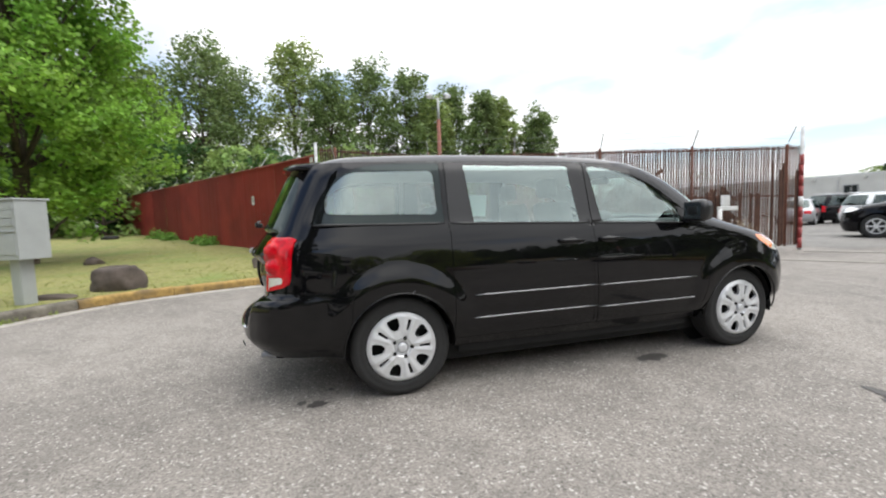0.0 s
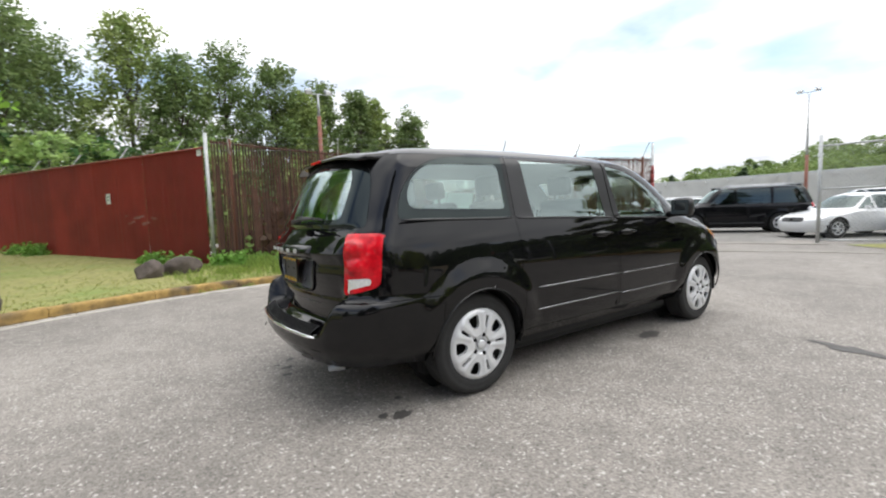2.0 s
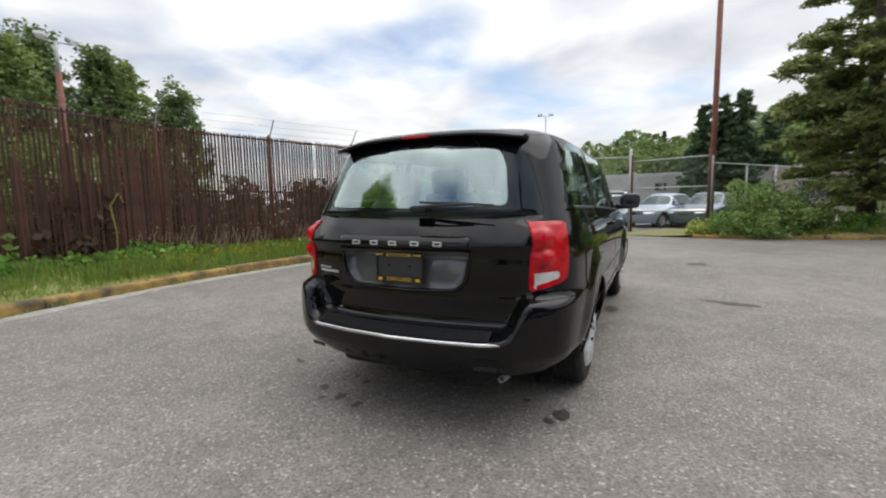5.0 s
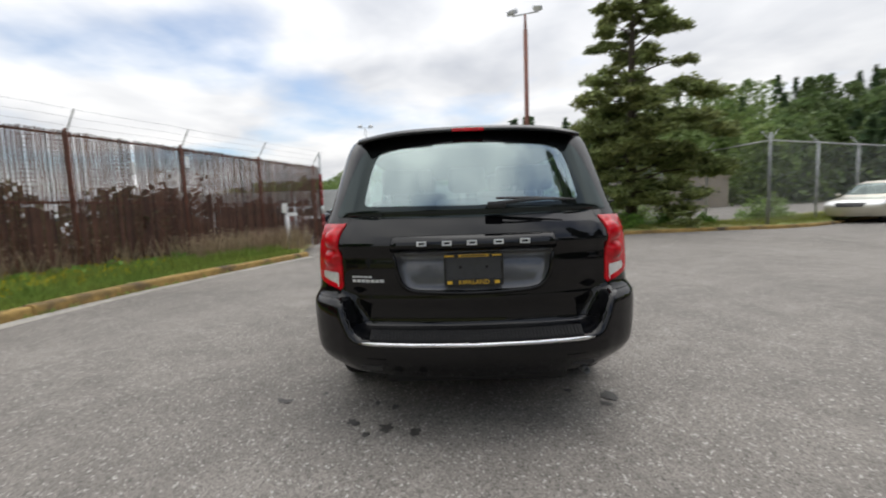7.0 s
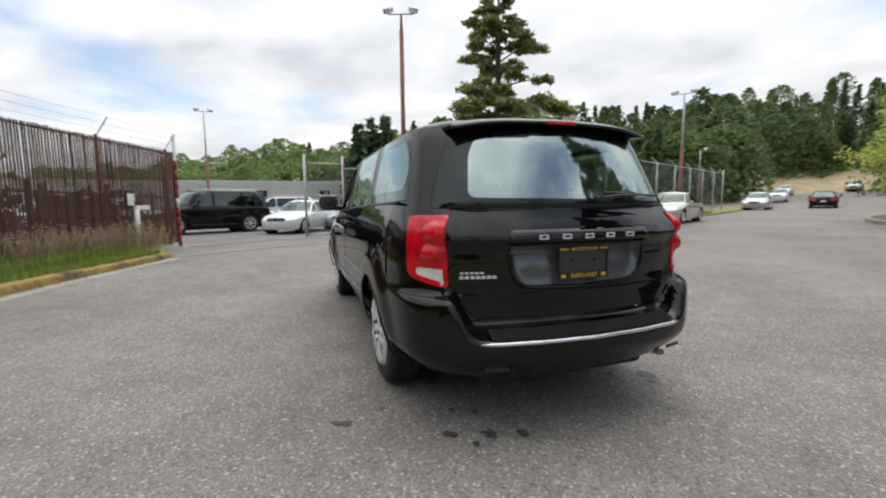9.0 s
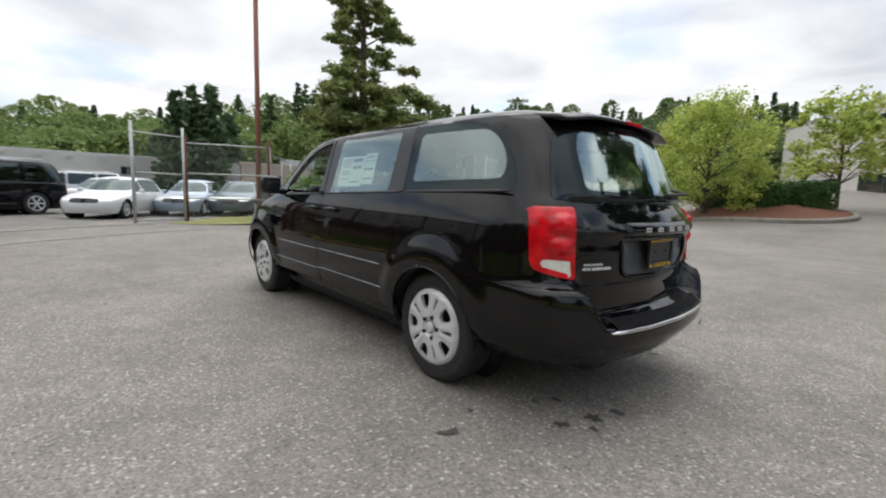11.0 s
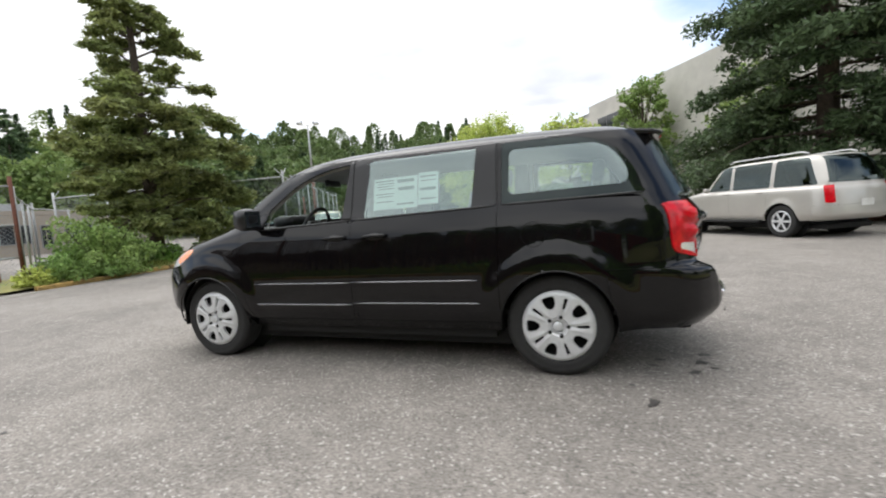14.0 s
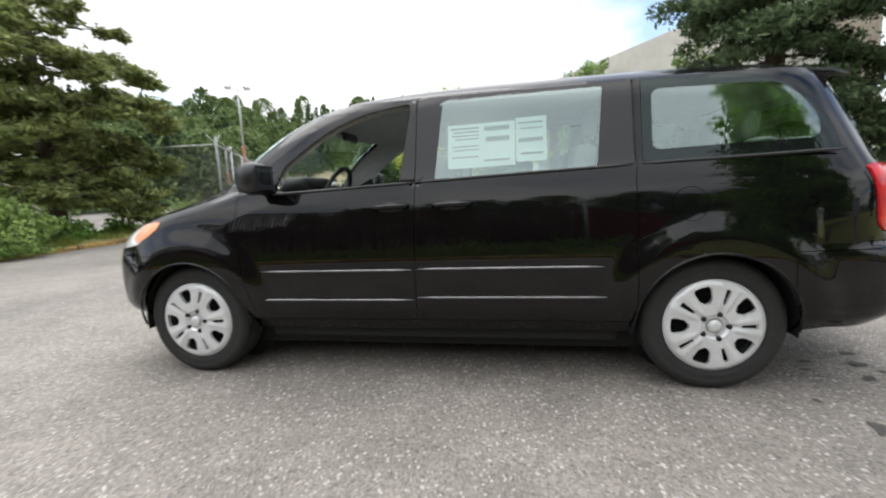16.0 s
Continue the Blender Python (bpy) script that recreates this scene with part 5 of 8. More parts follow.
litter = []
for _ in range(3000):
    u_ = gr.uniform(6, 30) if gr.rand() < 0.75 else gr.uniform(40, 59)
    i_ = int(u_)
    p_ = KERB[i_] * (1 - u_ % 1) + KERB[i_ + 1] * (u_ % 1) - side_of(KERB)[i_] * (abs(gr.normal(0.0, 0.09)) if u_ < 24 else abs(gr.normal(0.02, 0.07)))
    litter.append((p_[0], p_[1], 0.012))
fl = fluff("leaf_litter", litter, 0.022, M_BROWNLEAF, "dry brown leaf litter along the gutter", "litter", 21, 3)
for v in fl.data.vertices:
    v.co.z = 0.008 + abs(v.co.z - 0.012) * 0.35


def weed(at, size, n, m=None, name="weed", label="broad-leaved green weed at the fence foot", seed=1, leaf=0.09, squash=0.7, category="weed", parent=None):
    r = np.random.RandomState(seed)
    d = r.normal(size=(n, 3)); d /= np.linalg.norm(d, axis=1, keepdims=True)
    d[:, 2] = abs(d[:, 2]) * squash
    p = d * (r.rand(n, 1) ** 0.65) * size
    # uneven outline
    p *= (0.75 + 0.5 * np.array([noise.noise((q[0] * 3 / size + seed, q[1] * 3 / size, q[2] * 3 / size)) for q in p]))[:, None]
    a_ = r.normal(size=(n, 3)); a_ /= np.linalg.norm(a_, axis=1, keepdims=True)
    b_ = np.cross(a_, r.normal(size=(n, 3))); b_ /= np.linalg.norm(b_, axis=1, keepdims=True)
    s = leaf * (0.75 + 0.6 * r.rand(n))[:, None]
    V = np.stack([p - a_ * s * 0.5, p + b_ * s * 0.35, p + a_ * s * 0.6, p - b_ * s * 0.35], 1).reshape(-1, 3)
    ob = tagged(raw(name, V, [(4 * i, 4 * i + 1, 4 * i + 2, 4 * i + 3) for i in range(n)], m or M_WEED, parent), label, category, kind="stuff" if name == "weed" else "")
    ob.location = at
    if name == "bush":
        bm = bmesh.new()
        for k in range(9):
            q, out_ = 0.7 * k + r.rand(), size * (0.25 + 0.4 * r.rand())
            tube(bm, [(0.05 * math.cos(q), 0.05 * math.sin(q), -0.05), (out_ * 0.5 * math.cos(q), out_ * 0.5 * math.sin(q), size * squash * 0.4), (out_ * math.cos(q), out_ * math.sin(q), size * squash * 0.75)], [0.022, 0.014, 0.005], 5, cap=False)
        part("stems", bm, M_BARK, ob, smooth=True)
    return ob


for k, (s_, off, sz) in enumerate([(0.25, 0.30, 0.34), (0.7, 0.35, 0.36), (1.15, 0.3, 0.28), (1.7, 0.55, 0.30), (2.15, 0.6, 0.34), (2.6, 0.45, 0.42), (3.0, 0.55, 0.40), (3.45, 0.4, 0.36), (3.9, 0.5, 0.30), (4.5, 0.3, 0.26), (5.2, 0.35, 0.3), (5.9, 0.3, 0.26), (6.6, 0.35, 0.28), (7.4, 0.3, 0.3), (8.3, 0.25, 0.26)]):
    tagged(weed(fence_foot(s_, off), sz * 1.3, 620, seed=k + 3, leaf=0.10, squash=0.9), group="weeds")
for k, (s_, off, sz) in enumerate([(0.5, 0.35, 0.3), (1.1, 0.3, 0.26), (1.7, 0.4, 0.36), (2.2, 0.3, 0.24), (8.0, 0.3, 0.45), (9.2, 0.3, 0.4), (13.0, 0.4, 0.4), (15.0, 0.4, 0.5)]):
    tagged(weed(fence_foot(s_, off, ((-0.45, 9.1), (-17.1, 37.1))), sz * 1.3, 620, seed=k + 43, leaf=0.10, squash=0.9), group="weeds")


def rock(at, size, seed, label):
    r = np.random.RandomState(seed + 20)
    bm = bmesh.new()
    bmesh.ops.create_icosphere(bm, subdivisions=4, radius=1.0)
    planes = []
    for k in range(13):
        d = Vector(r.normal(size=3)).normalized()
        planes.append((d, 0.62 + 0.3 * r.rand()))
    for v in bm.verts:
        d = v.co.normalized()
        far_ = min([1.0] + [o / max(0.05, d.dot(p_)) for p_, o in planes if d.dot(p_) > 0.05])
        f = far_ * (1.12 + 0.06 * noise.noise(d * 4 + Vector((seed, 0, 0))) + 0.02 * noise.noise(d * 14))
        v.co = Vector((d.x * size[0] * f, d.y * size[1] * f, max(d.z * f, -0.35) * size[2]))
    ob = tagged(link_mesh("rock", bm, M_ROCK), label, "rock", "rocks on the verge")
    ob.location = at
    return ob


rock((-4.0, 5.15, 0.24), (0.40, 0.28, 0.38), 1, "rough dark boulder half sunk in the lawn")
rock((-1.86, 7.45, 0.22), (0.27, 0.22, 0.30), 2, "dark rough rock lying on the grass")
rock((-1.21, 7.72, 0.22), (0.36, 0.22, 0.27), 3, "flat dark rock beside leafy weeds")
rock((-6.6, 10.55, 0.24), (0.24, 0.2, 0.16), 4, "small dark rock on the lawn")
rock((-4.68, 4.45, 0.14), (0.35, 0.12, 0.07), 5, "low grey stone beside the mailbox post")

# oil marks on the asphalt
def stain(x, y, r, seed, stretch=1.0, turn=0.0):
    bm = bmesh.new()
    c = bm.verts.new((0, 0, 0))
    ring = []
    for k in range(28):
        q = 2 * math.pi * k / 28
        f = r * (0.75 + 0.6 * noise.noise((math.cos(q) * 1.3 + seed, math.sin(q) * 1.3, seed * 0.7)))
        ring.append(bm.verts.new((f * math.cos(q) * stretch, f * math.sin(q), 0)))
    for k in range(28):
        bm.faces.new((c, ring[k], ring[(k + 1) % 28]))
    ob = tagged(link_mesh("oil_stain", bm, M_OIL, smooth=False), "dark oil mark on the asphalt", "stain", "oil stains")
    ob.matrix_world = pose(x, y, 0.004 + 0.0002 * (seed % 7), 0, 0, turn)


for k, (x, y, r, st, tn) in enumerate([(2.15, -0.92, 0.13, 1.9, 5), (-0.983, 0.353, 0.05, 1.2, 0), (-0.926, 0.52, 0.07, 1.1, 30), (-0.862, 0.72, 0.05, 1.3, 40), (-0.543, 1.241, 0.05, 2.0, 70), (-0.585, -0.85, 0.075, 1.3, 20), (-0.70, -0.80, 0.05, 1.3, 60), (-0.99, 0.62, 0.035, 1.1, 0), (-0.62, 0.62, 0.03, 1.6, 0), (-0.45, 1.0, 0.03, 1.2, 20), (2.97, -2.18, 0.17, 2.2, 80), (6.3, -2.1, 0.26, 1.6, 10), (-0.68, 0.50, 0.04, 1.5, 0), (3.3, 2.4, 0.03, 1.3, 0), (-0.50, -0.62, 0.045, 1.5, 10)]):
    stain(x, y, r * 0.75, k + 1, st, tn)


def crack(pts, seed):
    """A thin open crack that wanders along a line."""
    r = random.Random(seed)
    line = spline(pts, 60)
    n_ = side_of(line)
    bm = bmesh.new()
    prev = None
    for k, (p, q) in enumerate(zip(line, n_)):
        o = r.uniform(-0.025, 0.025)
        w = r.uniform(0.002, 0.006) * (1 if 0 < k < 59 else 0.2)
        cur = [bm.verts.new((p[0] + q[0] * (o + s_ * w), p[1] + q[1] * (o + s_ * w), 0.005)) for s_ in (-1, 1)]
        if prev:
            bm.faces.new((prev[0], cur[0], cur[1], prev[1]))
        prev = cur
    tagged(link_mesh("asphalt_crack", bm, M_OIL, smooth=False), "thin dark crack across the worn asphalt", "crack", "asphalt cracks")


crack([(3.8, -1.75), (4.3, -1.5), (4.7, -1.56), (5.1, -1.42), (5.9, -1.6)], 1)
crack([(4.7, -1.56), (4.9, -2.1), (5.4, -2.7), (5.6, -3.4)], 2)
crack([(7.2, 2.6), (7.9, 1.4), (8.1, 0.2), (8.9, -1.2), (9.3, -3.0)], 3)
crack([(-7.5, -6.0), (-5.8, -5.6), (-4.1, -6.1), (-2.4, -5.7)], 4)

# ---- fences ----
FA, FB, RW = Vector((-0.45, 9.1)), Vector((12.0, 4.8)), Vector((-17.1, 37.1))


def fence_m(a, b):
    d = (b - a).normalized()
    return math.degrees(math.atan2(d.y, d.x)), (b - a).length


def barbed(th, length, z0, arms, lean=(0.0, -0.28), parent=None):
    """Arms of steel and three strands of wire, in the fence's own frame (x along it)."""
    for x in arms:
        part("wire_arm", tubed([(x, 0, z0 - 0.05), (x, lean[1], z0 + 0.34)], 0.014, 6), M_GALV, th)
    for k in (0.3, 0.65, 1.0):
        pts = []
        n = max(4, int(length / 0.8))
        for i in range(n + 1):
            x = length * i / n
            pts.append((x, lean[1] * k, z0 - 0.05 + 0.39 * k - 0.02 * math.sin(math.pi * ((x / 2.44) % 1))))
        part("barbed_wire", tubed(pts, 0.0028, 4), M_STEEL, th)


def red_fence():
    ang, length = fence_m(FA, RW)
    th = thing("steel_sheet_fence", pose(FA.x, FA.y, 0, 0, 0, ang), "tall dull red sheet steel fence topped with barbed wire", "fence", kind="structure")
    jig = random.Random(2)
    n = int(length / 2.44)
    data = None
    for k in range(n):
        x0 = 0.10 + k * 2.44
        bm = bmesh.new()
        # a folded sheet with shallow ribs
        cols = 25
        prev = None
        for i in range(cols):
            x = x0 + 2.436 * i / (cols - 1)
            y = 0.006 if i % 12 == 0 else 0.0
            y += jig.uniform(-0.003, 0.003) + (0.004 if i in (0, cols - 1) else 0)
            cur = (bm.verts.new((x, y, 0.16)), bm.verts.new((x, y + jig.uniform(-0.006, 0.006), 1.6)), bm.verts.new((x, y, 3.06 + 0.012 * math.sin(k * 1.7))))
            if prev:
                bm.faces.new((prev[0], cur[0], cur[1], prev[1])); bm.faces.new((prev[1], cur[1], cur[2], prev[2]))
            prev = cur
        bmesh.ops.solidify(bm, geom=bm.faces[:], thickness=0.012)
        part("steel_sheet", bm, M_REDWALL, th)
    part("top_rail", tubed([(0, 0.03, 3.07), (length, 0.03, 3.07)], 0.025, 8), M_REDWALL, th)
    barbed(th, length, 3.1, [1.2 + 2.44 * k for k in range(n)], parent=th)
    for x, z, w, h in ((4.25, 1.99, 0.20, 0.30), (21.0, 1.95, 0.25, 0.32), (0.22, 2.98, 0.16, 0.18)):
        sg = part("notice", boxed((w, 0.006, h), (x, 0.028, z), bevel=0.002), M_WHITE, th, "small white notice")
        part("print_bar", boxed((w * 0.7, 0.002, h * 0.12), (x, 0.033, z + h * 0.2)), M_INK, sg)
        part("print_bar", boxed((w * 0.7, 0.002, h * 0.08), (x, 0.033, z - h * 0.1)), M_INK, sg)
    # chalky scuffs
    for k in range(9):
        part("scuff", boxed((jig.uniform(0.1, 0.4), 0.002, jig.uniform(0.03, 0.07)), (2.2 + jig.uniform(0, 1.3), 0.0275, 1.35 + jig.uniform(-0.15, 0.15)), Euler((0, jig.uniform(-0.1, 0.1), 0)).to_matrix()), mat_scuff, th)
    # weathered grey post at the corner
    post = tagged(part("corner_post", tubed([(0, 0, 0.1), (0, 0, 3.42)], 0.045, 12), M_GALV, None, smooth=True), "tall grey steel post where two fences meet", "post")
    post.location = (FA.x, FA.y - 0.05, 0)


mat_scuff = mat("chalky_scuff", (0.30, 0.14, 0.12), 0.9, vary=0.4, scale=30)
red_fence()


def slat_fence():
    ang, length = fence_m(FA, FB)
    th = thing("slatted_fence", pose(FA.x, FA.y, 0, 0, 0, ang), "high chain-link fence threaded with weathered brown slats", "fence", kind="structure")
    jig = random.Random(11)
    posts = [0.55, 3.2, 5.60, 7.96, 10.44, 12.95]
    top_of = curve_of([(-0.1, 3.30), (1.5, 3.13), (2.6, 3.02), (4.0, 2.93), (7.5, 2.89), (13.4, 2.80)])
    for x in posts:
        part("fence_post", tubed([(x, 0.03, 0.1), (x, 0.03, float(top_of(x)) + 0.06)], 0.038, 10), M_RUST, th, smooth=True)
    for dz in (0.06, 1.33):
        part("rail", tubed([(x, 0.03, float(top_of(x)) - dz) for x in np.linspace(0.1, length, 16)], 0.022, 8), M_RUST, th, smooth=True)
    pitch = 0.070
    n = int(length / pitch)
    meshes = {}
    def slat_mesh(w, h):
        key = (w, round(h * 40) / 40)
        if key not in meshes:
            bm = boxed((w, 0.011, key[1]), (0, 0, key[1] / 2))
            for v in bm.verts:
                if abs(v.co.x) > w * 0.49:
                    v.co.y += 0.004
            me = bpy.data.meshes.new("slat")
            bm.to_mesh(me); bm.free()
            me.materials.append(M_SLAT)
            meshes[key] = me
        return meshes[key]
    for k in range(n):
        x = 0.14 + k * pitch
        z0 = 0.14 + jig.uniform(-0.04, 0.06)
        full = float(top_of(x)) + jig.uniform(-0.015, 0.015)
        if jig.random() < 0.02:
            full = 1.5 + jig.random() * 1.2
        ob = new("slat", slat_mesh(0.038, full - z0))
        ob.parent = th
        ob.matrix_local = pose(x + jig.uniform(-0.005, 0.005), 0.0, z0, 0, jig.uniform(-0.2, 0.2), jig.uniform(-6, 6))
        # where the second slat of a pair is still there
        dense = (2.15 + 0.6 * noise.noise((x * 1.3, 1.1, 0)) if x < 3.3 else 1.42 + 0.45 * noise.noise((x * 0.55, 3.1, 0))) + jig.uniform(-0.12, 0.10)
        if x > length - 0.95:
            dense = 2.25 + jig.uniform(-0.25, 0.1)
        if jig.random() < (0.72 if x < 3.3 else 0.42):
            ob = new("slat", slat_mesh(0.031, min(dense, 2.72)))
            ob.parent = th
            ob.matrix_local = pose(x + 0.035 + jig.uniform(-0.004, 0.004), 0.006, z0, 0, jig.uniform(-0.4, 0.4), jig.uniform(-12, 12))
    # the mesh of the chain link
    vs_, fs_ = [], []
    w = 0.0045
    stepx, hh = 0.075, 2.66
    for i in range(int((length + hh) / stepx)):
        for sgn in (1, -1):
            x0 = i * stepx - hh if sgn > 0 else i * stepx
            a0, a1 = x0, x0 + sgn * hh
            t0, t1 = 0.0, 1.0
            lo, hi = (0 - a0) / (a1 - a0), (length - a0) / (a1 - a0)
            t0, t1 = max(0, min(lo, hi)), min(1, max(lo, hi))
            if t1 - t0 < 0.02:
                continue
            p, q = (a0 + (a1 - a0) * t0, 0.2 + hh * t0), (a0 + (a1 - a0) * t1, 0.2 + hh * t1)
            b = len(vs_)
            y = -0.012 * sgn - 0.004
            vs_ += [(p[0] - w, y, p[1]), (p[0] + w, y, p[1]), (q[0] + w, y, q[1]), (q[0] - w, y, q[1])]
            fs_.append((b, b + 1, b + 2, b + 3))
    tagged(raw("chain_link", vs_, fs_, M_RUST, th), kind="stuff")
    barbed(th, length, 2.95, posts)
    # hose hung on the slats, white labels, striped end post
    part("hose", tubed([(2.35, -0.05, 0.20), (2.38, -0.05, 0.75), (2.32, -0.05, 1.3), (2.46, -0.06, 1.55), (2.54, -0.05, 1.35)], 0.016, 6), mat_hose, th, "yellowed garden hose", True)
    for x, z in ((6.75, 2.30), (8.05, 2.55)):
        part("tag_sheet", boxed((0.09, 0.004, 0.26), (x, -0.03, z)), M_WHITE, th)
    part("notice", boxed((0.24, 0.006, 0.30), (11.3, -0.05, 1.40), bevel=0.002), M_WHITE, th, "small blank white notice")
    post = thing("gate_post", label="grey steel gate post with chipped red paint below", category="post")
    post.location = (FB.x + 0.12, FB.y - 0.06, 0)
    part("shaft", tubed([(0, 0, 0), (0, 0, 3.3)], 0.05, 12), M_GALV, post, smooth=True)
    for k in range(9):
        part("painted_band", tubed([(0, 0, 0.05 + k * 0.28), (0, 0, 0.328 + k * 0.28)], 0.052, 12), M_WHITE if k == 4 else mat_redband, post, smooth=True)
    # white pipe stand before the fence
    st = thing("pipe_stand", pose(9.75, 5.12, 0.13, 0, 0, -18), "white-painted pipe stand with a short crossbar", "post")
    part("pipe", tubed([(0, 0, -0.1), (0, 0, 1.06)], 0.055, 12), M_WHITE, st, smooth=True)
    part("crossbar", boxed((0.50, 0.09, 0.11), (0.20, 0, 1.06), bevel=0.02), M_WHITE, st)


mat_hose = mat("old_hose", (0.36, 0.30, 0.10), 0.6, vary=0.2, scale=10)
mat_redband = mat("red_band_paint", (0.30, 0.04, 0.036), 0.5, vary=0.15, scale=10)
slat_fence()


def wire_fence(name, pts, height, label, z0=0.0, spacing=3.0, wire=0.0035, pitch=0.11, rails=(1.0,), post_r=0.035, arms=False, m_post=None):
    """A galvanised chain-link fence along plan points."""
    th = thing(name, label=label, category="fence", kind="structure")
    for a, b in zip(pts, pts[1:]):
        a, b = Vector(a), Vector(b)
        d = (b - a)
        L_ = d.length
        d.normalize()
        n = max(1, round(L_ / spacing))
        for k in range(n + 1):
            p = a + d * (L_ * k / n)
            zg = ground_z(p.x, p.y) + z0
            part("fence_post", tubed([(p.x, p.y, zg), (p.x, p.y, zg + height + (0.05 if 0 < k < n else 0.25))], post_r if 0 < k < n else post_r * 1.35, 8), m_post or M_GALV, th, smooth=True)
            if arms:
                part("wire_arm", tubed([(p.x, p.y, zg + height), (p.x - d.y * 0.28, p.y + d.x * 0.28, zg + height + 0.34)], 0.016, 6), M_GALV, th)
        for f in rails:
            part("rail", tubed([(a.x, a.y, ground_z(a.x, a.y) + z0 + height * f), (b.x, b.y, ground_z(b.x, b.y) + z0 + height * f)], 0.024, 8), M_GALV, th, smooth=True)
        vs_, fs_ = [], []
        hh = height - 0.05
        za, zb = ground_z(a.x, a.y) + z0 + 0.05, ground_z(b.x, b.y) + z0 + 0.05
        for i in range(int((L_ + hh) / pitch)):
            for sgn in (1, -1):
                x0 = i * pitch - hh if sgn > 0 else i * pitch
                x1 = x0 + sgn * hh
                lo, hi = (0 - x0) / (x1 - x0), (L_ - x0) / (x1 - x0)
                t0, t1 = max(0, min(lo, hi)), min(1, max(lo, hi))
                if t1 - t0 < 0.02:
                    continue
                b_ = len(vs_)
                for t, w in ((t0, -wire), (t0, wire), (t1, wire), (t1, -wire)):
                    x = x0 + (x1 - x0) * t + w
                    q = a + d * x
                    zz = za + (zb - za) * x / L_ + hh * t
                    vs_.append((q.x, q.y, zz))
                fs_.append((b_, b_ + 1, b_ + 2, b_ + 3))
        tagged(raw("chain_link", vs_, fs_, M_WIRE, th), kind="stuff")
    return th


# the gate leaf by the driveway, and the low run that carries on past the pole
wire_fence("chain_link_gate", [(14.34, 0.99), (14.76, -0.46)], 2.85, "tall galvanised chain-link gate leaf beside the driveway", 0.0, 2.0, rails=(0.98, 0.55, 0.03))
wire_fence("chain_link_fence", [(14.76, -0.52), (13.79, -2.92)], 2.62, "chain-link fence run with rusty posts", 0.0, 2.7, rails=(1.0, 0.62, 0.3), m_post=M_RUST)
wire_fence("chain_link_fence", [(13.85, -2.98), (21.0, -7.0), (24.5, -11.5)], 2.3, "chain-link fence behind the pine tree", 0.08, 3.0)
wire_fence("chain_link_fence", [(22.5, -8.6), (11.46, -10.4), (21.6, -29.6)], 2.75, "tall chain-link fence with barbed-wire arms along the road", 0.15, 3.05, wire=0.006, pitch=0.10, rails=(1.0,), arms=True)

# ---- parked cars ----
def paint(name, color, metal=0.3):
    return mat(name, color, 0.3, metal, coat=0.7 if sum(color) > 0.1 else 0.5, vary=0.05, scale=3, spec=0.3 if sum(color) > 0.1 else 0.0)


def simple_wheel(parent, x, y, r, side, alloy):
    hub = part("wheel", bmesh.new(), M_DARK, parent)
    hub.location = (x, y, r)
    if side < 0:
        hub.rotation_euler = (0, 0, math.pi)
    bm = bmesh.new()
    lathe(bm, [(r * 0.60, -0.22), (r * 0.93, -0.22), (r, -0.19), (r, -0.035), (r * 0.97, -0.008), (r * 0.85, 0.002), (r * 0.68, -0.006), (r * 0.62, -0.03), (r * 0.55, -0.08), (r * 0.02, -0.08)], 36)
    part("tyre", bm, M_RUBBER, hub, smooth=True)
    bm = bmesh.new()
    lathe(bm, [(r * 0.66, -0.006), (r * 0.62, 0.004), (r * 0.56, -0.03)], 36)
    for k in range(6):
        q = 2 * math.pi * k / 6
        c, s = math.cos(q), math.sin(q)
        box(bm, (r * 0.50, 0.018, r * 0.13), (c * r * 0.34, -0.008, s * r * 0.34), Matrix.Rotation(-q, 3, "Y"), 0.006)
    lathe(bm, [(r * 0.17, -0.01), (r * 0.15, 0.012), (0.002, 0.014)], 16)
    part("rim", bm, alloy, hub, smooth=False)


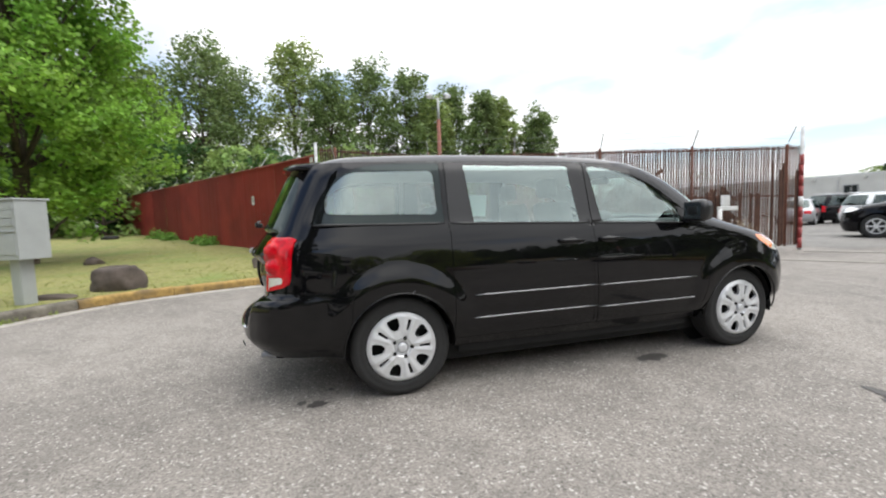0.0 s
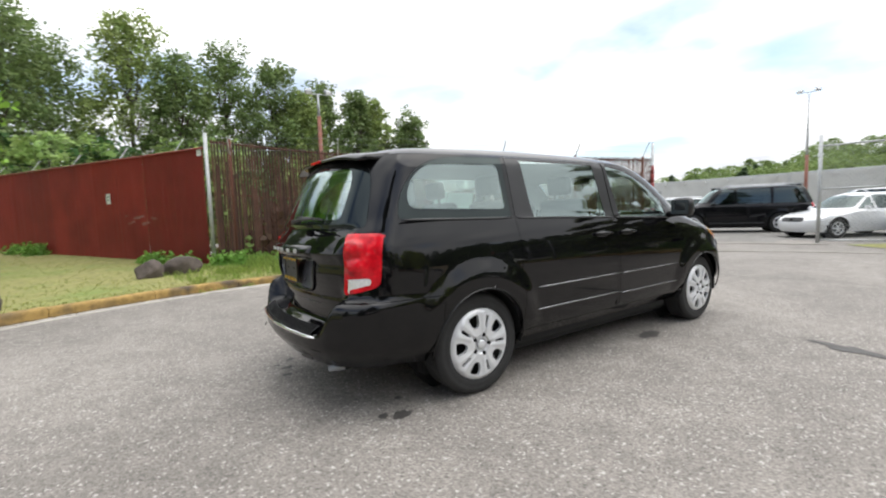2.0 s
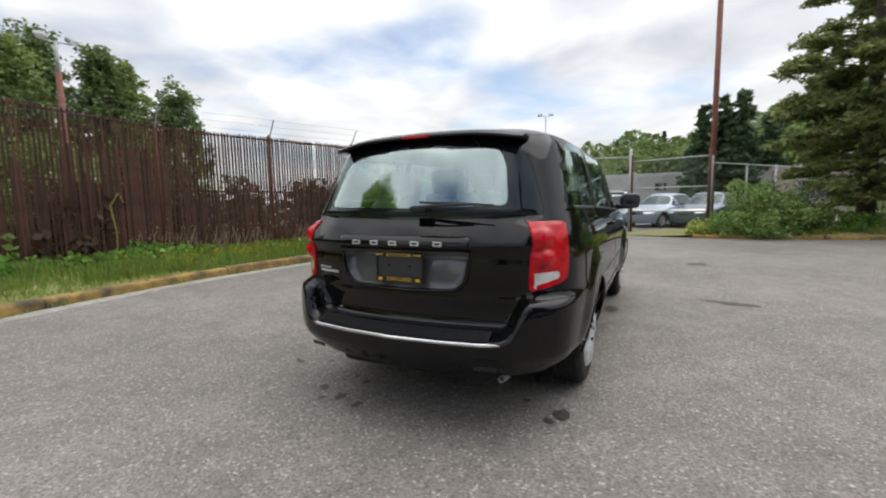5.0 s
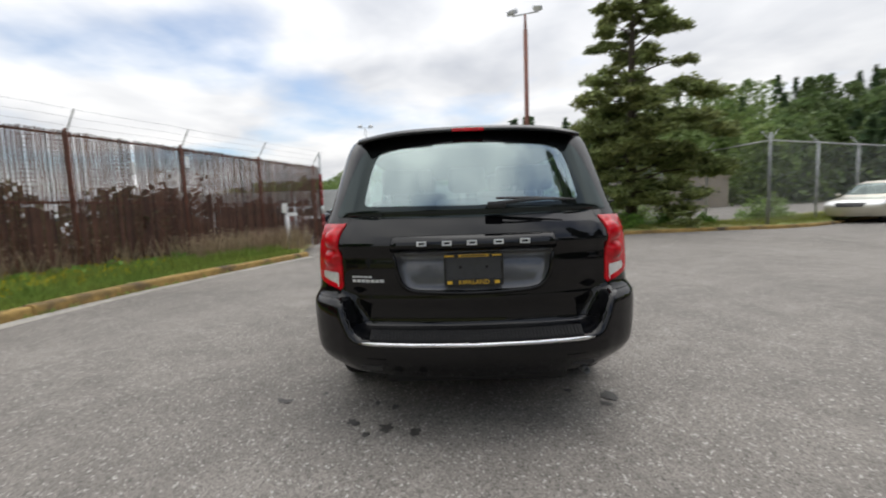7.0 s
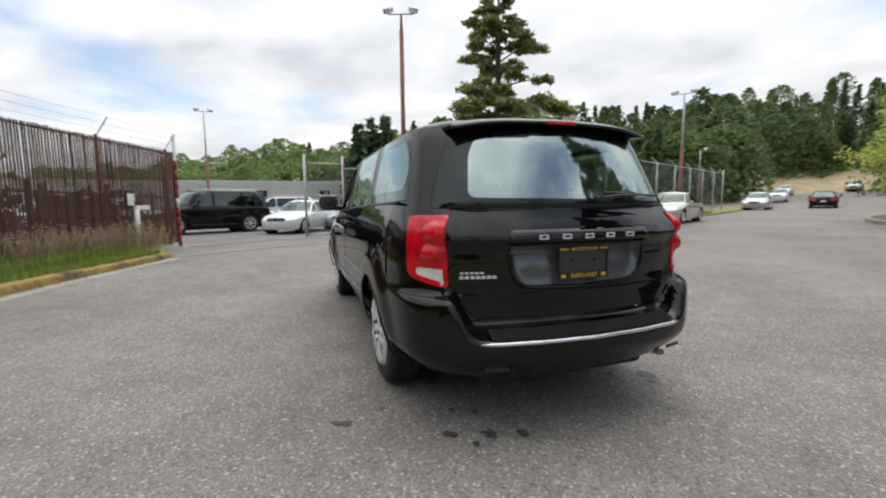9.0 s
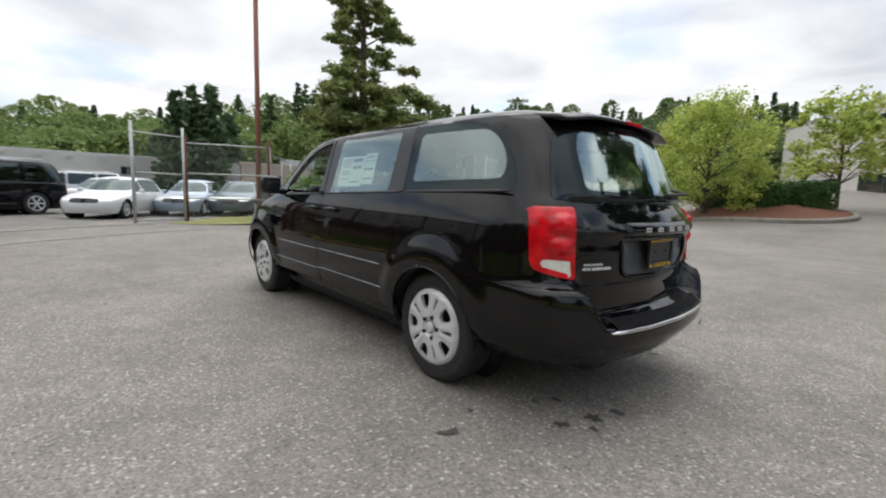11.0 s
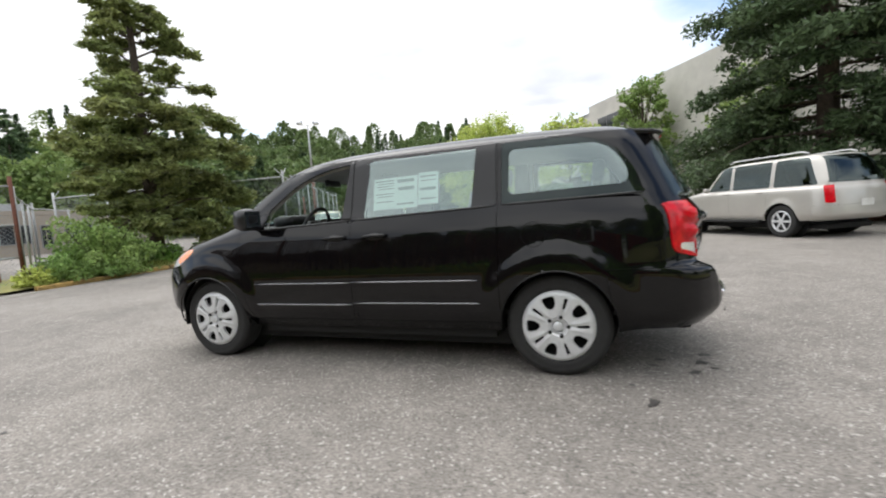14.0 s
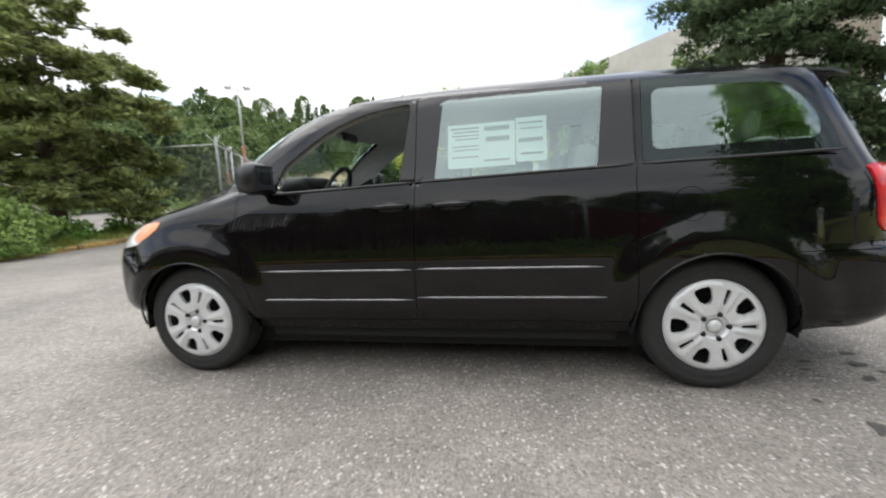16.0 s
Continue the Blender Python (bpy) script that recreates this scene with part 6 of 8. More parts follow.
def car(name, m, body, label, category, L=4.8, W=1.82, H=1.45, wb=2.75, r=0.33, style="sedan", over=0.95, glass_m=None, group="parked cars", fine=False, clear=0.2):
    """A parked car; its own frame has the rear axle at x = 0, the nose to +x, the middle at y = 0."""
    th = thing(name, m, label, category, group)
    rear0, nose = -(L - wb - over), wb + over
    sh = H * 0.60                               # shoulder
    xr_p = {"sedan": [(0.2, 0.10), (0.32, 0.03), (0.5, 0.0), (sh * 0.85, 0.04), (sh, 0.10), (sh + 0.05, 0.28), (sh + 0.09, 0.62), (sh + 0.16, 0.86), (H - 0.16, 1.38), (H - 0.06, 1.62)],
            "hatch": [(0.2, 0.10), (0.32, 0.03), (0.5, 0.0), (sh * 0.9, 0.06), (sh, 0.12), (sh + 0.12, 0.22), (H - 0.16, 0.50), (H - 0.06, 0.70)],
            "suv": [(0.2, 0.12), (0.32, 0.04), (0.55, 0.0), (sh * 0.9, 0.05), (sh, 0.08), (sh + 0.2, 0.13), (H - 0.2, 0.30), (H - 0.06, 0.42)]}[style]
    hood = {"sedan": 0.0, "hatch": 0.0, "suv": 0.06}[style]
    xf_p = [(0.2, -0.12), (0.32, -0.04), (0.5, 0.0), (sh * 0.72 + hood, -0.05), (sh * 0.84 + hood, -0.20), (sh * 0.93 + hood, -0.62), (sh * 1.0 + hood, -1.02), (sh * 1.05 + hood, -1.18), (H - 0.18, -1.72 if style != "suv" else -1.62), (H - 0.06, -2.05 if style != "suv" else -1.95)]
    hw = W / 2
    top_w = 0.70 if style != "suv" else 0.78
    yh = curve_of([(0.2, hw * 0.93), (0.35, hw * 0.97), (0.6, hw), (sh * 0.9, hw * 0.99), (sh, hw * 0.955), (sh + 0.05, hw * 0.93), (H - 0.2, hw * (top_w + 0.06)), (H - 0.06, hw * top_w)])
    xr_, xf_ = curve_of(xr_p), curve_of(xf_p)
    zs = np.r_[np.arange(0.2, sh - 0.06, 0.06), np.arange(sh - 0.06, sh + 0.2, 0.022 if fine else 0.035), np.arange(sh + 0.22, H - 0.06, 0.05), H - 0.06]
    P = half_grid([(z, yh(z), rear0 + xr_(z), nose + xf_(z)) for z in zs], [(0, 0), (0.02, 0.35), (0.07, 0.65), (0.16, 0.84), (0.32, 0.95), (0.6, 1.0)], [(0, 0), (0.03, 0.35), (0.10, 0.62), (0.22, 0.83), (0.42, 0.95), (0.75, 1.0)], *((22, 60, 22) if fine else (15, 38, 15)), 0.6, 0.75)
    top = P[-1]
    rows = []
    cx = (top[:, 0].min() + top[:, 0].max()) / 2
    for f in (0.06, 0.16, 0.32, 0.6, 1.0):
        rows.append(np.c_[top[:, 0] * (1 - f) + np.clip(top[:, 0], cx - 0.5, cx + 0.4) * f, top[:, 1] * (1 - f), np.full(len(top), H - 0.06 + 0.06 * (1 - (1 - f) ** 3))])
    P = np.vstack([P, np.array(rows)])
    P[..., 2] = np.where(P[..., 2] < 0.56, clear + (P[..., 2] - 0.2) * (0.56 - clear) / 0.36, P[..., 2])
    for ax in (0.0, wb):
        rr = np.hypot(P[..., 0] - ax, P[..., 2] - r)
        P[..., 1] += np.where(P[..., 1] > hw * 0.6, 0.02 * (1 - step(r + 0.08, r + 0.16, rr)), 0)
    s = Shell(P)
    side = lambda p: p[..., 1] > hw * 0.5
    circ = lambda ax, q: [(ax + q * math.cos(t), r + q * math.sin(t)) for t in np.linspace(0, 2 * math.pi, 40, endpoint=False)]
    s.cut("well", "side", circ(0.0, r + 0.055), side)
    s.cut("well", "side", circ(wb, r + 0.055), side)
    # window band
    zb, zt = sh + 0.045, H - 0.10
    xb, xt = rear0 + float(xr_(zb)), rear0 + float(xr_(zt))
    fb, ft = nose + float(xf_(zb + hood)), nose + float(xf_(zt))
    b_pil = wb * 0.50
    if style == "suv":
        c_pil = wb * 0.10
        panes = [[(b_pil + 0.05, zb), (b_pil + 0.05, zt), (ft - 0.28, zt - 0.01), (fb - 0.42, zb)], [(c_pil + 0.05, zb), (c_pil + 0.05, zt), (b_pil - 0.05, zt), (b_pil - 0.05, zb)], [(xb + 0.26, zb), (xt + 0.24, zt), (c_pil - 0.06, zt), (c_pil - 0.06, zb)]]
    else:
        panes = [[(b_pil + 0.04, zb), (b_pil + 0.04, zt), (ft - 0.26, zt - 0.01), (fb - 0.40, zb)], [(max(xb + 0.42, -0.05), zb), (xt + 0.30, zt), (b_pil - 0.04, zt), (b_pil - 0.04, zb)]]
    for q in panes:
        s.cut("side_window", "side", rounded(q, 0.04), side)
    s.cut("rear_window", "rear", rounded([(-0.3, zt + 0.02), (hw * 0.60, zt), (hw * 0.74, zb + 0.03), (-0.3, zb + 0.02)], [0, 0.05, 0.05, 0]), lambda p: p[..., 0] < rear0 + 1.9)
    s.cut("windscreen", "rear", rounded([(-0.3, zt + 0.02), (hw * 0.62, zt), (hw * 0.80, zb + 0.05 + hood), (-0.3, zb + 0.03 + hood)], [0, 0.05, 0.05, 0]), lambda p: p[..., 0] > wb * 0.55)
    lz = sh * 0.82
    s.cut("tail_light", "corner", rounded([(rear0 + hw + 0.02, lz + 0.09), (rear0 + hw - 0.02, lz - 0.10), (rear0 + hw * 0.55, lz - 0.10), (rear0 + hw * 0.62, lz + 0.08)], 0.03) if style != "suv" else rounded([(rear0 + hw + 0.10, sh + 0.02), (rear0 + hw + 0.06, sh * 0.68), (rear0 + hw * 0.80, sh * 0.68), (rear0 + hw * 0.84, sh + 0.02)], 0.02), lambda p: p[..., 0] < rear0 + 0.6)
    s.cut("headlight", "side", rounded([(nose - 0.56, lz + 0.02 + hood), (nose - 0.30, lz - 0.10 + hood), (nose + 0.1, lz - 0.14 + hood), (nose + 0.1, lz - 0.02 + hood), (nose - 0.3, lz + 0.06 + hood)], 0.03), lambda p: p[..., 0] > nose - 0.7)
    s.cut("grille", "rear", rounded([(-0.3, lz + hood - 0.02), (hw * 0.48, lz + hood - 0.03), (hw * 0.42, lz - 0.17), (-0.3, lz - 0.18)], 0.02), lambda p: p[..., 0] > nose - 0.4)
    dz0, dz1 = 0.30, H - 0.065

    def default(q):
        x, y, z = q
        if x < rear0 + 0.42 and z < sh * 0.62:
            return "rear_bumper"
        if x > nose - 0.50 and z < sh * 0.62:
            return "front_bumper"
        if y > hw * 0.55 and z > dz0:
            if b_pil < x < wb * 0.96 - max(0, z - sh) * 1.0 and x < nose - 1.45:
                return "front_door"
            if wb * 0.13 < x <= b_pil:
                return "rear_door"
        if z > H - 0.062:
            return "roof"
        if z > sh - 0.12 + hood and x > wb * 0.9:
            return "hood"
        return "body"

    flatP, faces, lab = s.faces(default)
    by = {}
    for f, l in zip(faces, lab):
        by.setdefault(l, []).append(f)
    g = glass_m or M_GLASS_DARK
    mats = {"body": body, "roof": body, "hood": body, "rear_bumper": body, "front_bumper": body, "rear_window": g, "windscreen": g, "grille": M_PLASTIC}
    for l, mm in mats.items():
        if l in by:
            part(l, panel_mesh(flatP, by[l], (1, -1), 0.004), mm, th, "", True)
    for l, mm in {"front_door": body, "rear_door": body, "tail_light": M_RED, "headlight": M_CLEAR}.items():
        for sg in (1, -1):
            if l in by:
                part(l, panel_mesh(flatP, by[l], (sg,), 0.004, lift=0.004 if "light" in l else 0), mm, th, "", True)
    for sg in (1, -1):
        fs = by.get("side_window", [])
        for q in panes:
            x0, x1 = min(p[0] for p in q), max(p[0] for p in q)
            sub = [f for f in fs if x0 - 0.01 <= flatP[list(f)][:, 0].mean() <= x1 + 0.01]
            if sub:
                part("side_window", panel_mesh(flatP, sub, (sg,), 0.003), g, th, "", True)
        for x in (b_pil + 0.12, wb * 0.16 + 0.1):
            part("door_handle", boxed((0.16, 0.03, 0.03), (x, sg * (float(yh(sh - 0.06)) + 0.012), sh - 0.06), bevel=0.008), body, th)
        part("door_mirror", boxed((0.12, 0.16, 0.12), (fb - 0.55, sg * (hw + 0.08), zb + 0.04), bevel=0.04), body, th, smooth=True)
        for ax in (0.0, wb):
            simple_wheel(th, ax, sg * (hw - 0.02), r, sg, M_SILVER)
            bm = bmesh.new()
            lathe(bm, [(r + 0.06, -0.03), (r + 0.065, -0.3), (0.05, -0.3)], 28)
            bmesh.ops.delete(bm, geom=[v for v in bm.verts if v.co.z < -r * 0.3 and v.co.y > -0.2], context="VERTS")
            for v in bm.verts:
                v.co = Vector((v.co.x + ax, sg * (hw - 0.015 + v.co.y), v.co.z + r))
            part("wheel_well", bm, M_DARK, th, smooth=True)
        if style == "suv":
            part("running_board", boxed((wb * 0.62, 0.13, 0.05), (wb * 0.5, sg * (hw - 0.03), r + 0.0), bevel=0.015), M_PLASTIC, th)
            part("roof_rail", tubed([(xt + 0.35, sg * hw * 0.66, H - 0.005), (xt + 0.5, sg * hw * 0.67, H + 0.05), (ft - 0.5, sg * hw * 0.67, H + 0.05), (ft - 0.35, sg * hw * 0.66, H - 0.005)], 0.018, 6), M_SILVER, th, smooth=True)
    part("underbody", boxed((L * 0.86, W * 0.6, 0.12), ((rear0 + nose) / 2, 0, 0.25), bevel=0.03), M_DARK, th)
    part("number_plate", boxed((0.01, 0.32, 0.15), (rear0 - 0.004 + 0.01, 0, sh * 0.66)), M_WHITE, th)
    part("seats", boxed((wb * 0.5, W * 0.62, 0.5), (wb * 0.42, 0, sh - 0.12), bevel=0.1), M_DASH, th)
    return th


P_BEIGE = paint("pale_gold_paint", (0.50, 0.48, 0.445), 0.4)
P_WHITE = paint("white_car_paint", (0.74, 0.75, 0.76), 0.0)
P_SILVER = paint("silver_car_paint", (0.45, 0.46, 0.47), 0.6)
P_BLACK = paint("black_car_paint", (0.006, 0.006, 0.007), 0.0)
P_BLUE = paint("pale_blue_car_paint", (0.36, 0.44, 0.55), 0.4)
P_SLATE = paint("slate_blue_car_paint", (0.13, 0.17, 0.22), 0.5)
P_CREAM = paint("cream_car_paint", (0.52, 0.49, 0.40), 0.3)


def at_wheels(rx, ry, fx, fy, hub_side, W):
    """The pose of a car from the plan places of its rear and front hubs on one side (+1: its left)."""
    h = math.degrees(math.atan2(fy - ry, fx - rx))
    a_ = radians(h)
    return pose(rx + math.sin(a_) * hub_side * (W / 2 - 0.02), ry - math.cos(a_) * hub_side * (W / 2 - 0.02), ground_z(rx, ry), 0, 0, h)


def standing(x, y, h):
    return pose(x, y, ground_z(x, y), 0, 0, h)


car("suv", at_wheels(-4.42, -8.60, -2.98, -11.26, 1, 1.99), P_BEIGE, "pale gold four-wheel-drive wagon with roof rails", "car", 5.08, 1.99, 1.93, 3.02, 0.385, "suv", 0.92, fine=True, clear=0.40)
car("suv", at_wheels(19.05, 3.35, 17.55, 6.02, 1, 2.0), P_BLACK, "large glossy black four-wheel-drive wagon in the yard", "car", 5.25, 2.0, 1.9, 3.07, 0.40, "suv", 0.95, fine=True)
car("sedan", standing(22.6, 1.6, -35), P_WHITE, "white saloon car parked with its tail to the gate", "car", 4.85, 1.85, 1.44, 2.8, 0.33)
car("suv", standing(27.5, 1.0, 92), P_SILVER, "silver people carrier with dark windows in the yard", "car", 5.0, 1.9, 1.75, 2.95, 0.36, "suv", 0.9)
car("hatchback", at_wheels(18.66, -0.33, 16.37, 1.0, 1, 1.8), P_WHITE, "white hatchback nosing towards the gate", "car", 4.4, 1.8, 1.46, 2.65, 0.32, "hatch", 0.85)
car("hatchback", standing(20.06, -2.15, 150), P_BLUE, "pale blue hatchback behind the chain-link fence", "car", 4.1, 1.76, 1.47, 2.5, 0.31, "hatch", 0.8)
car("sedan", standing(20.2, -4.2, 150), P_SLATE, "slate blue saloon behind the chain-link fence", "car", 4.7, 1.8, 1.45, 2.75, 0.32)
car("suv", standing(26.4, 11.2, -18), P_WHITE, "white crossover car at the far side of the yard", "car", 4.6, 1.85, 1.65, 2.7, 0.35, "suv", 0.88)
car("suv", standing(28.6, 14.4, -15), P_BLACK, "dark estate car at the far side of the yard", "car", 4.8, 1.85, 1.7, 2.8, 0.35, "suv", 0.88)
car("hatchback", standing(26.0, 14.4, 25), P_SILVER, "silver hatchback seen from behind in the yard", "car", 4.2, 1.78, 1.5, 2.6, 0.32, "hatch", 0.85)
for k, (x, y, h_, p_) in enumerate([(14.5, 12.0, 10, P_WHITE), (16.0, 15.0, 8, P_SILVER), (11.0, 14.0, 12, P_WHITE)]):
    car("sedan", standing(x, y, h_), p_, "pale saloon parked behind the slatted fence", "car", 4.7, 1.82, 1.45, 2.75, 0.33)
car("sedan", standing(13.6, -16.7, 117), P_CREAM, "cream saloon parked at the fence", "car", 4.75, 1.8, 1.42, 2.72, 0.32, fine=True)
car("sedan", standing(23.2, -36.0, 119), P_SILVER, "silver saloon parked by the roadside", "car", 4.7, 1.8, 1.45, 2.72, 0.32)
car("sedan", standing(40.5, -66.0, 118), P_WHITE, "white saloon parked far up the road", "car", 4.7, 1.8, 1.45, 2.72, 0.32)
car("sedan", standing(20.8, -40.0, -61), P_BLACK, "black saloon out on the road", "car", 4.7, 1.85, 1.45, 2.75, 0.33)
car("sedan", standing(36.5, -74.0, 115), P_SILVER, "silver car at the head of the road", "car", 4.7, 1.8, 1.45, 2.72, 0.32)
car("hatchback", standing(32.5, -52.5, 119), P_WHITE, "white hatchback up the road", "car", 4.3, 1.8, 1.5, 2.6, 0.32, "hatch")

# ---- trees ----
def leaves(p, size, r, flat=0.0, long=1.0):
    """Quads for leaves at places p; flat: how level they lie; long: length by width."""
    n = len(p)
    a_ = r.normal(size=(n, 3)); a_[:, 2] *= 1 - flat
    a_ /= np.linalg.norm(a_, axis=1, keepdims=True)
    t = r.normal(size=(n, 3)); t[:, 2] *= 1 - flat
    b_ = t - a_ * (t * a_).sum(1, keepdims=True)
    b_ /= np.linalg.norm(b_, axis=1, keepdims=True)
    s = (size * (0.55 + 0.8 * r.rand(n)))[:, None]
    V = np.stack([p - a_ * s * 0.5 * long, p + b_ * s * 0.36, p + a_ * s * 0.5 * long, p - b_ * s * 0.36], 1).reshape(-1, 3)
    return V


def quads(n):
    return np.arange(4 * n).reshape(n, 4).tolist()


def broadleaf(name, at, height, radius, m, label, seed, n=5000, leaf=0.2, bare=0.25, clumps=34, trunk=0.16, shape="round", group=""):
    """Trunk and limbs, and a crown of leaves gathered at the limbs' ends."""
    r = np.random.RandomState(seed)
    th = thing(name, pose(*at), label, "tree", group)
    bm = bmesh.new()
    lean = r.normal(0, 0.02, 2)
    spine = [Vector((lean[0] * height * t + 0.05 * math.sin(3 * t + seed), lean[1] * height * t, height * t * 0.93)) for t in np.linspace(0, 1, 9)]
    tube(bm, [spine[0] - Vector((0, 0, 0.2))] + spine, [trunk * 1.35] + [trunk * (1.12 - t) + 0.012 for t in np.linspace(0, 1, 9)], 9)
    cents, sizes = [], []
    for k in range(clumps):
        f = (k + r.rand()) / clumps
        zz = bare + (1 - bare) * f
        if shape == "round":
            w = radius * math.sqrt(max(0.05, 1 - ((f - 0.42) / 0.62) ** 2))
        elif shape == "poplar":
            w = radius * (0.35 + 0.65 * math.sin(math.pi * min(1, 0.12 + 0.88 * f) ** 0.8)) * (1.05 - 0.45 * f)
        else:
            w = radius * (1 - 0.7 * f)
        q = 2.4 * k + r.rand() * 1.2
        d = w * (0.45 + 0.55 * r.rand() ** 0.5)
        base = spine[min(8, int((zz * 0.75) * 8))]
        tip = Vector((math.cos(q) * d + lean[0] * height * zz, math.sin(q) * d + lean[1] * height * zz, height * zz * 0.97))
        midp = base * 0.5 + tip * 0.5 + Vector((0, 0, 0.06 * height * (0.3 - f)))
        tube(bm, [base, midp, tip], [trunk * 0.42 * (1 - 0.6 * f), trunk * 0.22, 0.01], 5, cap=False)
        cents.append(tip)
        sizes.append(radius * (0.30 + 0.22 * r.rand()) * (1.0 if shape == "round" else 0.85))
    part("trunk", bm, M_BARK, th, smooth=True)
    per = n // clumps
    pts = []
    for c, s_ in zip(cents, sizes):
        # each limb's end carries several twigs, each with its own cluster
        twig = r.normal(size=(7, 3)); twig /= np.linalg.norm(twig, axis=1, keepdims=True)
        twig *= s_ * (0.35 + 0.65 * r.rand(7, 1))
        k_ = r.randint(0, 7, per)
        d = r.normal(size=(per, 3)); d /= np.linalg.norm(d, axis=1, keepdims=True)
        p = twig[k_] + d * s_ * 0.46 * r.rand(per, 1) ** 0.5
        pts.append(np.array(c) + p * np.array([1, 1, 0.78 if shape != "poplar" else 1.05]))
    pts = np.vstack(pts)
    V = leaves(pts, leaf, r, 0.35)
    raw("crown", V, quads(len(pts)), m, th)
    return th


def conifer(name, at, height, radius, m, label, seed, whorls=24, n=9000, needle=0.28, bare=0.10, droop=0.25, ragged=0.35, trunk=0.2, group="", power=0.85, long=2.6, profile=None, hang=0.0, pad=0.20, ring=5, wild=0.0):
    """A straight trunk with whorls of boughs that carry flat pads of needles."""
    r = np.random.RandomState(seed)
    th = thing(name, pose(*at), label, "tree", group)
    bm = bmesh.new()
    tube(bm, [(0, 0, -0.2), (0.02, 0, height * 0.3), (-0.03, 0.02, height * 0.65), (0, 0, height)], [trunk * 1.2, trunk * 0.85, trunk * 0.5, 0.015], 9)
    pts = []
    boughs = []
    for k in range(whorls):
        f = (k + 0.6 * r.rand()) / whorls
        zz = height * (bare + (1 - bare) * f)
        full = (1 - f) ** power if profile is None else float(np.interp(f, profile[0], profile[1]))
        reach = radius * full * (1 - ragged * r.rand()) + 0.12
        for j in range(ring if f < 0.8 else max(2, ring - 1)):
            q = r.rand() * 6.283
            L_ = reach * (0.55 - 0.25 * (wild > 0) + (0.5 + 0.3 * (wild > 0)) * r.rand())
            rise = 0.25 * f - droop * (1 - f) + wild * r.normal()
            tip = Vector((math.cos(q) * L_, math.sin(q) * L_, zz + L_ * rise))
            base = Vector((0, 0, zz))
            midp = base * 0.5 + tip * 0.5 + Vector((0, 0, 0.10 * L_))
            tube(bm, [base, midp, tip], [trunk * 0.22 * (1 - f) + 0.012, trunk * 0.12 * (1 - f) + 0.008, 0.006], 4, cap=False)
            boughs.append((base, midp, tip, L_, q))
    part("trunk", bm, M_BARK, th, smooth=True)
    tot = sum(b[3] ** 1.4 for b in boughs)
    for base, midp, tip, L_, q in boughs:
        c = max(12, int(n * L_ ** 1.4 / tot))
        pads = max(5, int(4 + L_ * 7))
        t = np.clip(0.22 + 0.80 * r.rand(pads) ** 0.7, 0, 1.02)
        b_, mm, tt = np.array(base), np.array(midp), np.array(tip)
        side = np.array([-math.sin(q), math.cos(q), 0])
        cen = ((1 - t) ** 2)[:, None] * b_ + (2 * t * (1 - t))[:, None] * mm + (t**2)[:, None] * tt
        cen = cen + side * (r.normal(0, 0.20, pads) * L_ * (1.15 - 0.6 * t))[:, None]
        k_ = r.randint(0, pads, c)
        d = r.normal(size=(c, 3)); d /= np.linalg.norm(d, axis=1, keepdims=True)
        size = pad * (0.65 + 0.22 * L_)
        p = cen[k_] + d * r.rand(c, 1) ** 0.5 * size * np.array([1.2, 1.2, 0.72])
        p[:, 2] -= hang * np.abs(r.normal(0, 1, c)) * L_ * 0.2
        pts.append(p)
    pts = np.vstack(pts)
    V = leaves(pts, needle, r, 0.35, long)
    raw("crown", V, quads(len(pts)), m, th)
    return th


# the big pine by the driveway and its undergrowth
PINE = (14.4, -7.1, 0.2)


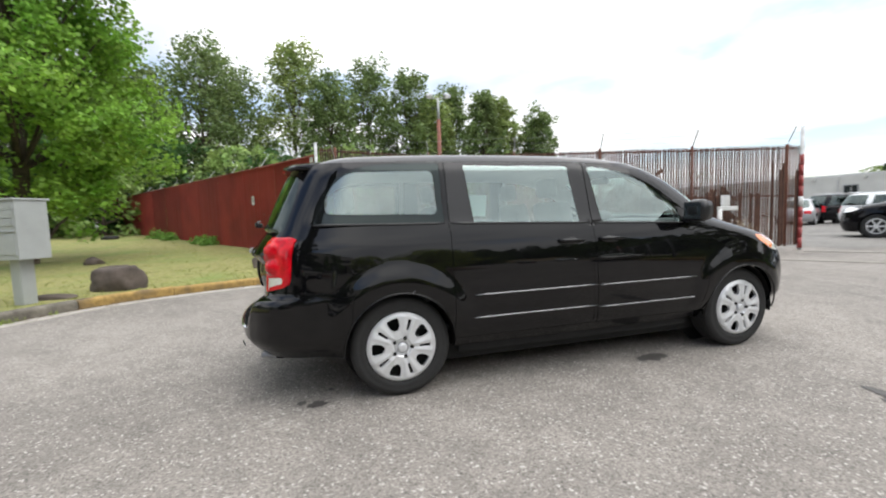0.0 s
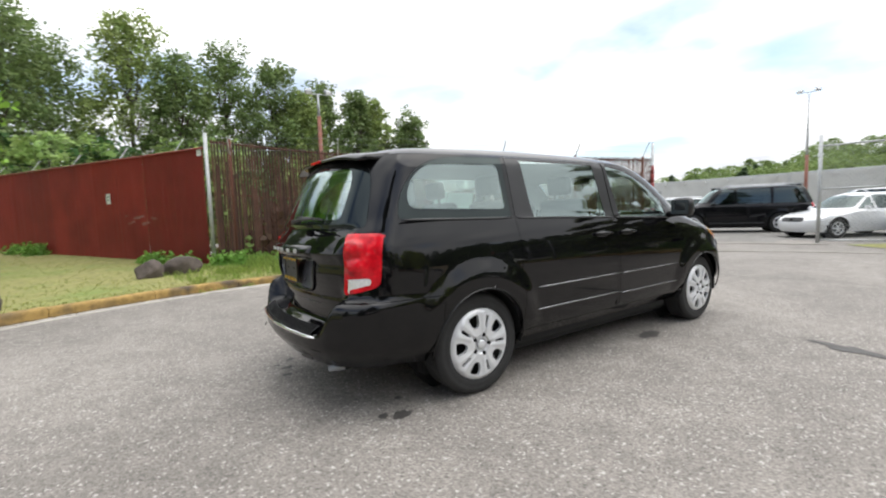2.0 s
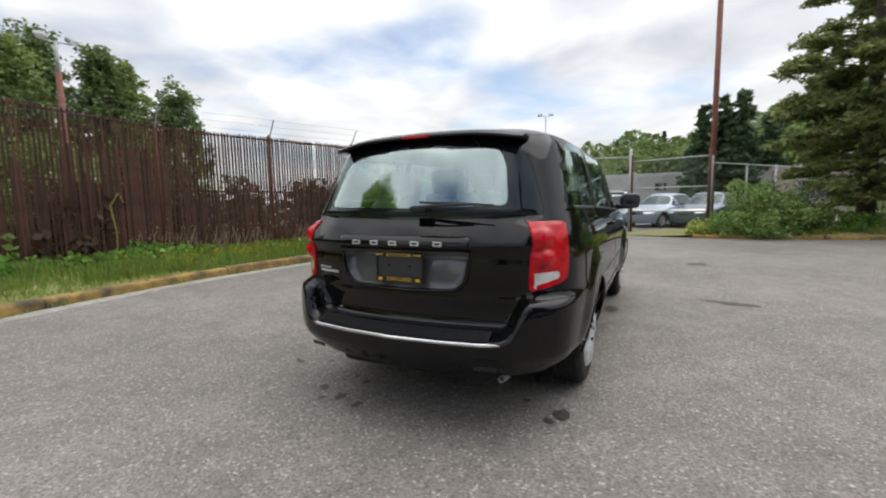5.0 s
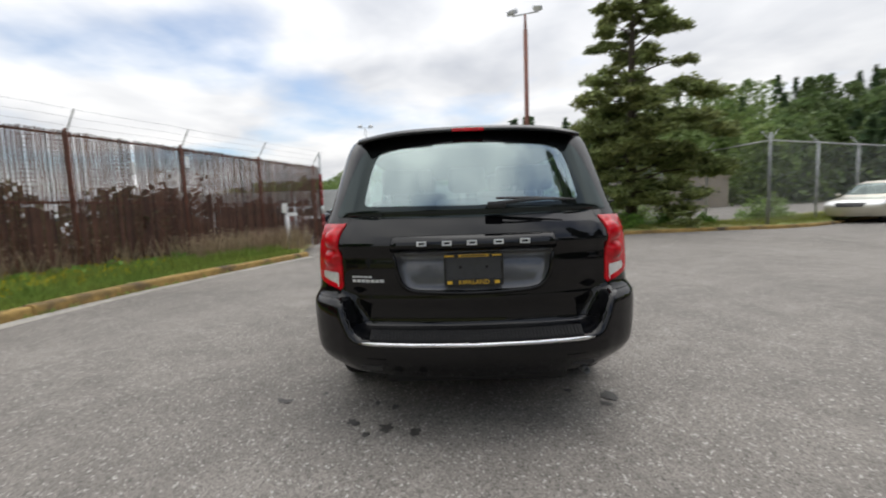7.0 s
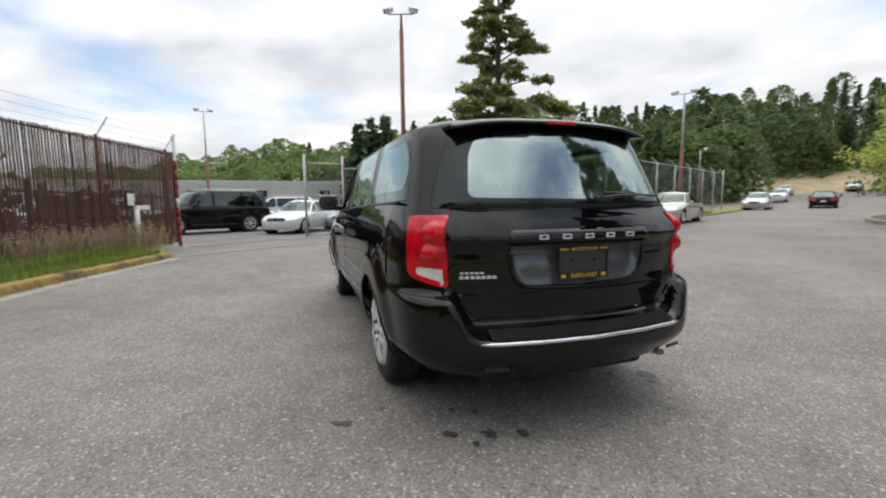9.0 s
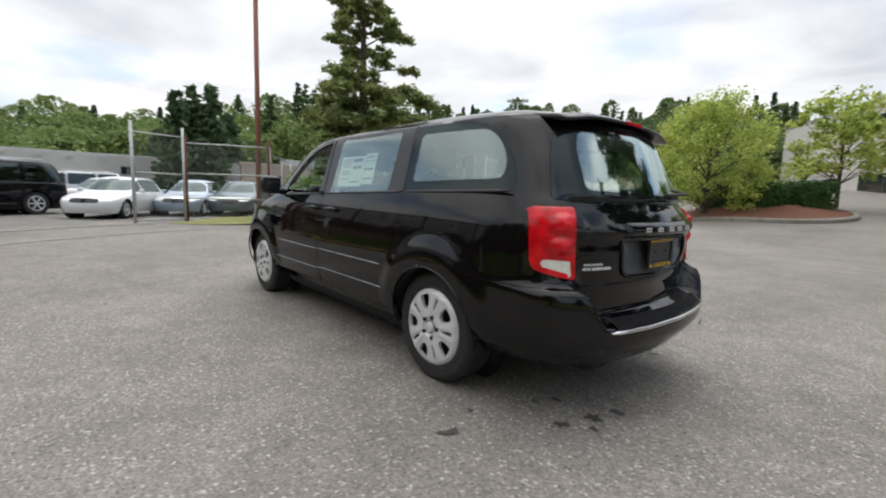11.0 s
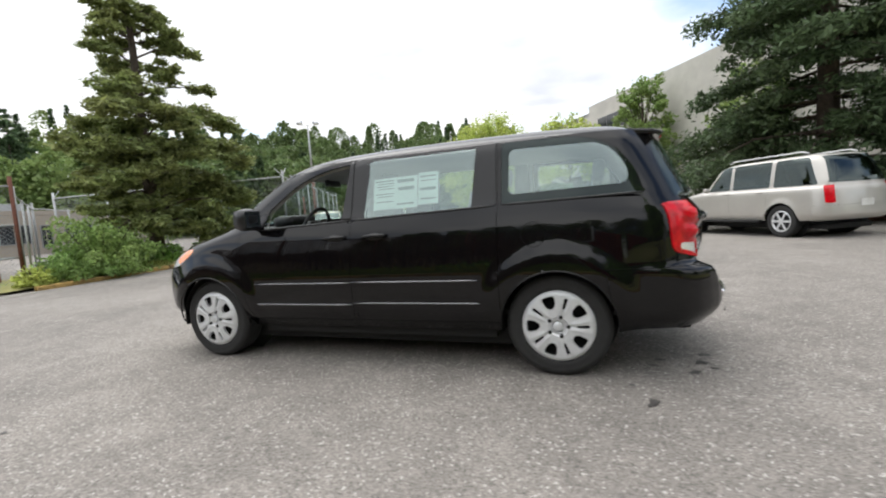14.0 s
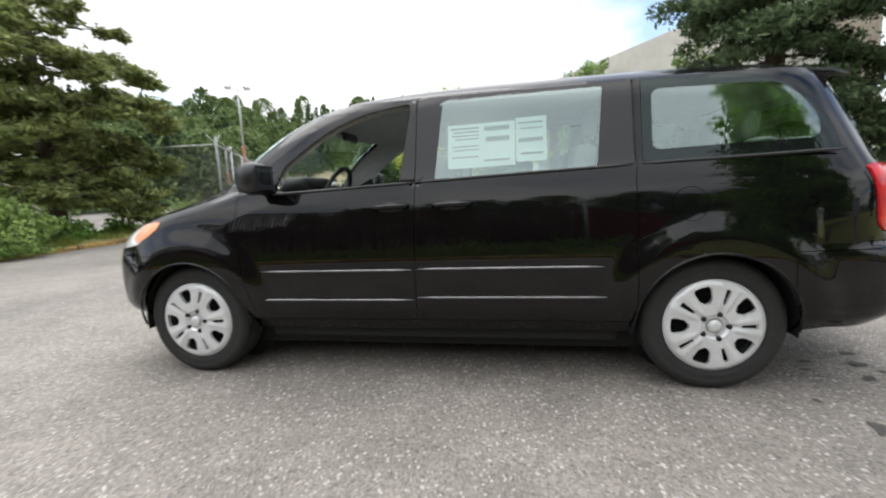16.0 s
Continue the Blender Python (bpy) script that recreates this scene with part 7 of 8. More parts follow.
def pine(at, label, seed):
    """An uneven pine: long drooping boughs that end in rounded, flat-bottomed clumps of needles, with gaps between."""
    r = np.random.RandomState(seed)
    th = thing("pine_tree", pose(*at), label, "tree")
    H = 10.6
    bm = bmesh.new()
    tube(bm, [(0, 0, -0.2), (0.04, 0.02, 3.2), (-0.05, 0.05, 6.8), (0.05, 0, 9.0), (0, 0, H)], [0.24, 0.19, 0.12, 0.06, 0.012], 10)
    pts = []
    z, q = 1.0, 0.7
    while z < H - 0.25:
        reach = float(np.interp(z, [1.0, 1.8, 3.5, 4.6, 5.4, 6.2, 6.9, 7.8, 8.7, 9.5, 10.3], [2.5, 3.0, 3.1, 2.9, 2.2, 2.35, 2.0, 1.45, 1.0, 0.62, 0.25]))
        q += 2.4 + r.normal(0, 0.35)
        length = reach * (0.42 + 0.68 * r.rand() ** 0.7)
        if 4.7 < z < 7.2 and r.rand() < 0.35:
            length *= 0.45                                  # broken, short boughs leave gaps
        f = z / H
        sag = -0.20 * (1 - f) + 0.08 * f + r.normal(0, 0.16)
        out = np.array([math.cos(q), math.sin(q), 0.0])
        side = np.array([-math.sin(q), math.cos(q), 0.0])
        base = np.array([0.0, 0.0, z + r.normal(0, 0.10)])
        def on(t):
            return base + out * length * t + np.array([0, 0, length * (sag * t + 0.16 * math.sin(math.pi * t * 0.9))])
        tube(bm, [tuple(on(t)) for t in (0, 0.35, 0.7, 1.0)], [0.028 + 0.03 * (1 - f), 0.022 + 0.02 * (1 - f), 0.014, 0.005], 5, cap=False)
        clumps = max(2, int(1.6 + length * 2.0))
        for c in range(clumps):
            t = 1.0 - 0.68 * (c / clumps) + r.normal(0, 0.03)
            off = side * r.normal(0, 0.17) * length * (1.25 - 0.7 * t)
            cen = on(min(t, 1.02)) + off + np.array([0, 0, r.normal(0.02, 0.16)])
            tube(bm, [tuple(on(max(0.1, t - 0.2))), tuple(cen)], [0.010, 0.005], 4, cap=False)
            size = (0.25 + 0.11 * min(length, 2.6)) * (0.75 + 0.6 * r.rand()) * (0.82 if z < 4.6 else 0.74)
            n = int(110 + 1000 * size * size)
            d = r.normal(size=(n, 3))
            d[:, 2] = np.abs(d[:, 2]) - 0.45
            d /= np.linalg.norm(d, axis=1, keepdims=True)
            # tufts: the needles gather at a handful of shoots on the clump
            shoots = r.normal(size=(11, 3)); shoots[:, 2] = np.abs(shoots[:, 2]) * 0.8 - 0.1
            shoots /= np.linalg.norm(shoots, axis=1, keepdims=True)
            s_ = shoots[r.randint(0, 11, n)] * (0.35 + 0.5 * r.rand(n, 1)) + d * 0.42 * r.rand(n, 1) ** 0.5
            pts.append(cen + s_ * size * np.array([1.2, 1.2, 0.78]))
        z += 0.12 if z < 4.4 else 0.20 if z < 7.4 else 0.16
    part("trunk", bm, M_BARK, th, smooth=True)
    pts = np.vstack(pts)
    raw("crown", leaves(pts, 0.10, r, 0.45, 2.3), quads(len(pts)), M_PINE, th)


pine(PINE, "tall uneven pine with drooping boughs and gaps", 24)
for k, (x, y, s_, n_, mm, lb) in enumerate([(12.95, -4.3, 1.75, 16000, M_BUSH, "rounded green broom bush beneath the pine"), (13.5, -5.3, 1.35, 4800, M_BUSH, "tall green shrub beneath the pine"), (13.1, -6.5, 0.75, 2600, M_WEED, "low ivy and bramble under the pine"), (13.3, -8.0, 0.7, 2600, M_WEED, "low ivy and bramble under the pine"), (13.3, -9.4, 0.6, 2000, M_WEED, "low ivy and bramble under the pine"), (15.2, -12.9, 1.5, 2600, M_BUSH, "round green bush behind the wire fence"), (12.75, -2.6, 0.55, 1100, M_YTREE, "yellow-green weeds at the pole's foot"), (17.5, -8.5, 1.6, 2200, M_BUSH, "wide shrub behind the pine")]):
    weed((x, y, 0.12), s_, int(n_ * 1.4), mm, "bush", lb, 40 + k, 0.085, 1.0, "bush")
# maple on the lawn
broadleaf("maple_tree", (-8.6, 11.6, 0.25), 11.5, 2.85, M_MAPLE, "broad fresh green maple standing on the lawn", 5, 74000, 0.155, 0.16, 100, 0.20)
# line of poplars and cottonwoods behind the red fence
for k, (az, el, w, mm) in enumerate([(112, 17, 3.6, M_POPLAR), (107, 16, 3.4, M_POPLAR), (102.1, 19.5, 3.2, M_POPLAR), (98.2, 17.6, 3.0, M_POPLAR), (92.3, 20.6, 3.0, M_POPLAR2), (87.6, 17.0, 2.6, M_POPLAR), (83.4, 18.9, 2.6, M_POPLAR), (78.0, 17.8, 2.9, M_POPLAR), (74.6, 14.5, 2.3, M_POPLAR2), (72.4, 15.7, 2.1, M_POPLAR), (68.4, 15.1, 1.7, M_POPLAR), (66.0, 14.1, 1.9, M_POPLAR2), (61.8, 12.3, 2.2, M_POPLAR), (118, 15, 4, M_POPLAR), (124, 14, 4, M_POPLAR), (131, 15, 4, M_POPLAR)]):
    d = 43.0 + 3 * math.sin(k * 2.3)
    a_ = radians(az)
    h_ = 1.2 + d * math.tan(radians(el))
    broadleaf("poplar_tree", (-0.5 + d * math.cos(a_), -3.9 + d * math.sin(a_), 0), h_, w * 1.42, mm, "tall open poplar with patchy grey-green leaves", 60 + k, 14500, 0.27, 0.06, 64, 0.17, "poplar", "row of poplars")
# undergrowth behind the red fence
for k in range(13):
    a_ = radians(74 + 4.2 * k)
    d = 36 + 2 * math.sin(k * 1.9)
    broadleaf("thicket", (-0.5 + d * math.cos(a_), -3.9 + d * math.sin(a_), 0), 5.0 + 1.5 * math.sin(k * 2.7) + (2.0 if k > 5 else 0), 3.2, M_HEDGE if k % 3 else M_BUSH, "dense green thicket behind the fence", 90 + k, 3600, 0.34, 0.05, 30, 0.12, "round", "thicket behind the fence")
# bushes that show between the slats
for k, (u_, back, s_, mm) in enumerate([(0.7, 0.9, 1.25, M_BUSH), (1.6, 0.9, 1.35, M_BROWNLEAF), (2.5, 1.0, 1.5, M_BROWNLEAF), (3.4, 1.1, 1.45, M_DULLLEAF), (4.1, 1.6, 1.0, M_BROWNLEAF), (5.0, 2.2, 0.8, M_DULLLEAF), (5.9, 3.0, 1.4, M_DULLLEAF), (7.2, 1.2, 1.35, M_DULLLEAF), (8.3, 1.3, 1.15, M_BROWNLEAF), (9.9, 3.2, 1.7, M_BROWNLEAF), (11.6, 1.5, 1.25, M_BROWNLEAF)]):
    d_ = (FB - FA).normalized()
    p_ = FA + d_ * u_ + Vector((-d_.y, d_.x)) * back
    weed((p_.x, p_.y, 0.0), s_, 4500, mm, "bush", "brown-leaved bush behind the slatted fence" if mm is M_BROWNLEAF else "dull green bush behind the slatted fence", 130 + k, 0.175, 1.75, "bush")
# trees by the south building
conifer("spruce_tree", (-7.4, -13.7, ground_z(-7.4, -13.7)), 21.0, 5.6, M_SPRUCE, "huge dark spruce with drooping boughs", 31, 44, 115000, 0.108, 0.05, 0.30, 0.35, 0.3, power=0.7, long=2.2, hang=0.22, pad=0.26)
conifer("spruce_tree", (-13.2, -12.0, ground_z(-13.2, -12.0)), 14.0, 4.6, M_SPRUCE, "huge dark spruce with drooping boughs", 32, 26, 22000, 0.2, 0.05, 0.30, 0.35, 0.3, power=0.7, long=2.0, hang=0.22, pad=0.26)
broadleaf("ornamental_tree", (5.4, -20.5, ground_z(5.4, -20.5)), 5.6, 2.3, M_YTREE, "spreading yellow-green ornamental tree", 41, 24000, 0.12, 0.18, 46, 0.1, "round")
broadleaf("ornamental_tree", (1.3, -25.5, ground_z(1.3, -25.5)), 5.6, 1.9, M_YTREE, "slim yellow-green ornamental tree on the island", 42, 4000, 0.22, 0.34, 26, 0.08, "round")
broadleaf("street_tree", (-3.4, -28.0, ground_z(-3.4, -28.0)), 7.6, 1.75, M_STREET, "leafy green tree before the concrete building", 43, 9000, 0.2, 0.14, 44, 0.12, "round")
broadleaf("street_tree", (-9.0, -24.0, ground_z(-9.0, -24.0)), 7.0, 2.2, M_STREET, "leafy green tree before the concrete building", 44, 4000, 0.28, 0.15, 30, 0.12, "round")
# trees that stand west of the lot and show in the panes
for k, (x, y, h_, rr) in enumerate([(-21, 5.5, 11, 3.0), (-24, -7.5, 9, 2.8), (-19, -16, 12, 3.2), (-16, -26, 13, 3.6)]):
    conifer("fir_tree", (x, y, 0), h_, rr, M_SPRUCE, "dark fir tree at the edge of the lot", 70 + k, 20, 5000, 0.44, 0.08, 0.22, 0.4, 0.2, "firs", 0.8, 1.8)


def forest():
    """The wooded hillside: many crowns as one mesh of leaf clumps, and dark conifer spires as another."""
    r = np.random.RandomState(77)
    leafy, deep, dark = [], [], []
    for az in np.arange(-80, 27, 0.95):
        for row, d0 in enumerate((68, 84, 104)):
            d = d0 + r.normal(0, 4) + (35 if az > 2 else 0) + (34 if -67 < az < -54 else 0)
            a_ = radians(az + r.normal(0, 0.5))
            el = np.interp(az, [-78, -64, -60, -54, -48, -42, -36, -28, -16, -8, -3, 2, 8, 13, 18, 24, 28], [10.4, 11.6, 11.0, 11.9, 10.8, 10.8, 11.6, 11.9, 10.0, 8.0, 7.4, 7.6, 6.2, 4.9, 4.1, 3.6, 3.2])
            el = el * (0.68 + 0.16 * row) + r.normal(0, 0.42)
            x, y = -1 + d * math.cos(a_), 1 + d * math.sin(a_)
            top = 1.2 + d * math.tan(radians(el))
            conif = r.rand() < (0.03 if az > -10 else 0.09 if az > -40 else 0.2 if az > -55 else 0.36) + 0.06 * row
            if conif:
                h = min(top * 1.06, 26)
                f = r.rand(520) ** 0.6
                w = 3.5 * (1 - f) ** 0.9 + 0.1
                q = r.rand(520) * 6.283
                dark.append(np.stack([x + np.cos(q) * w * r.rand(520) ** 0.5, y + np.sin(q) * w * r.rand(520) ** 0.5, h * f], 1))
            else:
                # a full crown, domed or pointed, with uneven flanks
                c = 1900 if az < -38 else 1150
                wide = 3.4 + 2.0 * r.rand() + (1.6 if az > 0 else 0)
                f = 0.12 + 0.88 * r.rand(c) ** 0.6
                q = r.rand(c) * 6.283
                w = wide * (np.sqrt(np.clip(1.0 - f ** (2.2 + 2.0 * r.rand()), 0, 1)) if r.rand() < 0.7 else (1.02 - f) ** 0.6)
                w *= 1 + 0.18 * np.sin(3 * q + 7 * f + 6 * r.rand()) + 0.12 * np.sin(19 * f + 2 * q)
                w *= 0.25 + 0.75 * r.rand(c) ** 0.5
                p = np.c_[x + np.cos(q) * w, y + np.sin(q) * w, top * f + r.normal(0, 0.12, c)]
                (deep if az < -38 else leafy).append(p)
                if row < 2:
                    p2 = np.c_[x + r.normal(0, 2.6, 300), y + r.normal(0, 2.6, 300), r.rand(300) * top * 0.5]
                    (deep if az < -38 else leafy).append(p2)
    # low tree line behind the walk, west of lot: unseen, added to darken reflections
    for az in np.arange(128, 262, 1.7):
        d = 58 + r.normal(0, 3)
        a_ = radians(az + r.normal(0, 0.5))
        x, y = -1 + d * math.cos(a_), 1 + d * math.sin(a_)
        top = 1.2 + d * math.tan(radians(5.6 + 1.6 * math.sin(az * 0.11) + r.normal(0, 0.9)))
        c = 420
        f = r.rand(c) ** 0.62
        q = r.rand(c) * 6.283
        w = 3.2 * np.sqrt(np.clip(1 - f ** 2.2, 0, 1)) * r.rand(c) ** 0.35
        leafy.append(np.c_[x + np.cos(q) * w, y + np.sin(q) * w, top * f])
    leafy, deep = np.vstack(leafy), np.vstack(deep)
    deep[:, 2] = np.maximum(deep[:, 2], 0.2)
    dark = np.vstack(dark)
    leafy[:, 2] = np.maximum(leafy[:, 2], 0.2)
    tagged(raw("far_woods", leaves(leafy, 0.52, r, 0.3), quads(len(leafy)), M_HILL), "green wooded hillside beyond the lots", "woods", kind="stuff")
    tagged(raw("far_woods", leaves(deep, 0.60, r, 0.3), quads(len(deep)), M_WOODS), "deep green woods at the head of the road", "woods", kind="stuff")
    tagged(raw("far_conifers", leaves(dark, 0.6, r, 0.5, 1.4), quads(len(dark)), M_CONIFER), "dark conifer spires rising from the woods", "woods", kind="stuff")


forest()
# the dark clump of firs past the pole
for k, (az, d, h_) in enumerate([(-9.2, 44, 9.2), (-10.8, 46, 10.0), (-12.6, 45, 10.2), (-14.5, 50, 8.5), (-7.6, 52, 6.5), (-22.4, 78, 18.8), (-23.3, 81, 19.2), (-24.4, 77, 17.8), (-25.4, 80, 16.4), (-19.2, 80, 16.6)]):
    a_ = radians(az)
    conifer("fir_tree", (-2 + d * math.cos(a_), 2 + d * math.sin(a_), 0), h_, 2.4 if h_ < 14 else 3.4, M_CONIFER, "dark fir standing behind the car yard", 150 + k, 26, 6000, 0.42, 0.08, 0.25, 0.35, 0.18, "firs behind the yard", 0.75, 1.6, pad=0.42)

# ---- buildings, poles, street furniture ----
def opening(th, m_, x, z, w, h, name="window", panes=1, depth=0.10, y=0.0):
    """A framed, recessed window in a wall that runs along x and faces -y."""
    win = part(name, bmesh.new(), M_WINDOW, th)
    fr = bmesh.new()
    for s in (-1, 1):
        box(fr, (0.06, 0.10, h), (x + s * (w / 2 - 0.03), y - 0.03, z), None)
        box(fr, (w, 0.10, 0.06), (x, y - 0.031, z + s * (h / 2 - 0.03)), None)
    part("frame", fr, M_STEEL, win)
    for k in range(panes):
        pw = w / panes
        part("pane", boxed((pw - 0.07, 0.02, h - 0.1), (x - w / 2 + pw * (k + 0.5), y - 0.008, z)), M_WINDOW, win)


def warehouse():
    th = thing("warehouse", pose(45.0, 45.0, 0, 0, 0, -90), "long low white warehouse with a row of small dark windows", "building")
    Lw, H = 62.0, 3.55
    part("wall", boxed((Lw, 0.3, H), (Lw / 2, 0.15, H / 2)), M_WAREHOUSE, th)
    part("roof", boxed((Lw, 14, 0.25), (Lw / 2, 7.2, H + 0.02), bevel=0.03), M_GALV, th)
    for k in range(31):
        part("vent_bracket", boxed((0.28, 0.20, 0.26), (1.0 + 2.0 * k, -0.05, H - 0.18)), M_WAREHOUSE, th)
    for k in range(7):
        opening(th, None, 22.0 + 6.2 * k, 2.35, 1.1, 0.75, panes=2)
    for k in range(4):
        part("downpipe", tubed([(8 + 13 * k, -0.06, 0), (8 + 13 * k, -0.06, H - 0.1)], 0.05, 6), M_GALV, th)


warehouse()


def office():
    th = thing("office_building", pose(41.0, -10.0, 0.0, 0, 0, -80), "low beige office building with dark windows", "building")
    Lw, H = 20.0, 3.35
    part("wall", boxed((Lw, 0.3, H), (Lw / 2, 0.15, H / 2)), M_BEIGE, th)
    part("side_wall", boxed((0.3, 12, H), (Lw - 0.15, 6.3, H / 2)), M_BEIGE, th)
    part("parapet", boxed((Lw + 0.3, 0.5, 0.35), (Lw / 2, 0.2, H + 0.1), bevel=0.03), M_BEIGE, th)
    for k, (x, w, z, h) in enumerate([(3.0, 2.2, 1.75, 1.5), (6.6, 2.2, 1.75, 1.5), (8.9, 0.9, 1.5, 1.9), (11.6, 2.4, 1.75, 1.5), (15.6, 2.4, 1.75, 1.5)]):
        opening(th, None, x, z, w, h, panes=2)
    part("roof_unit", boxed((3, 2, 1.0), (9, 5, H + 0.6), bevel=0.05), M_GALV, th)


office()


def concrete_block():
    """The two-storey tilt-up building south of the lot; its long face looks to the north-east."""
    a = math.degrees(math.atan2(-53.7 + 31.3, 8.3 + 5.1))
    th = thing("concrete_building", pose(-5.1, -31.3, 1.1, 0, 0, a), "pale two-storey concrete building with deep dark window bays", "building")
    H = 8.4
    Lw = 30.0
    # the face looks along +y of this frame
    part("far_wall", boxed((Lw - 9, 0.4, H), (9 + (Lw - 9) / 2, -0.6, H / 2)), M_BUILD, th)
    part("upper_wall", boxed((9, 0.5, 3.6), (4.5, 0.4, H - 1.6), bevel=0.03), M_BUILD, th)
    part("pier", boxed((1.3, 1.4, H), (0.65, 0.0, H / 2), bevel=0.03), M_BUILD, th)
    part("pier", boxed((0.9, 1.2, 5.0), (8.6, 0.0, 2.5), bevel=0.03), M_BUILD, th)
    part("back_wall", boxed((30, 0.3, H), (1.0, -3.4, H / 2)), M_BEIGE, th)
    part("roof", boxed((Lw, 14, 0.3), (Lw / 2, -7.4, H - 0.1)), M_GALV, th)
    part("near_wall", boxed((14, 0.5, H), (-7.2, 0.9, H / 2), bevel=0.03), M_BUILD, th)
    part("near_side_wall", boxed((0.4, 3.4, H - 0.02), (-0.2, -0.9, H / 2)), M_BUILD, th)

    def bay(x, z, w, h, y, panes):
        win = part("window", bmesh.new(), M_WINDOW, th)
        for k in range(panes):
            part("pane", boxed((w / panes - 0.06, 0.03, h), (x - w / 2 + w / panes * (k + 0.5), y, z)), M_WINDOW, win)
        part("sill", boxed((w + 0.1, 0.14, 0.08), (x, y + 0.02, z - h / 2 - 0.04)), M_BUILD, win)
    bay(4.9, 6.6, 5.4, 1.25, 0.66, 4)
    bay(14.0, 6.5, 4.0, 1.2, -0.39, 3)
    bay(13.0, 1.6, 4.6, 2.2, -0.39, 3)
    bay(19.5, 1.6, 2.6, 2.0, -0.39, 2)
    bay(24.5, 1.6, 2.6, 2.0, -0.39, 2)
    for z in (2.9, 4.6, 6.2):
        part("reveal_joint", boxed((Lw - 9, 0.03, 0.05), (9 + (Lw - 9) / 2, -0.385, z)), M_STEEL, th)
    part("low_wall", boxed((9.0, 0.25, 1.0), (14, 3.2, 0.5), bevel=0.02), M_BUILD, th)
    # outside steps with white nosings
    st = thing("concrete_steps", pose(-5.1, -31.3, 1.1, 0, 0, a), "flight of concrete steps with white edges", "steps")
    for k in range(6):
        part("step", boxed((2.2, 0.34, 0.17), (3.2, 2.6 - 0.33 * k, 0.085 + 0.17 * k), bevel=0.01), M_CONC, st)


concrete_block()


def lamp_pole(x, y, z, height, heads, split, label, r=0.09, turn=0.0):
    th = thing("lamp_post", pose(x, y, z, 0, 0, turn), label, "lamp post", "lamp posts")
    part("lower_pole", tubed([(0, 0, -0.1), (0, 0, height * split)], [r * 1.1, r], 12), M_POLE, th, smooth=True)
    part("upper_pole", tubed([(0, 0, height * split - 0.02), (0, 0, height)], [r * 0.72, r * 0.5], 12), M_GALV if split < 0.9 else M_POLE, th, smooth=True)
    part("crossarm", tubed([(0, -0.55 * (heads > 1), height), (0, 0.55, height)], 0.03, 6), M_GALV, th)
    for s in ((-1, 1) if heads > 1 else (1,)):
        hd = part("floodlight", boxed((0.40, 0.34, 0.20), (0.10, s * 0.52, height + 0.12), Euler((0, 0.55, s * 0.3)).to_matrix(), 0.05), M_STEEL, th, smooth=True)
        part("lens", boxed((0.02, 0.28, 0.16), (0.29, s * 0.52, height + 0.005), Euler((0, 0.55, s * 0.3)).to_matrix()), M_CLEAR, hd)


lamp_pole(15.6, -3.17, 0.05, 9.05, 2, 0.93, "tall rust-red lamp post with two floodlights", 0.088, 160)
lamp_pole(39.7, 8.36, 0.0, 9.25, 2, 0.5, "tall grey lamp post with two floodlights in the yard", 0.11, 190)
lamp_pole(18.05, -21.5, ground_z(18.05, -21.5), 7.45, 2, 0.55, "rust-red lamp post leaning over the roadside fence", 0.10, 130)
lamp_pole(36.0, -44.0, ground_z(36, -44), 6.6, 1, 0.6, "distant rust-red lamp post", 0.11, 130)
lamp_pole(6.6, 20.8, 0, 8.0, 2, 0.85, "rusty lamp post with two floodlights behind the fence", 0.11, 260)


def mailbox():
    th = thing("mailbox_unit", pose(-4.84, 4.16, 0.0, 0, 0, -28), "grey metal cluster mailbox on a pedestal", "mailbox")
    part("pedestal", boxed((0.19, 0.20, 0.86), (0, 0, 0.40), bevel=0.015), M_MAILBOX, th)
    part("base_plate", boxed((0.36, 0.36, 0.03), (0, 0, 0.018), bevel=0.006), M_MAILBOX, th)
    part("cabinet", boxed((0.78, 0.44, 0.88), (-0.10, 0.0, 1.255), bevel=0.015), M_MAILBOX, th)
    part("roof_cap", boxed((0.82, 0.50, 0.03), (-0.10, 0.0, 1.705), bevel=0.01), M_MAILBOX, th)
    for c in range(2):
        for k in range(6):
            x, z = -0.28 + 0.37 * c, 1.60 - 0.115 * k
            if c == 1 and k > 2:
                continue
            d = part("compartment_door", boxed((0.345, 0.012, 0.10), (x, -0.226, z), bevel=0.004), M_MAILBOX, th)
            part("lock", boxed((0.018, 0.008, 0.018), (x + 0.13, -0.234, z), bevel=0.003), M_STEEL, d)
            part("number_bar", boxed((0.05, 0.002, 0.014), (x - 0.12, -0.233, z + 0.02)), M_INK, d)
    part("outgoing_slot", boxed((0.33, 0.02, 0.018), (0.09, -0.23, 1.235), bevel=0.004), M_STEEL, th)
    part("parcel_door", boxed((0.345, 0.012, 0.30), (0.09, -0.226, 1.045), bevel=0.004), M_MAILBOX, th)
    part("parcel_door", boxed((0.345, 0.012, 0.12), (-0.28, -0.226, 0.92), bevel=0.004), M_MAILBOX, th)


mailbox()
# an old tyre lying on the lawn
bm = bmesh.new()
lathe(bm, [(0.22, 0.02), (0.36, 0.0), (0.40, 0.06), (0.40, 0.16), (0.36, 0.22), (0.22, 0.20), (0.20, 0.11), (0.22, 0.02)], 32, "z")
old = tagged(link_mesh("old_tyre", bm, M_RUBBER), "old black tyre lying on the lawn", "tyre")
old.location = (-11.1, 23.1, 0.50)

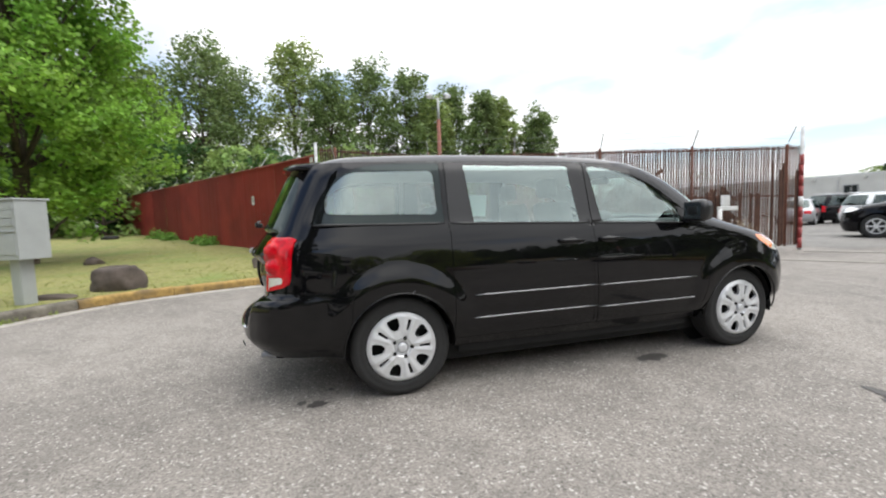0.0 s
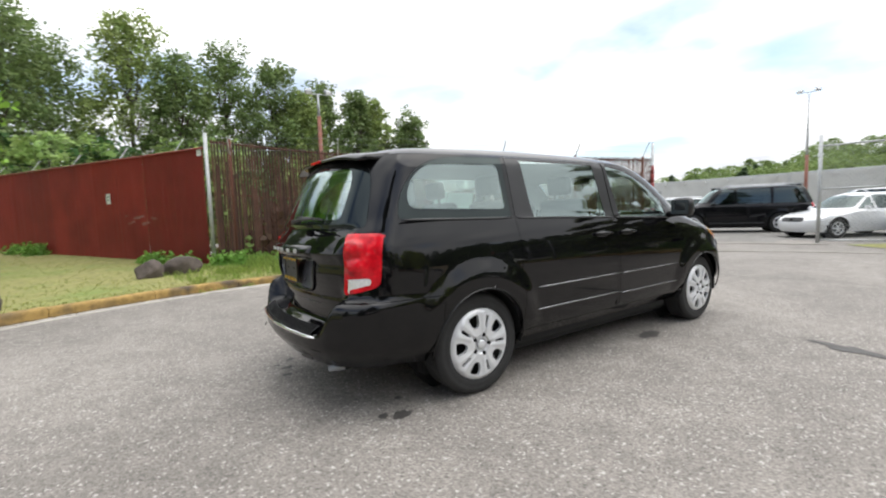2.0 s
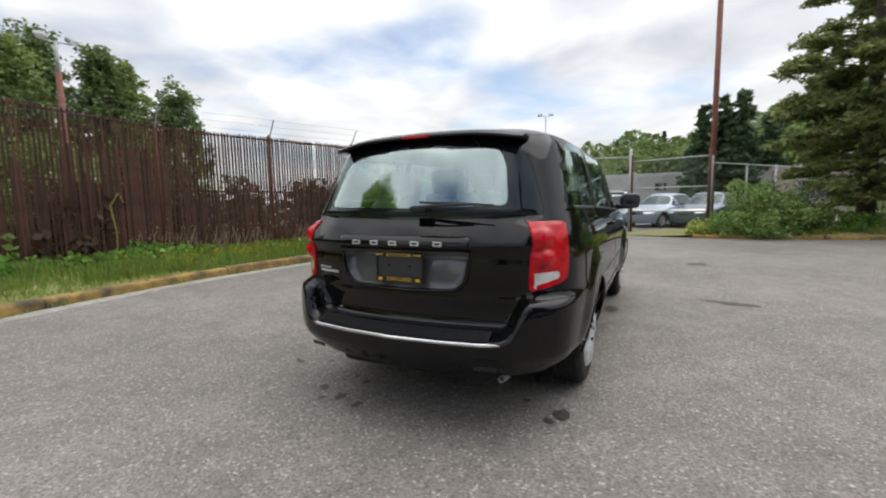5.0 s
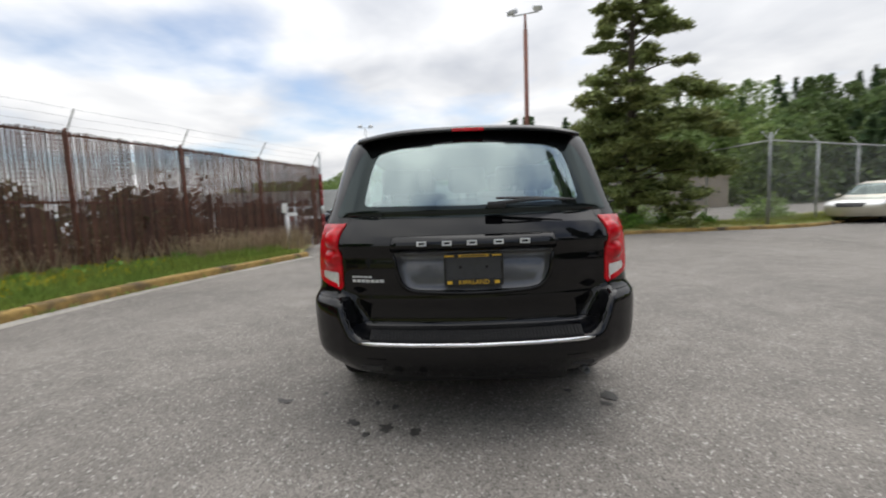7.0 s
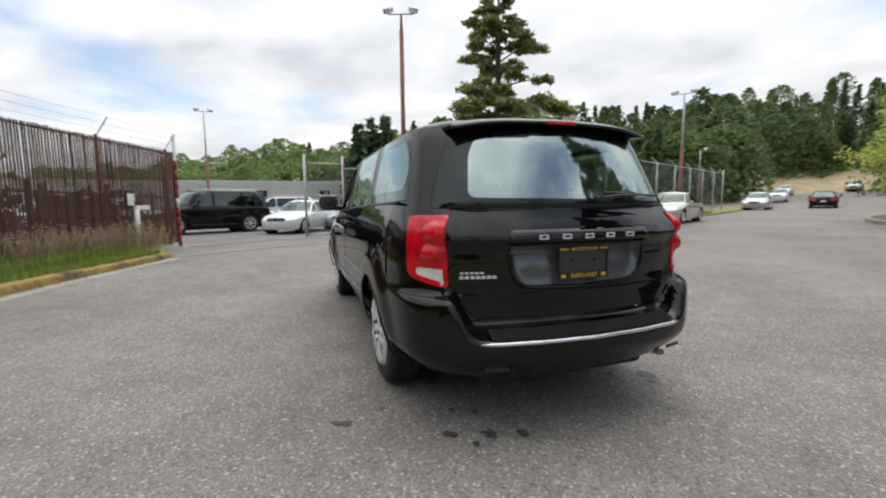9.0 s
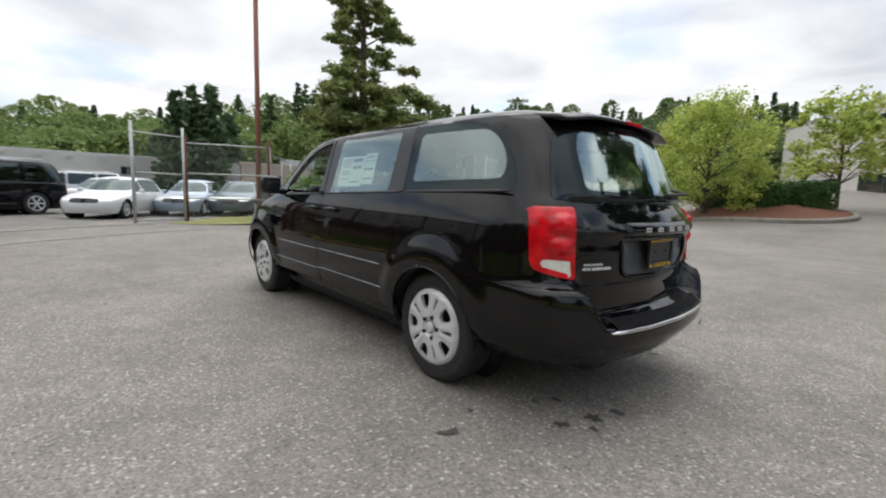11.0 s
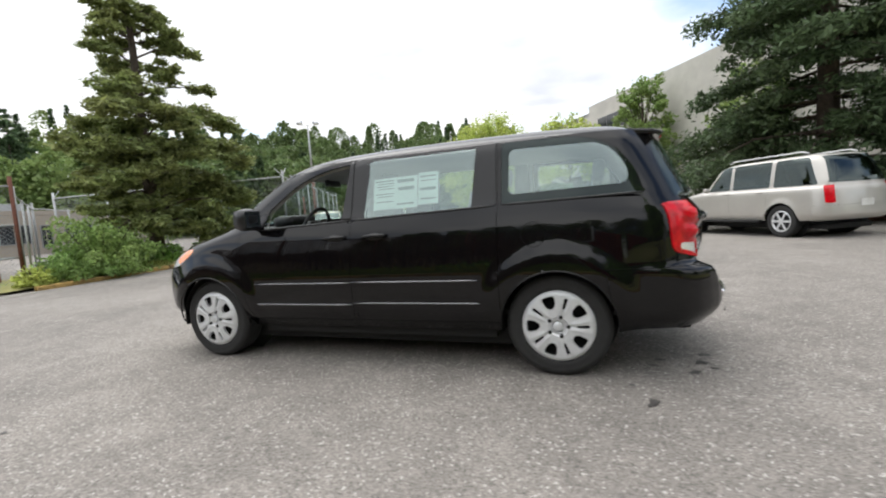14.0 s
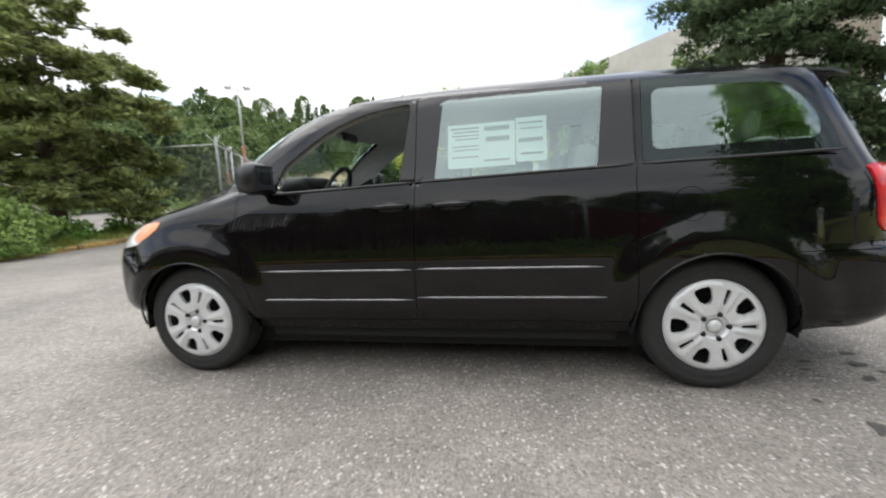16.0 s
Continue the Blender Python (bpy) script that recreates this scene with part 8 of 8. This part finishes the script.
# kerbs on the east side, the planter bed and the driveway gutters
EAST = spline([(13.7, 0.35), (12.7, -1.0), (12.25, -2.6), (12.1, -4.0), (11.9, -5.2), (11.55, -7.0), (11.3, -9.0), (11.2, -10.4), (11.6, -12.2), (13.3, -15.4), (15.7, -20.2), (20.4, -29.4), (28.6, -45.0)], 49)[::-1]
EASTK = EAST[::-1]
kerb_line(EASTK[[i for i, p in enumerate(EASTK) if p[1] < -2.3]], "low worn kerb with yellow paint beside the planter bed", 3, 0.11, 0.16, False)
n_ = side_of(EASTK)
bed = [(*(p + q * o), 0.012 + (z - 0.012) * float(step(-0.6, -3.0, p[1])) + ground_z(*(p + q * o))) for p, q in zip(EASTK, n_) for o, z in ((0.15, 0.10), (0.8, 0.14), (2.0, 0.13), (4.5, 0.06))]
tagged(raw("planter_bed", bed, [(4 * i + j, 4 * i + j + 1, 4 * i + 5 + j, 4 * i + 4 + j) for i in range(48) for j in range(3)], M_GRASS_BASE, smooth=True), "strip of dry grass and soil behind the kerb", "verge", kind="structure")
spots = []
er = np.random.RandomState(9)
for _ in range(5000):
    i = er.randint(4, 26)
    p = EASTK[i] + n_[i] * er.uniform(0.2, 2.2) + er.normal(0, 0.15, 2)
    spots.append((p[0], p[1], 0.01 + 0.11 * float(step(-0.6, -3.0, p[1])) + ground_z(p[0], p[1])))
blades("bed_grass", spots, 0.13, 0.006, M_GRASS, "dry and green grass in the planter bed", 0.6, 14)
sweep(spline([(8.85, 4.15), (9.6, 3.3), (10.15, 2.5), (11.0, 1.2), (11.6, -0.2), (12.0, -2.4)], 20), [(-0.13, 0.0), (-0.13, 0.012), (0.13, 0.014), (0.13, 0.0)], "driveway_gutter", M_CONC, None)["kind"] = "structure"
sweep(spline([(11.7, 4.35), (12.4, 3.4), (13.2, 2.2), (13.75, 0.6)], 14), [(-0.1, 0.0), (-0.1, 0.016), (0.1, 0.018), (0.1, 0.0)], "driveway_gutter", M_CONC, None)["kind"] = "structure"
for o in bpy.data.objects:
    if o.name.startswith("driveway_gutter"):
        tagged(o, "pale concrete gutter across the driveway", "gutter")

# island with hedge by the south building, mulch bed at the spruce
def bed_at(x, y, rx, ry, turn, m, label, h=0.16, edged=True, mound=0.1):
    c_, s_ = math.cos(radians(turn)), math.sin(radians(turn))
    g0 = ground_z(x, y)

    def shape(profile, close):
        bm = bmesh.new()
        rings = []
        for f, z in profile:
            ring_ = []
            for q in np.linspace(0, 2 * math.pi, 40, endpoint=False):
                u, v = rx * f * math.cos(q), ry * f * math.sin(q)
                ring_.append(bm.verts.new((u, v, z + ground_z(x + u * c_ - v * s_, y + u * s_ + v * c_) - g0)))
            rings.append(ring_)
        for a_, b_ in zip(rings, rings[1:]):
            for k in range(40):
                bm.faces.new((a_[k], a_[(k + 1) % 40], b_[(k + 1) % 40], b_[k]))
        if close:
            bm.faces.new(rings[-1])
        return bm

    th = tagged(link_mesh("planting_island", shape(((1.0, -0.05), (0.99, h), (0.93, h + 0.015), (0.6, h + 0.7 * mound), (0.02, h + mound)), True), m), label, "island")
    th.matrix_world = pose(x, y, g0, 0, 0, turn)
    if edged:
        part("edging", shape(((1.03, -0.05), (1.03, h - 0.02), (1.02, h + 0.015), (0.985, h + 0.02), (0.98, 0)), False), M_CONC, th, smooth=False)


bed_at(5.0, -23.6, 5.4, 3.8, -40, M_MULCH, "mulched planting island with a concrete edge", mound=0.45)
bed_at(-7.1, -15.3, 4.6, 2.5, -15, M_MULCH, "red mulch bed beneath the spruce", 0.10, False)


def hedge(x, y, w, d, h, turn, seed):
    r = np.random.RandomState(seed)
    n = 3800
    u = r.uniform(-1, 1, (n, 3))
    ax = r.randint(0, 3, n)
    u[np.arange(n), ax] = np.sign(u[np.arange(n), ax]) * (0.90 + 0.1 * r.rand(n))
    p = u * np.array([w / 2, d / 2, h / 2]) + np.array([0, 0, h / 2])
    p += r.normal(0, 0.04, p.shape)
    ob = tagged(raw("hedge", leaves(p, 0.13, r), quads(n), M_HEDGE), "clipped dark green hedge on the island", "hedge", "hedges")
    ob.matrix_world = pose(x, y, ground_z(x, y) + 0.15, 0, 0, turn)
    part("stems", boxed((w * 0.9, d * 0.86, h * 0.88), (0, 0, h * 0.46), bevel=0.1), M_HEDGE, ob)


hedge(4.4, -22.2, 3.4, 1.5, 1.35, -20, 3)
hedge(2.4, -23.6, 2.4, 1.5, 1.3, -40, 4)
# dry bank at the head of the road
rim = [[(-2.9 + d * math.cos(radians(a_)), 1.45 + d * math.sin(radians(a_)), z_ + 0.25 * math.sin(a_ * 1.7)) for a_ in np.arange(-69, -52, 1.0)] for d, z_ in ((82, 1.6), (91, 3.9), (98, 5.6), (103, 6.6), (112, 6.9))]
wide = len(rim[0])
tagged(raw("dry_bank", [p for row in rim for p in row], [(i * wide + j, i * wide + j + 1, (i + 1) * wide + j + 1, (i + 1) * wide + j) for i in range(len(rim) - 1) for j in range(wide - 1)], M_HILLSOIL, smooth=True), "bare dry earth bank at the head of the road", "bank", kind="structure")
# car yard surface inside the gate
def in_yard(x, y):
    edge = [(12.9, 4.6), (14.3, 1.2), (15.6, -2.4), (44, -8), (44, 44), (0, 44), (0.7, 10.0), (12.4, 5.6)]
    return to_poly(np.array([(x, y)]), np.array(edge, float))[0][0]


gx_, gy_ = np.arange(0, 45, 1.0), np.arange(-8, 45, 1.0)
keep = [(i, j) for i in range(len(gx_) - 1) for j in range(len(gy_) - 1) if in_yard(gx_[i] + 0.5, gy_[j] + 0.5) < -0.45]
yv = [(x, y, ground_z(x, y) + 0.006) for x in gx_ for y in gy_]
NY = len(gy_)
tagged(raw("car_yard", yv, [(i * NY + j, (i + 1) * NY + j, (i + 1) * NY + j + 1, i * NY + j + 1) for i, j in keep], M_YARD), "stained darker asphalt of the fenced car yard", "yard", kind="structure")
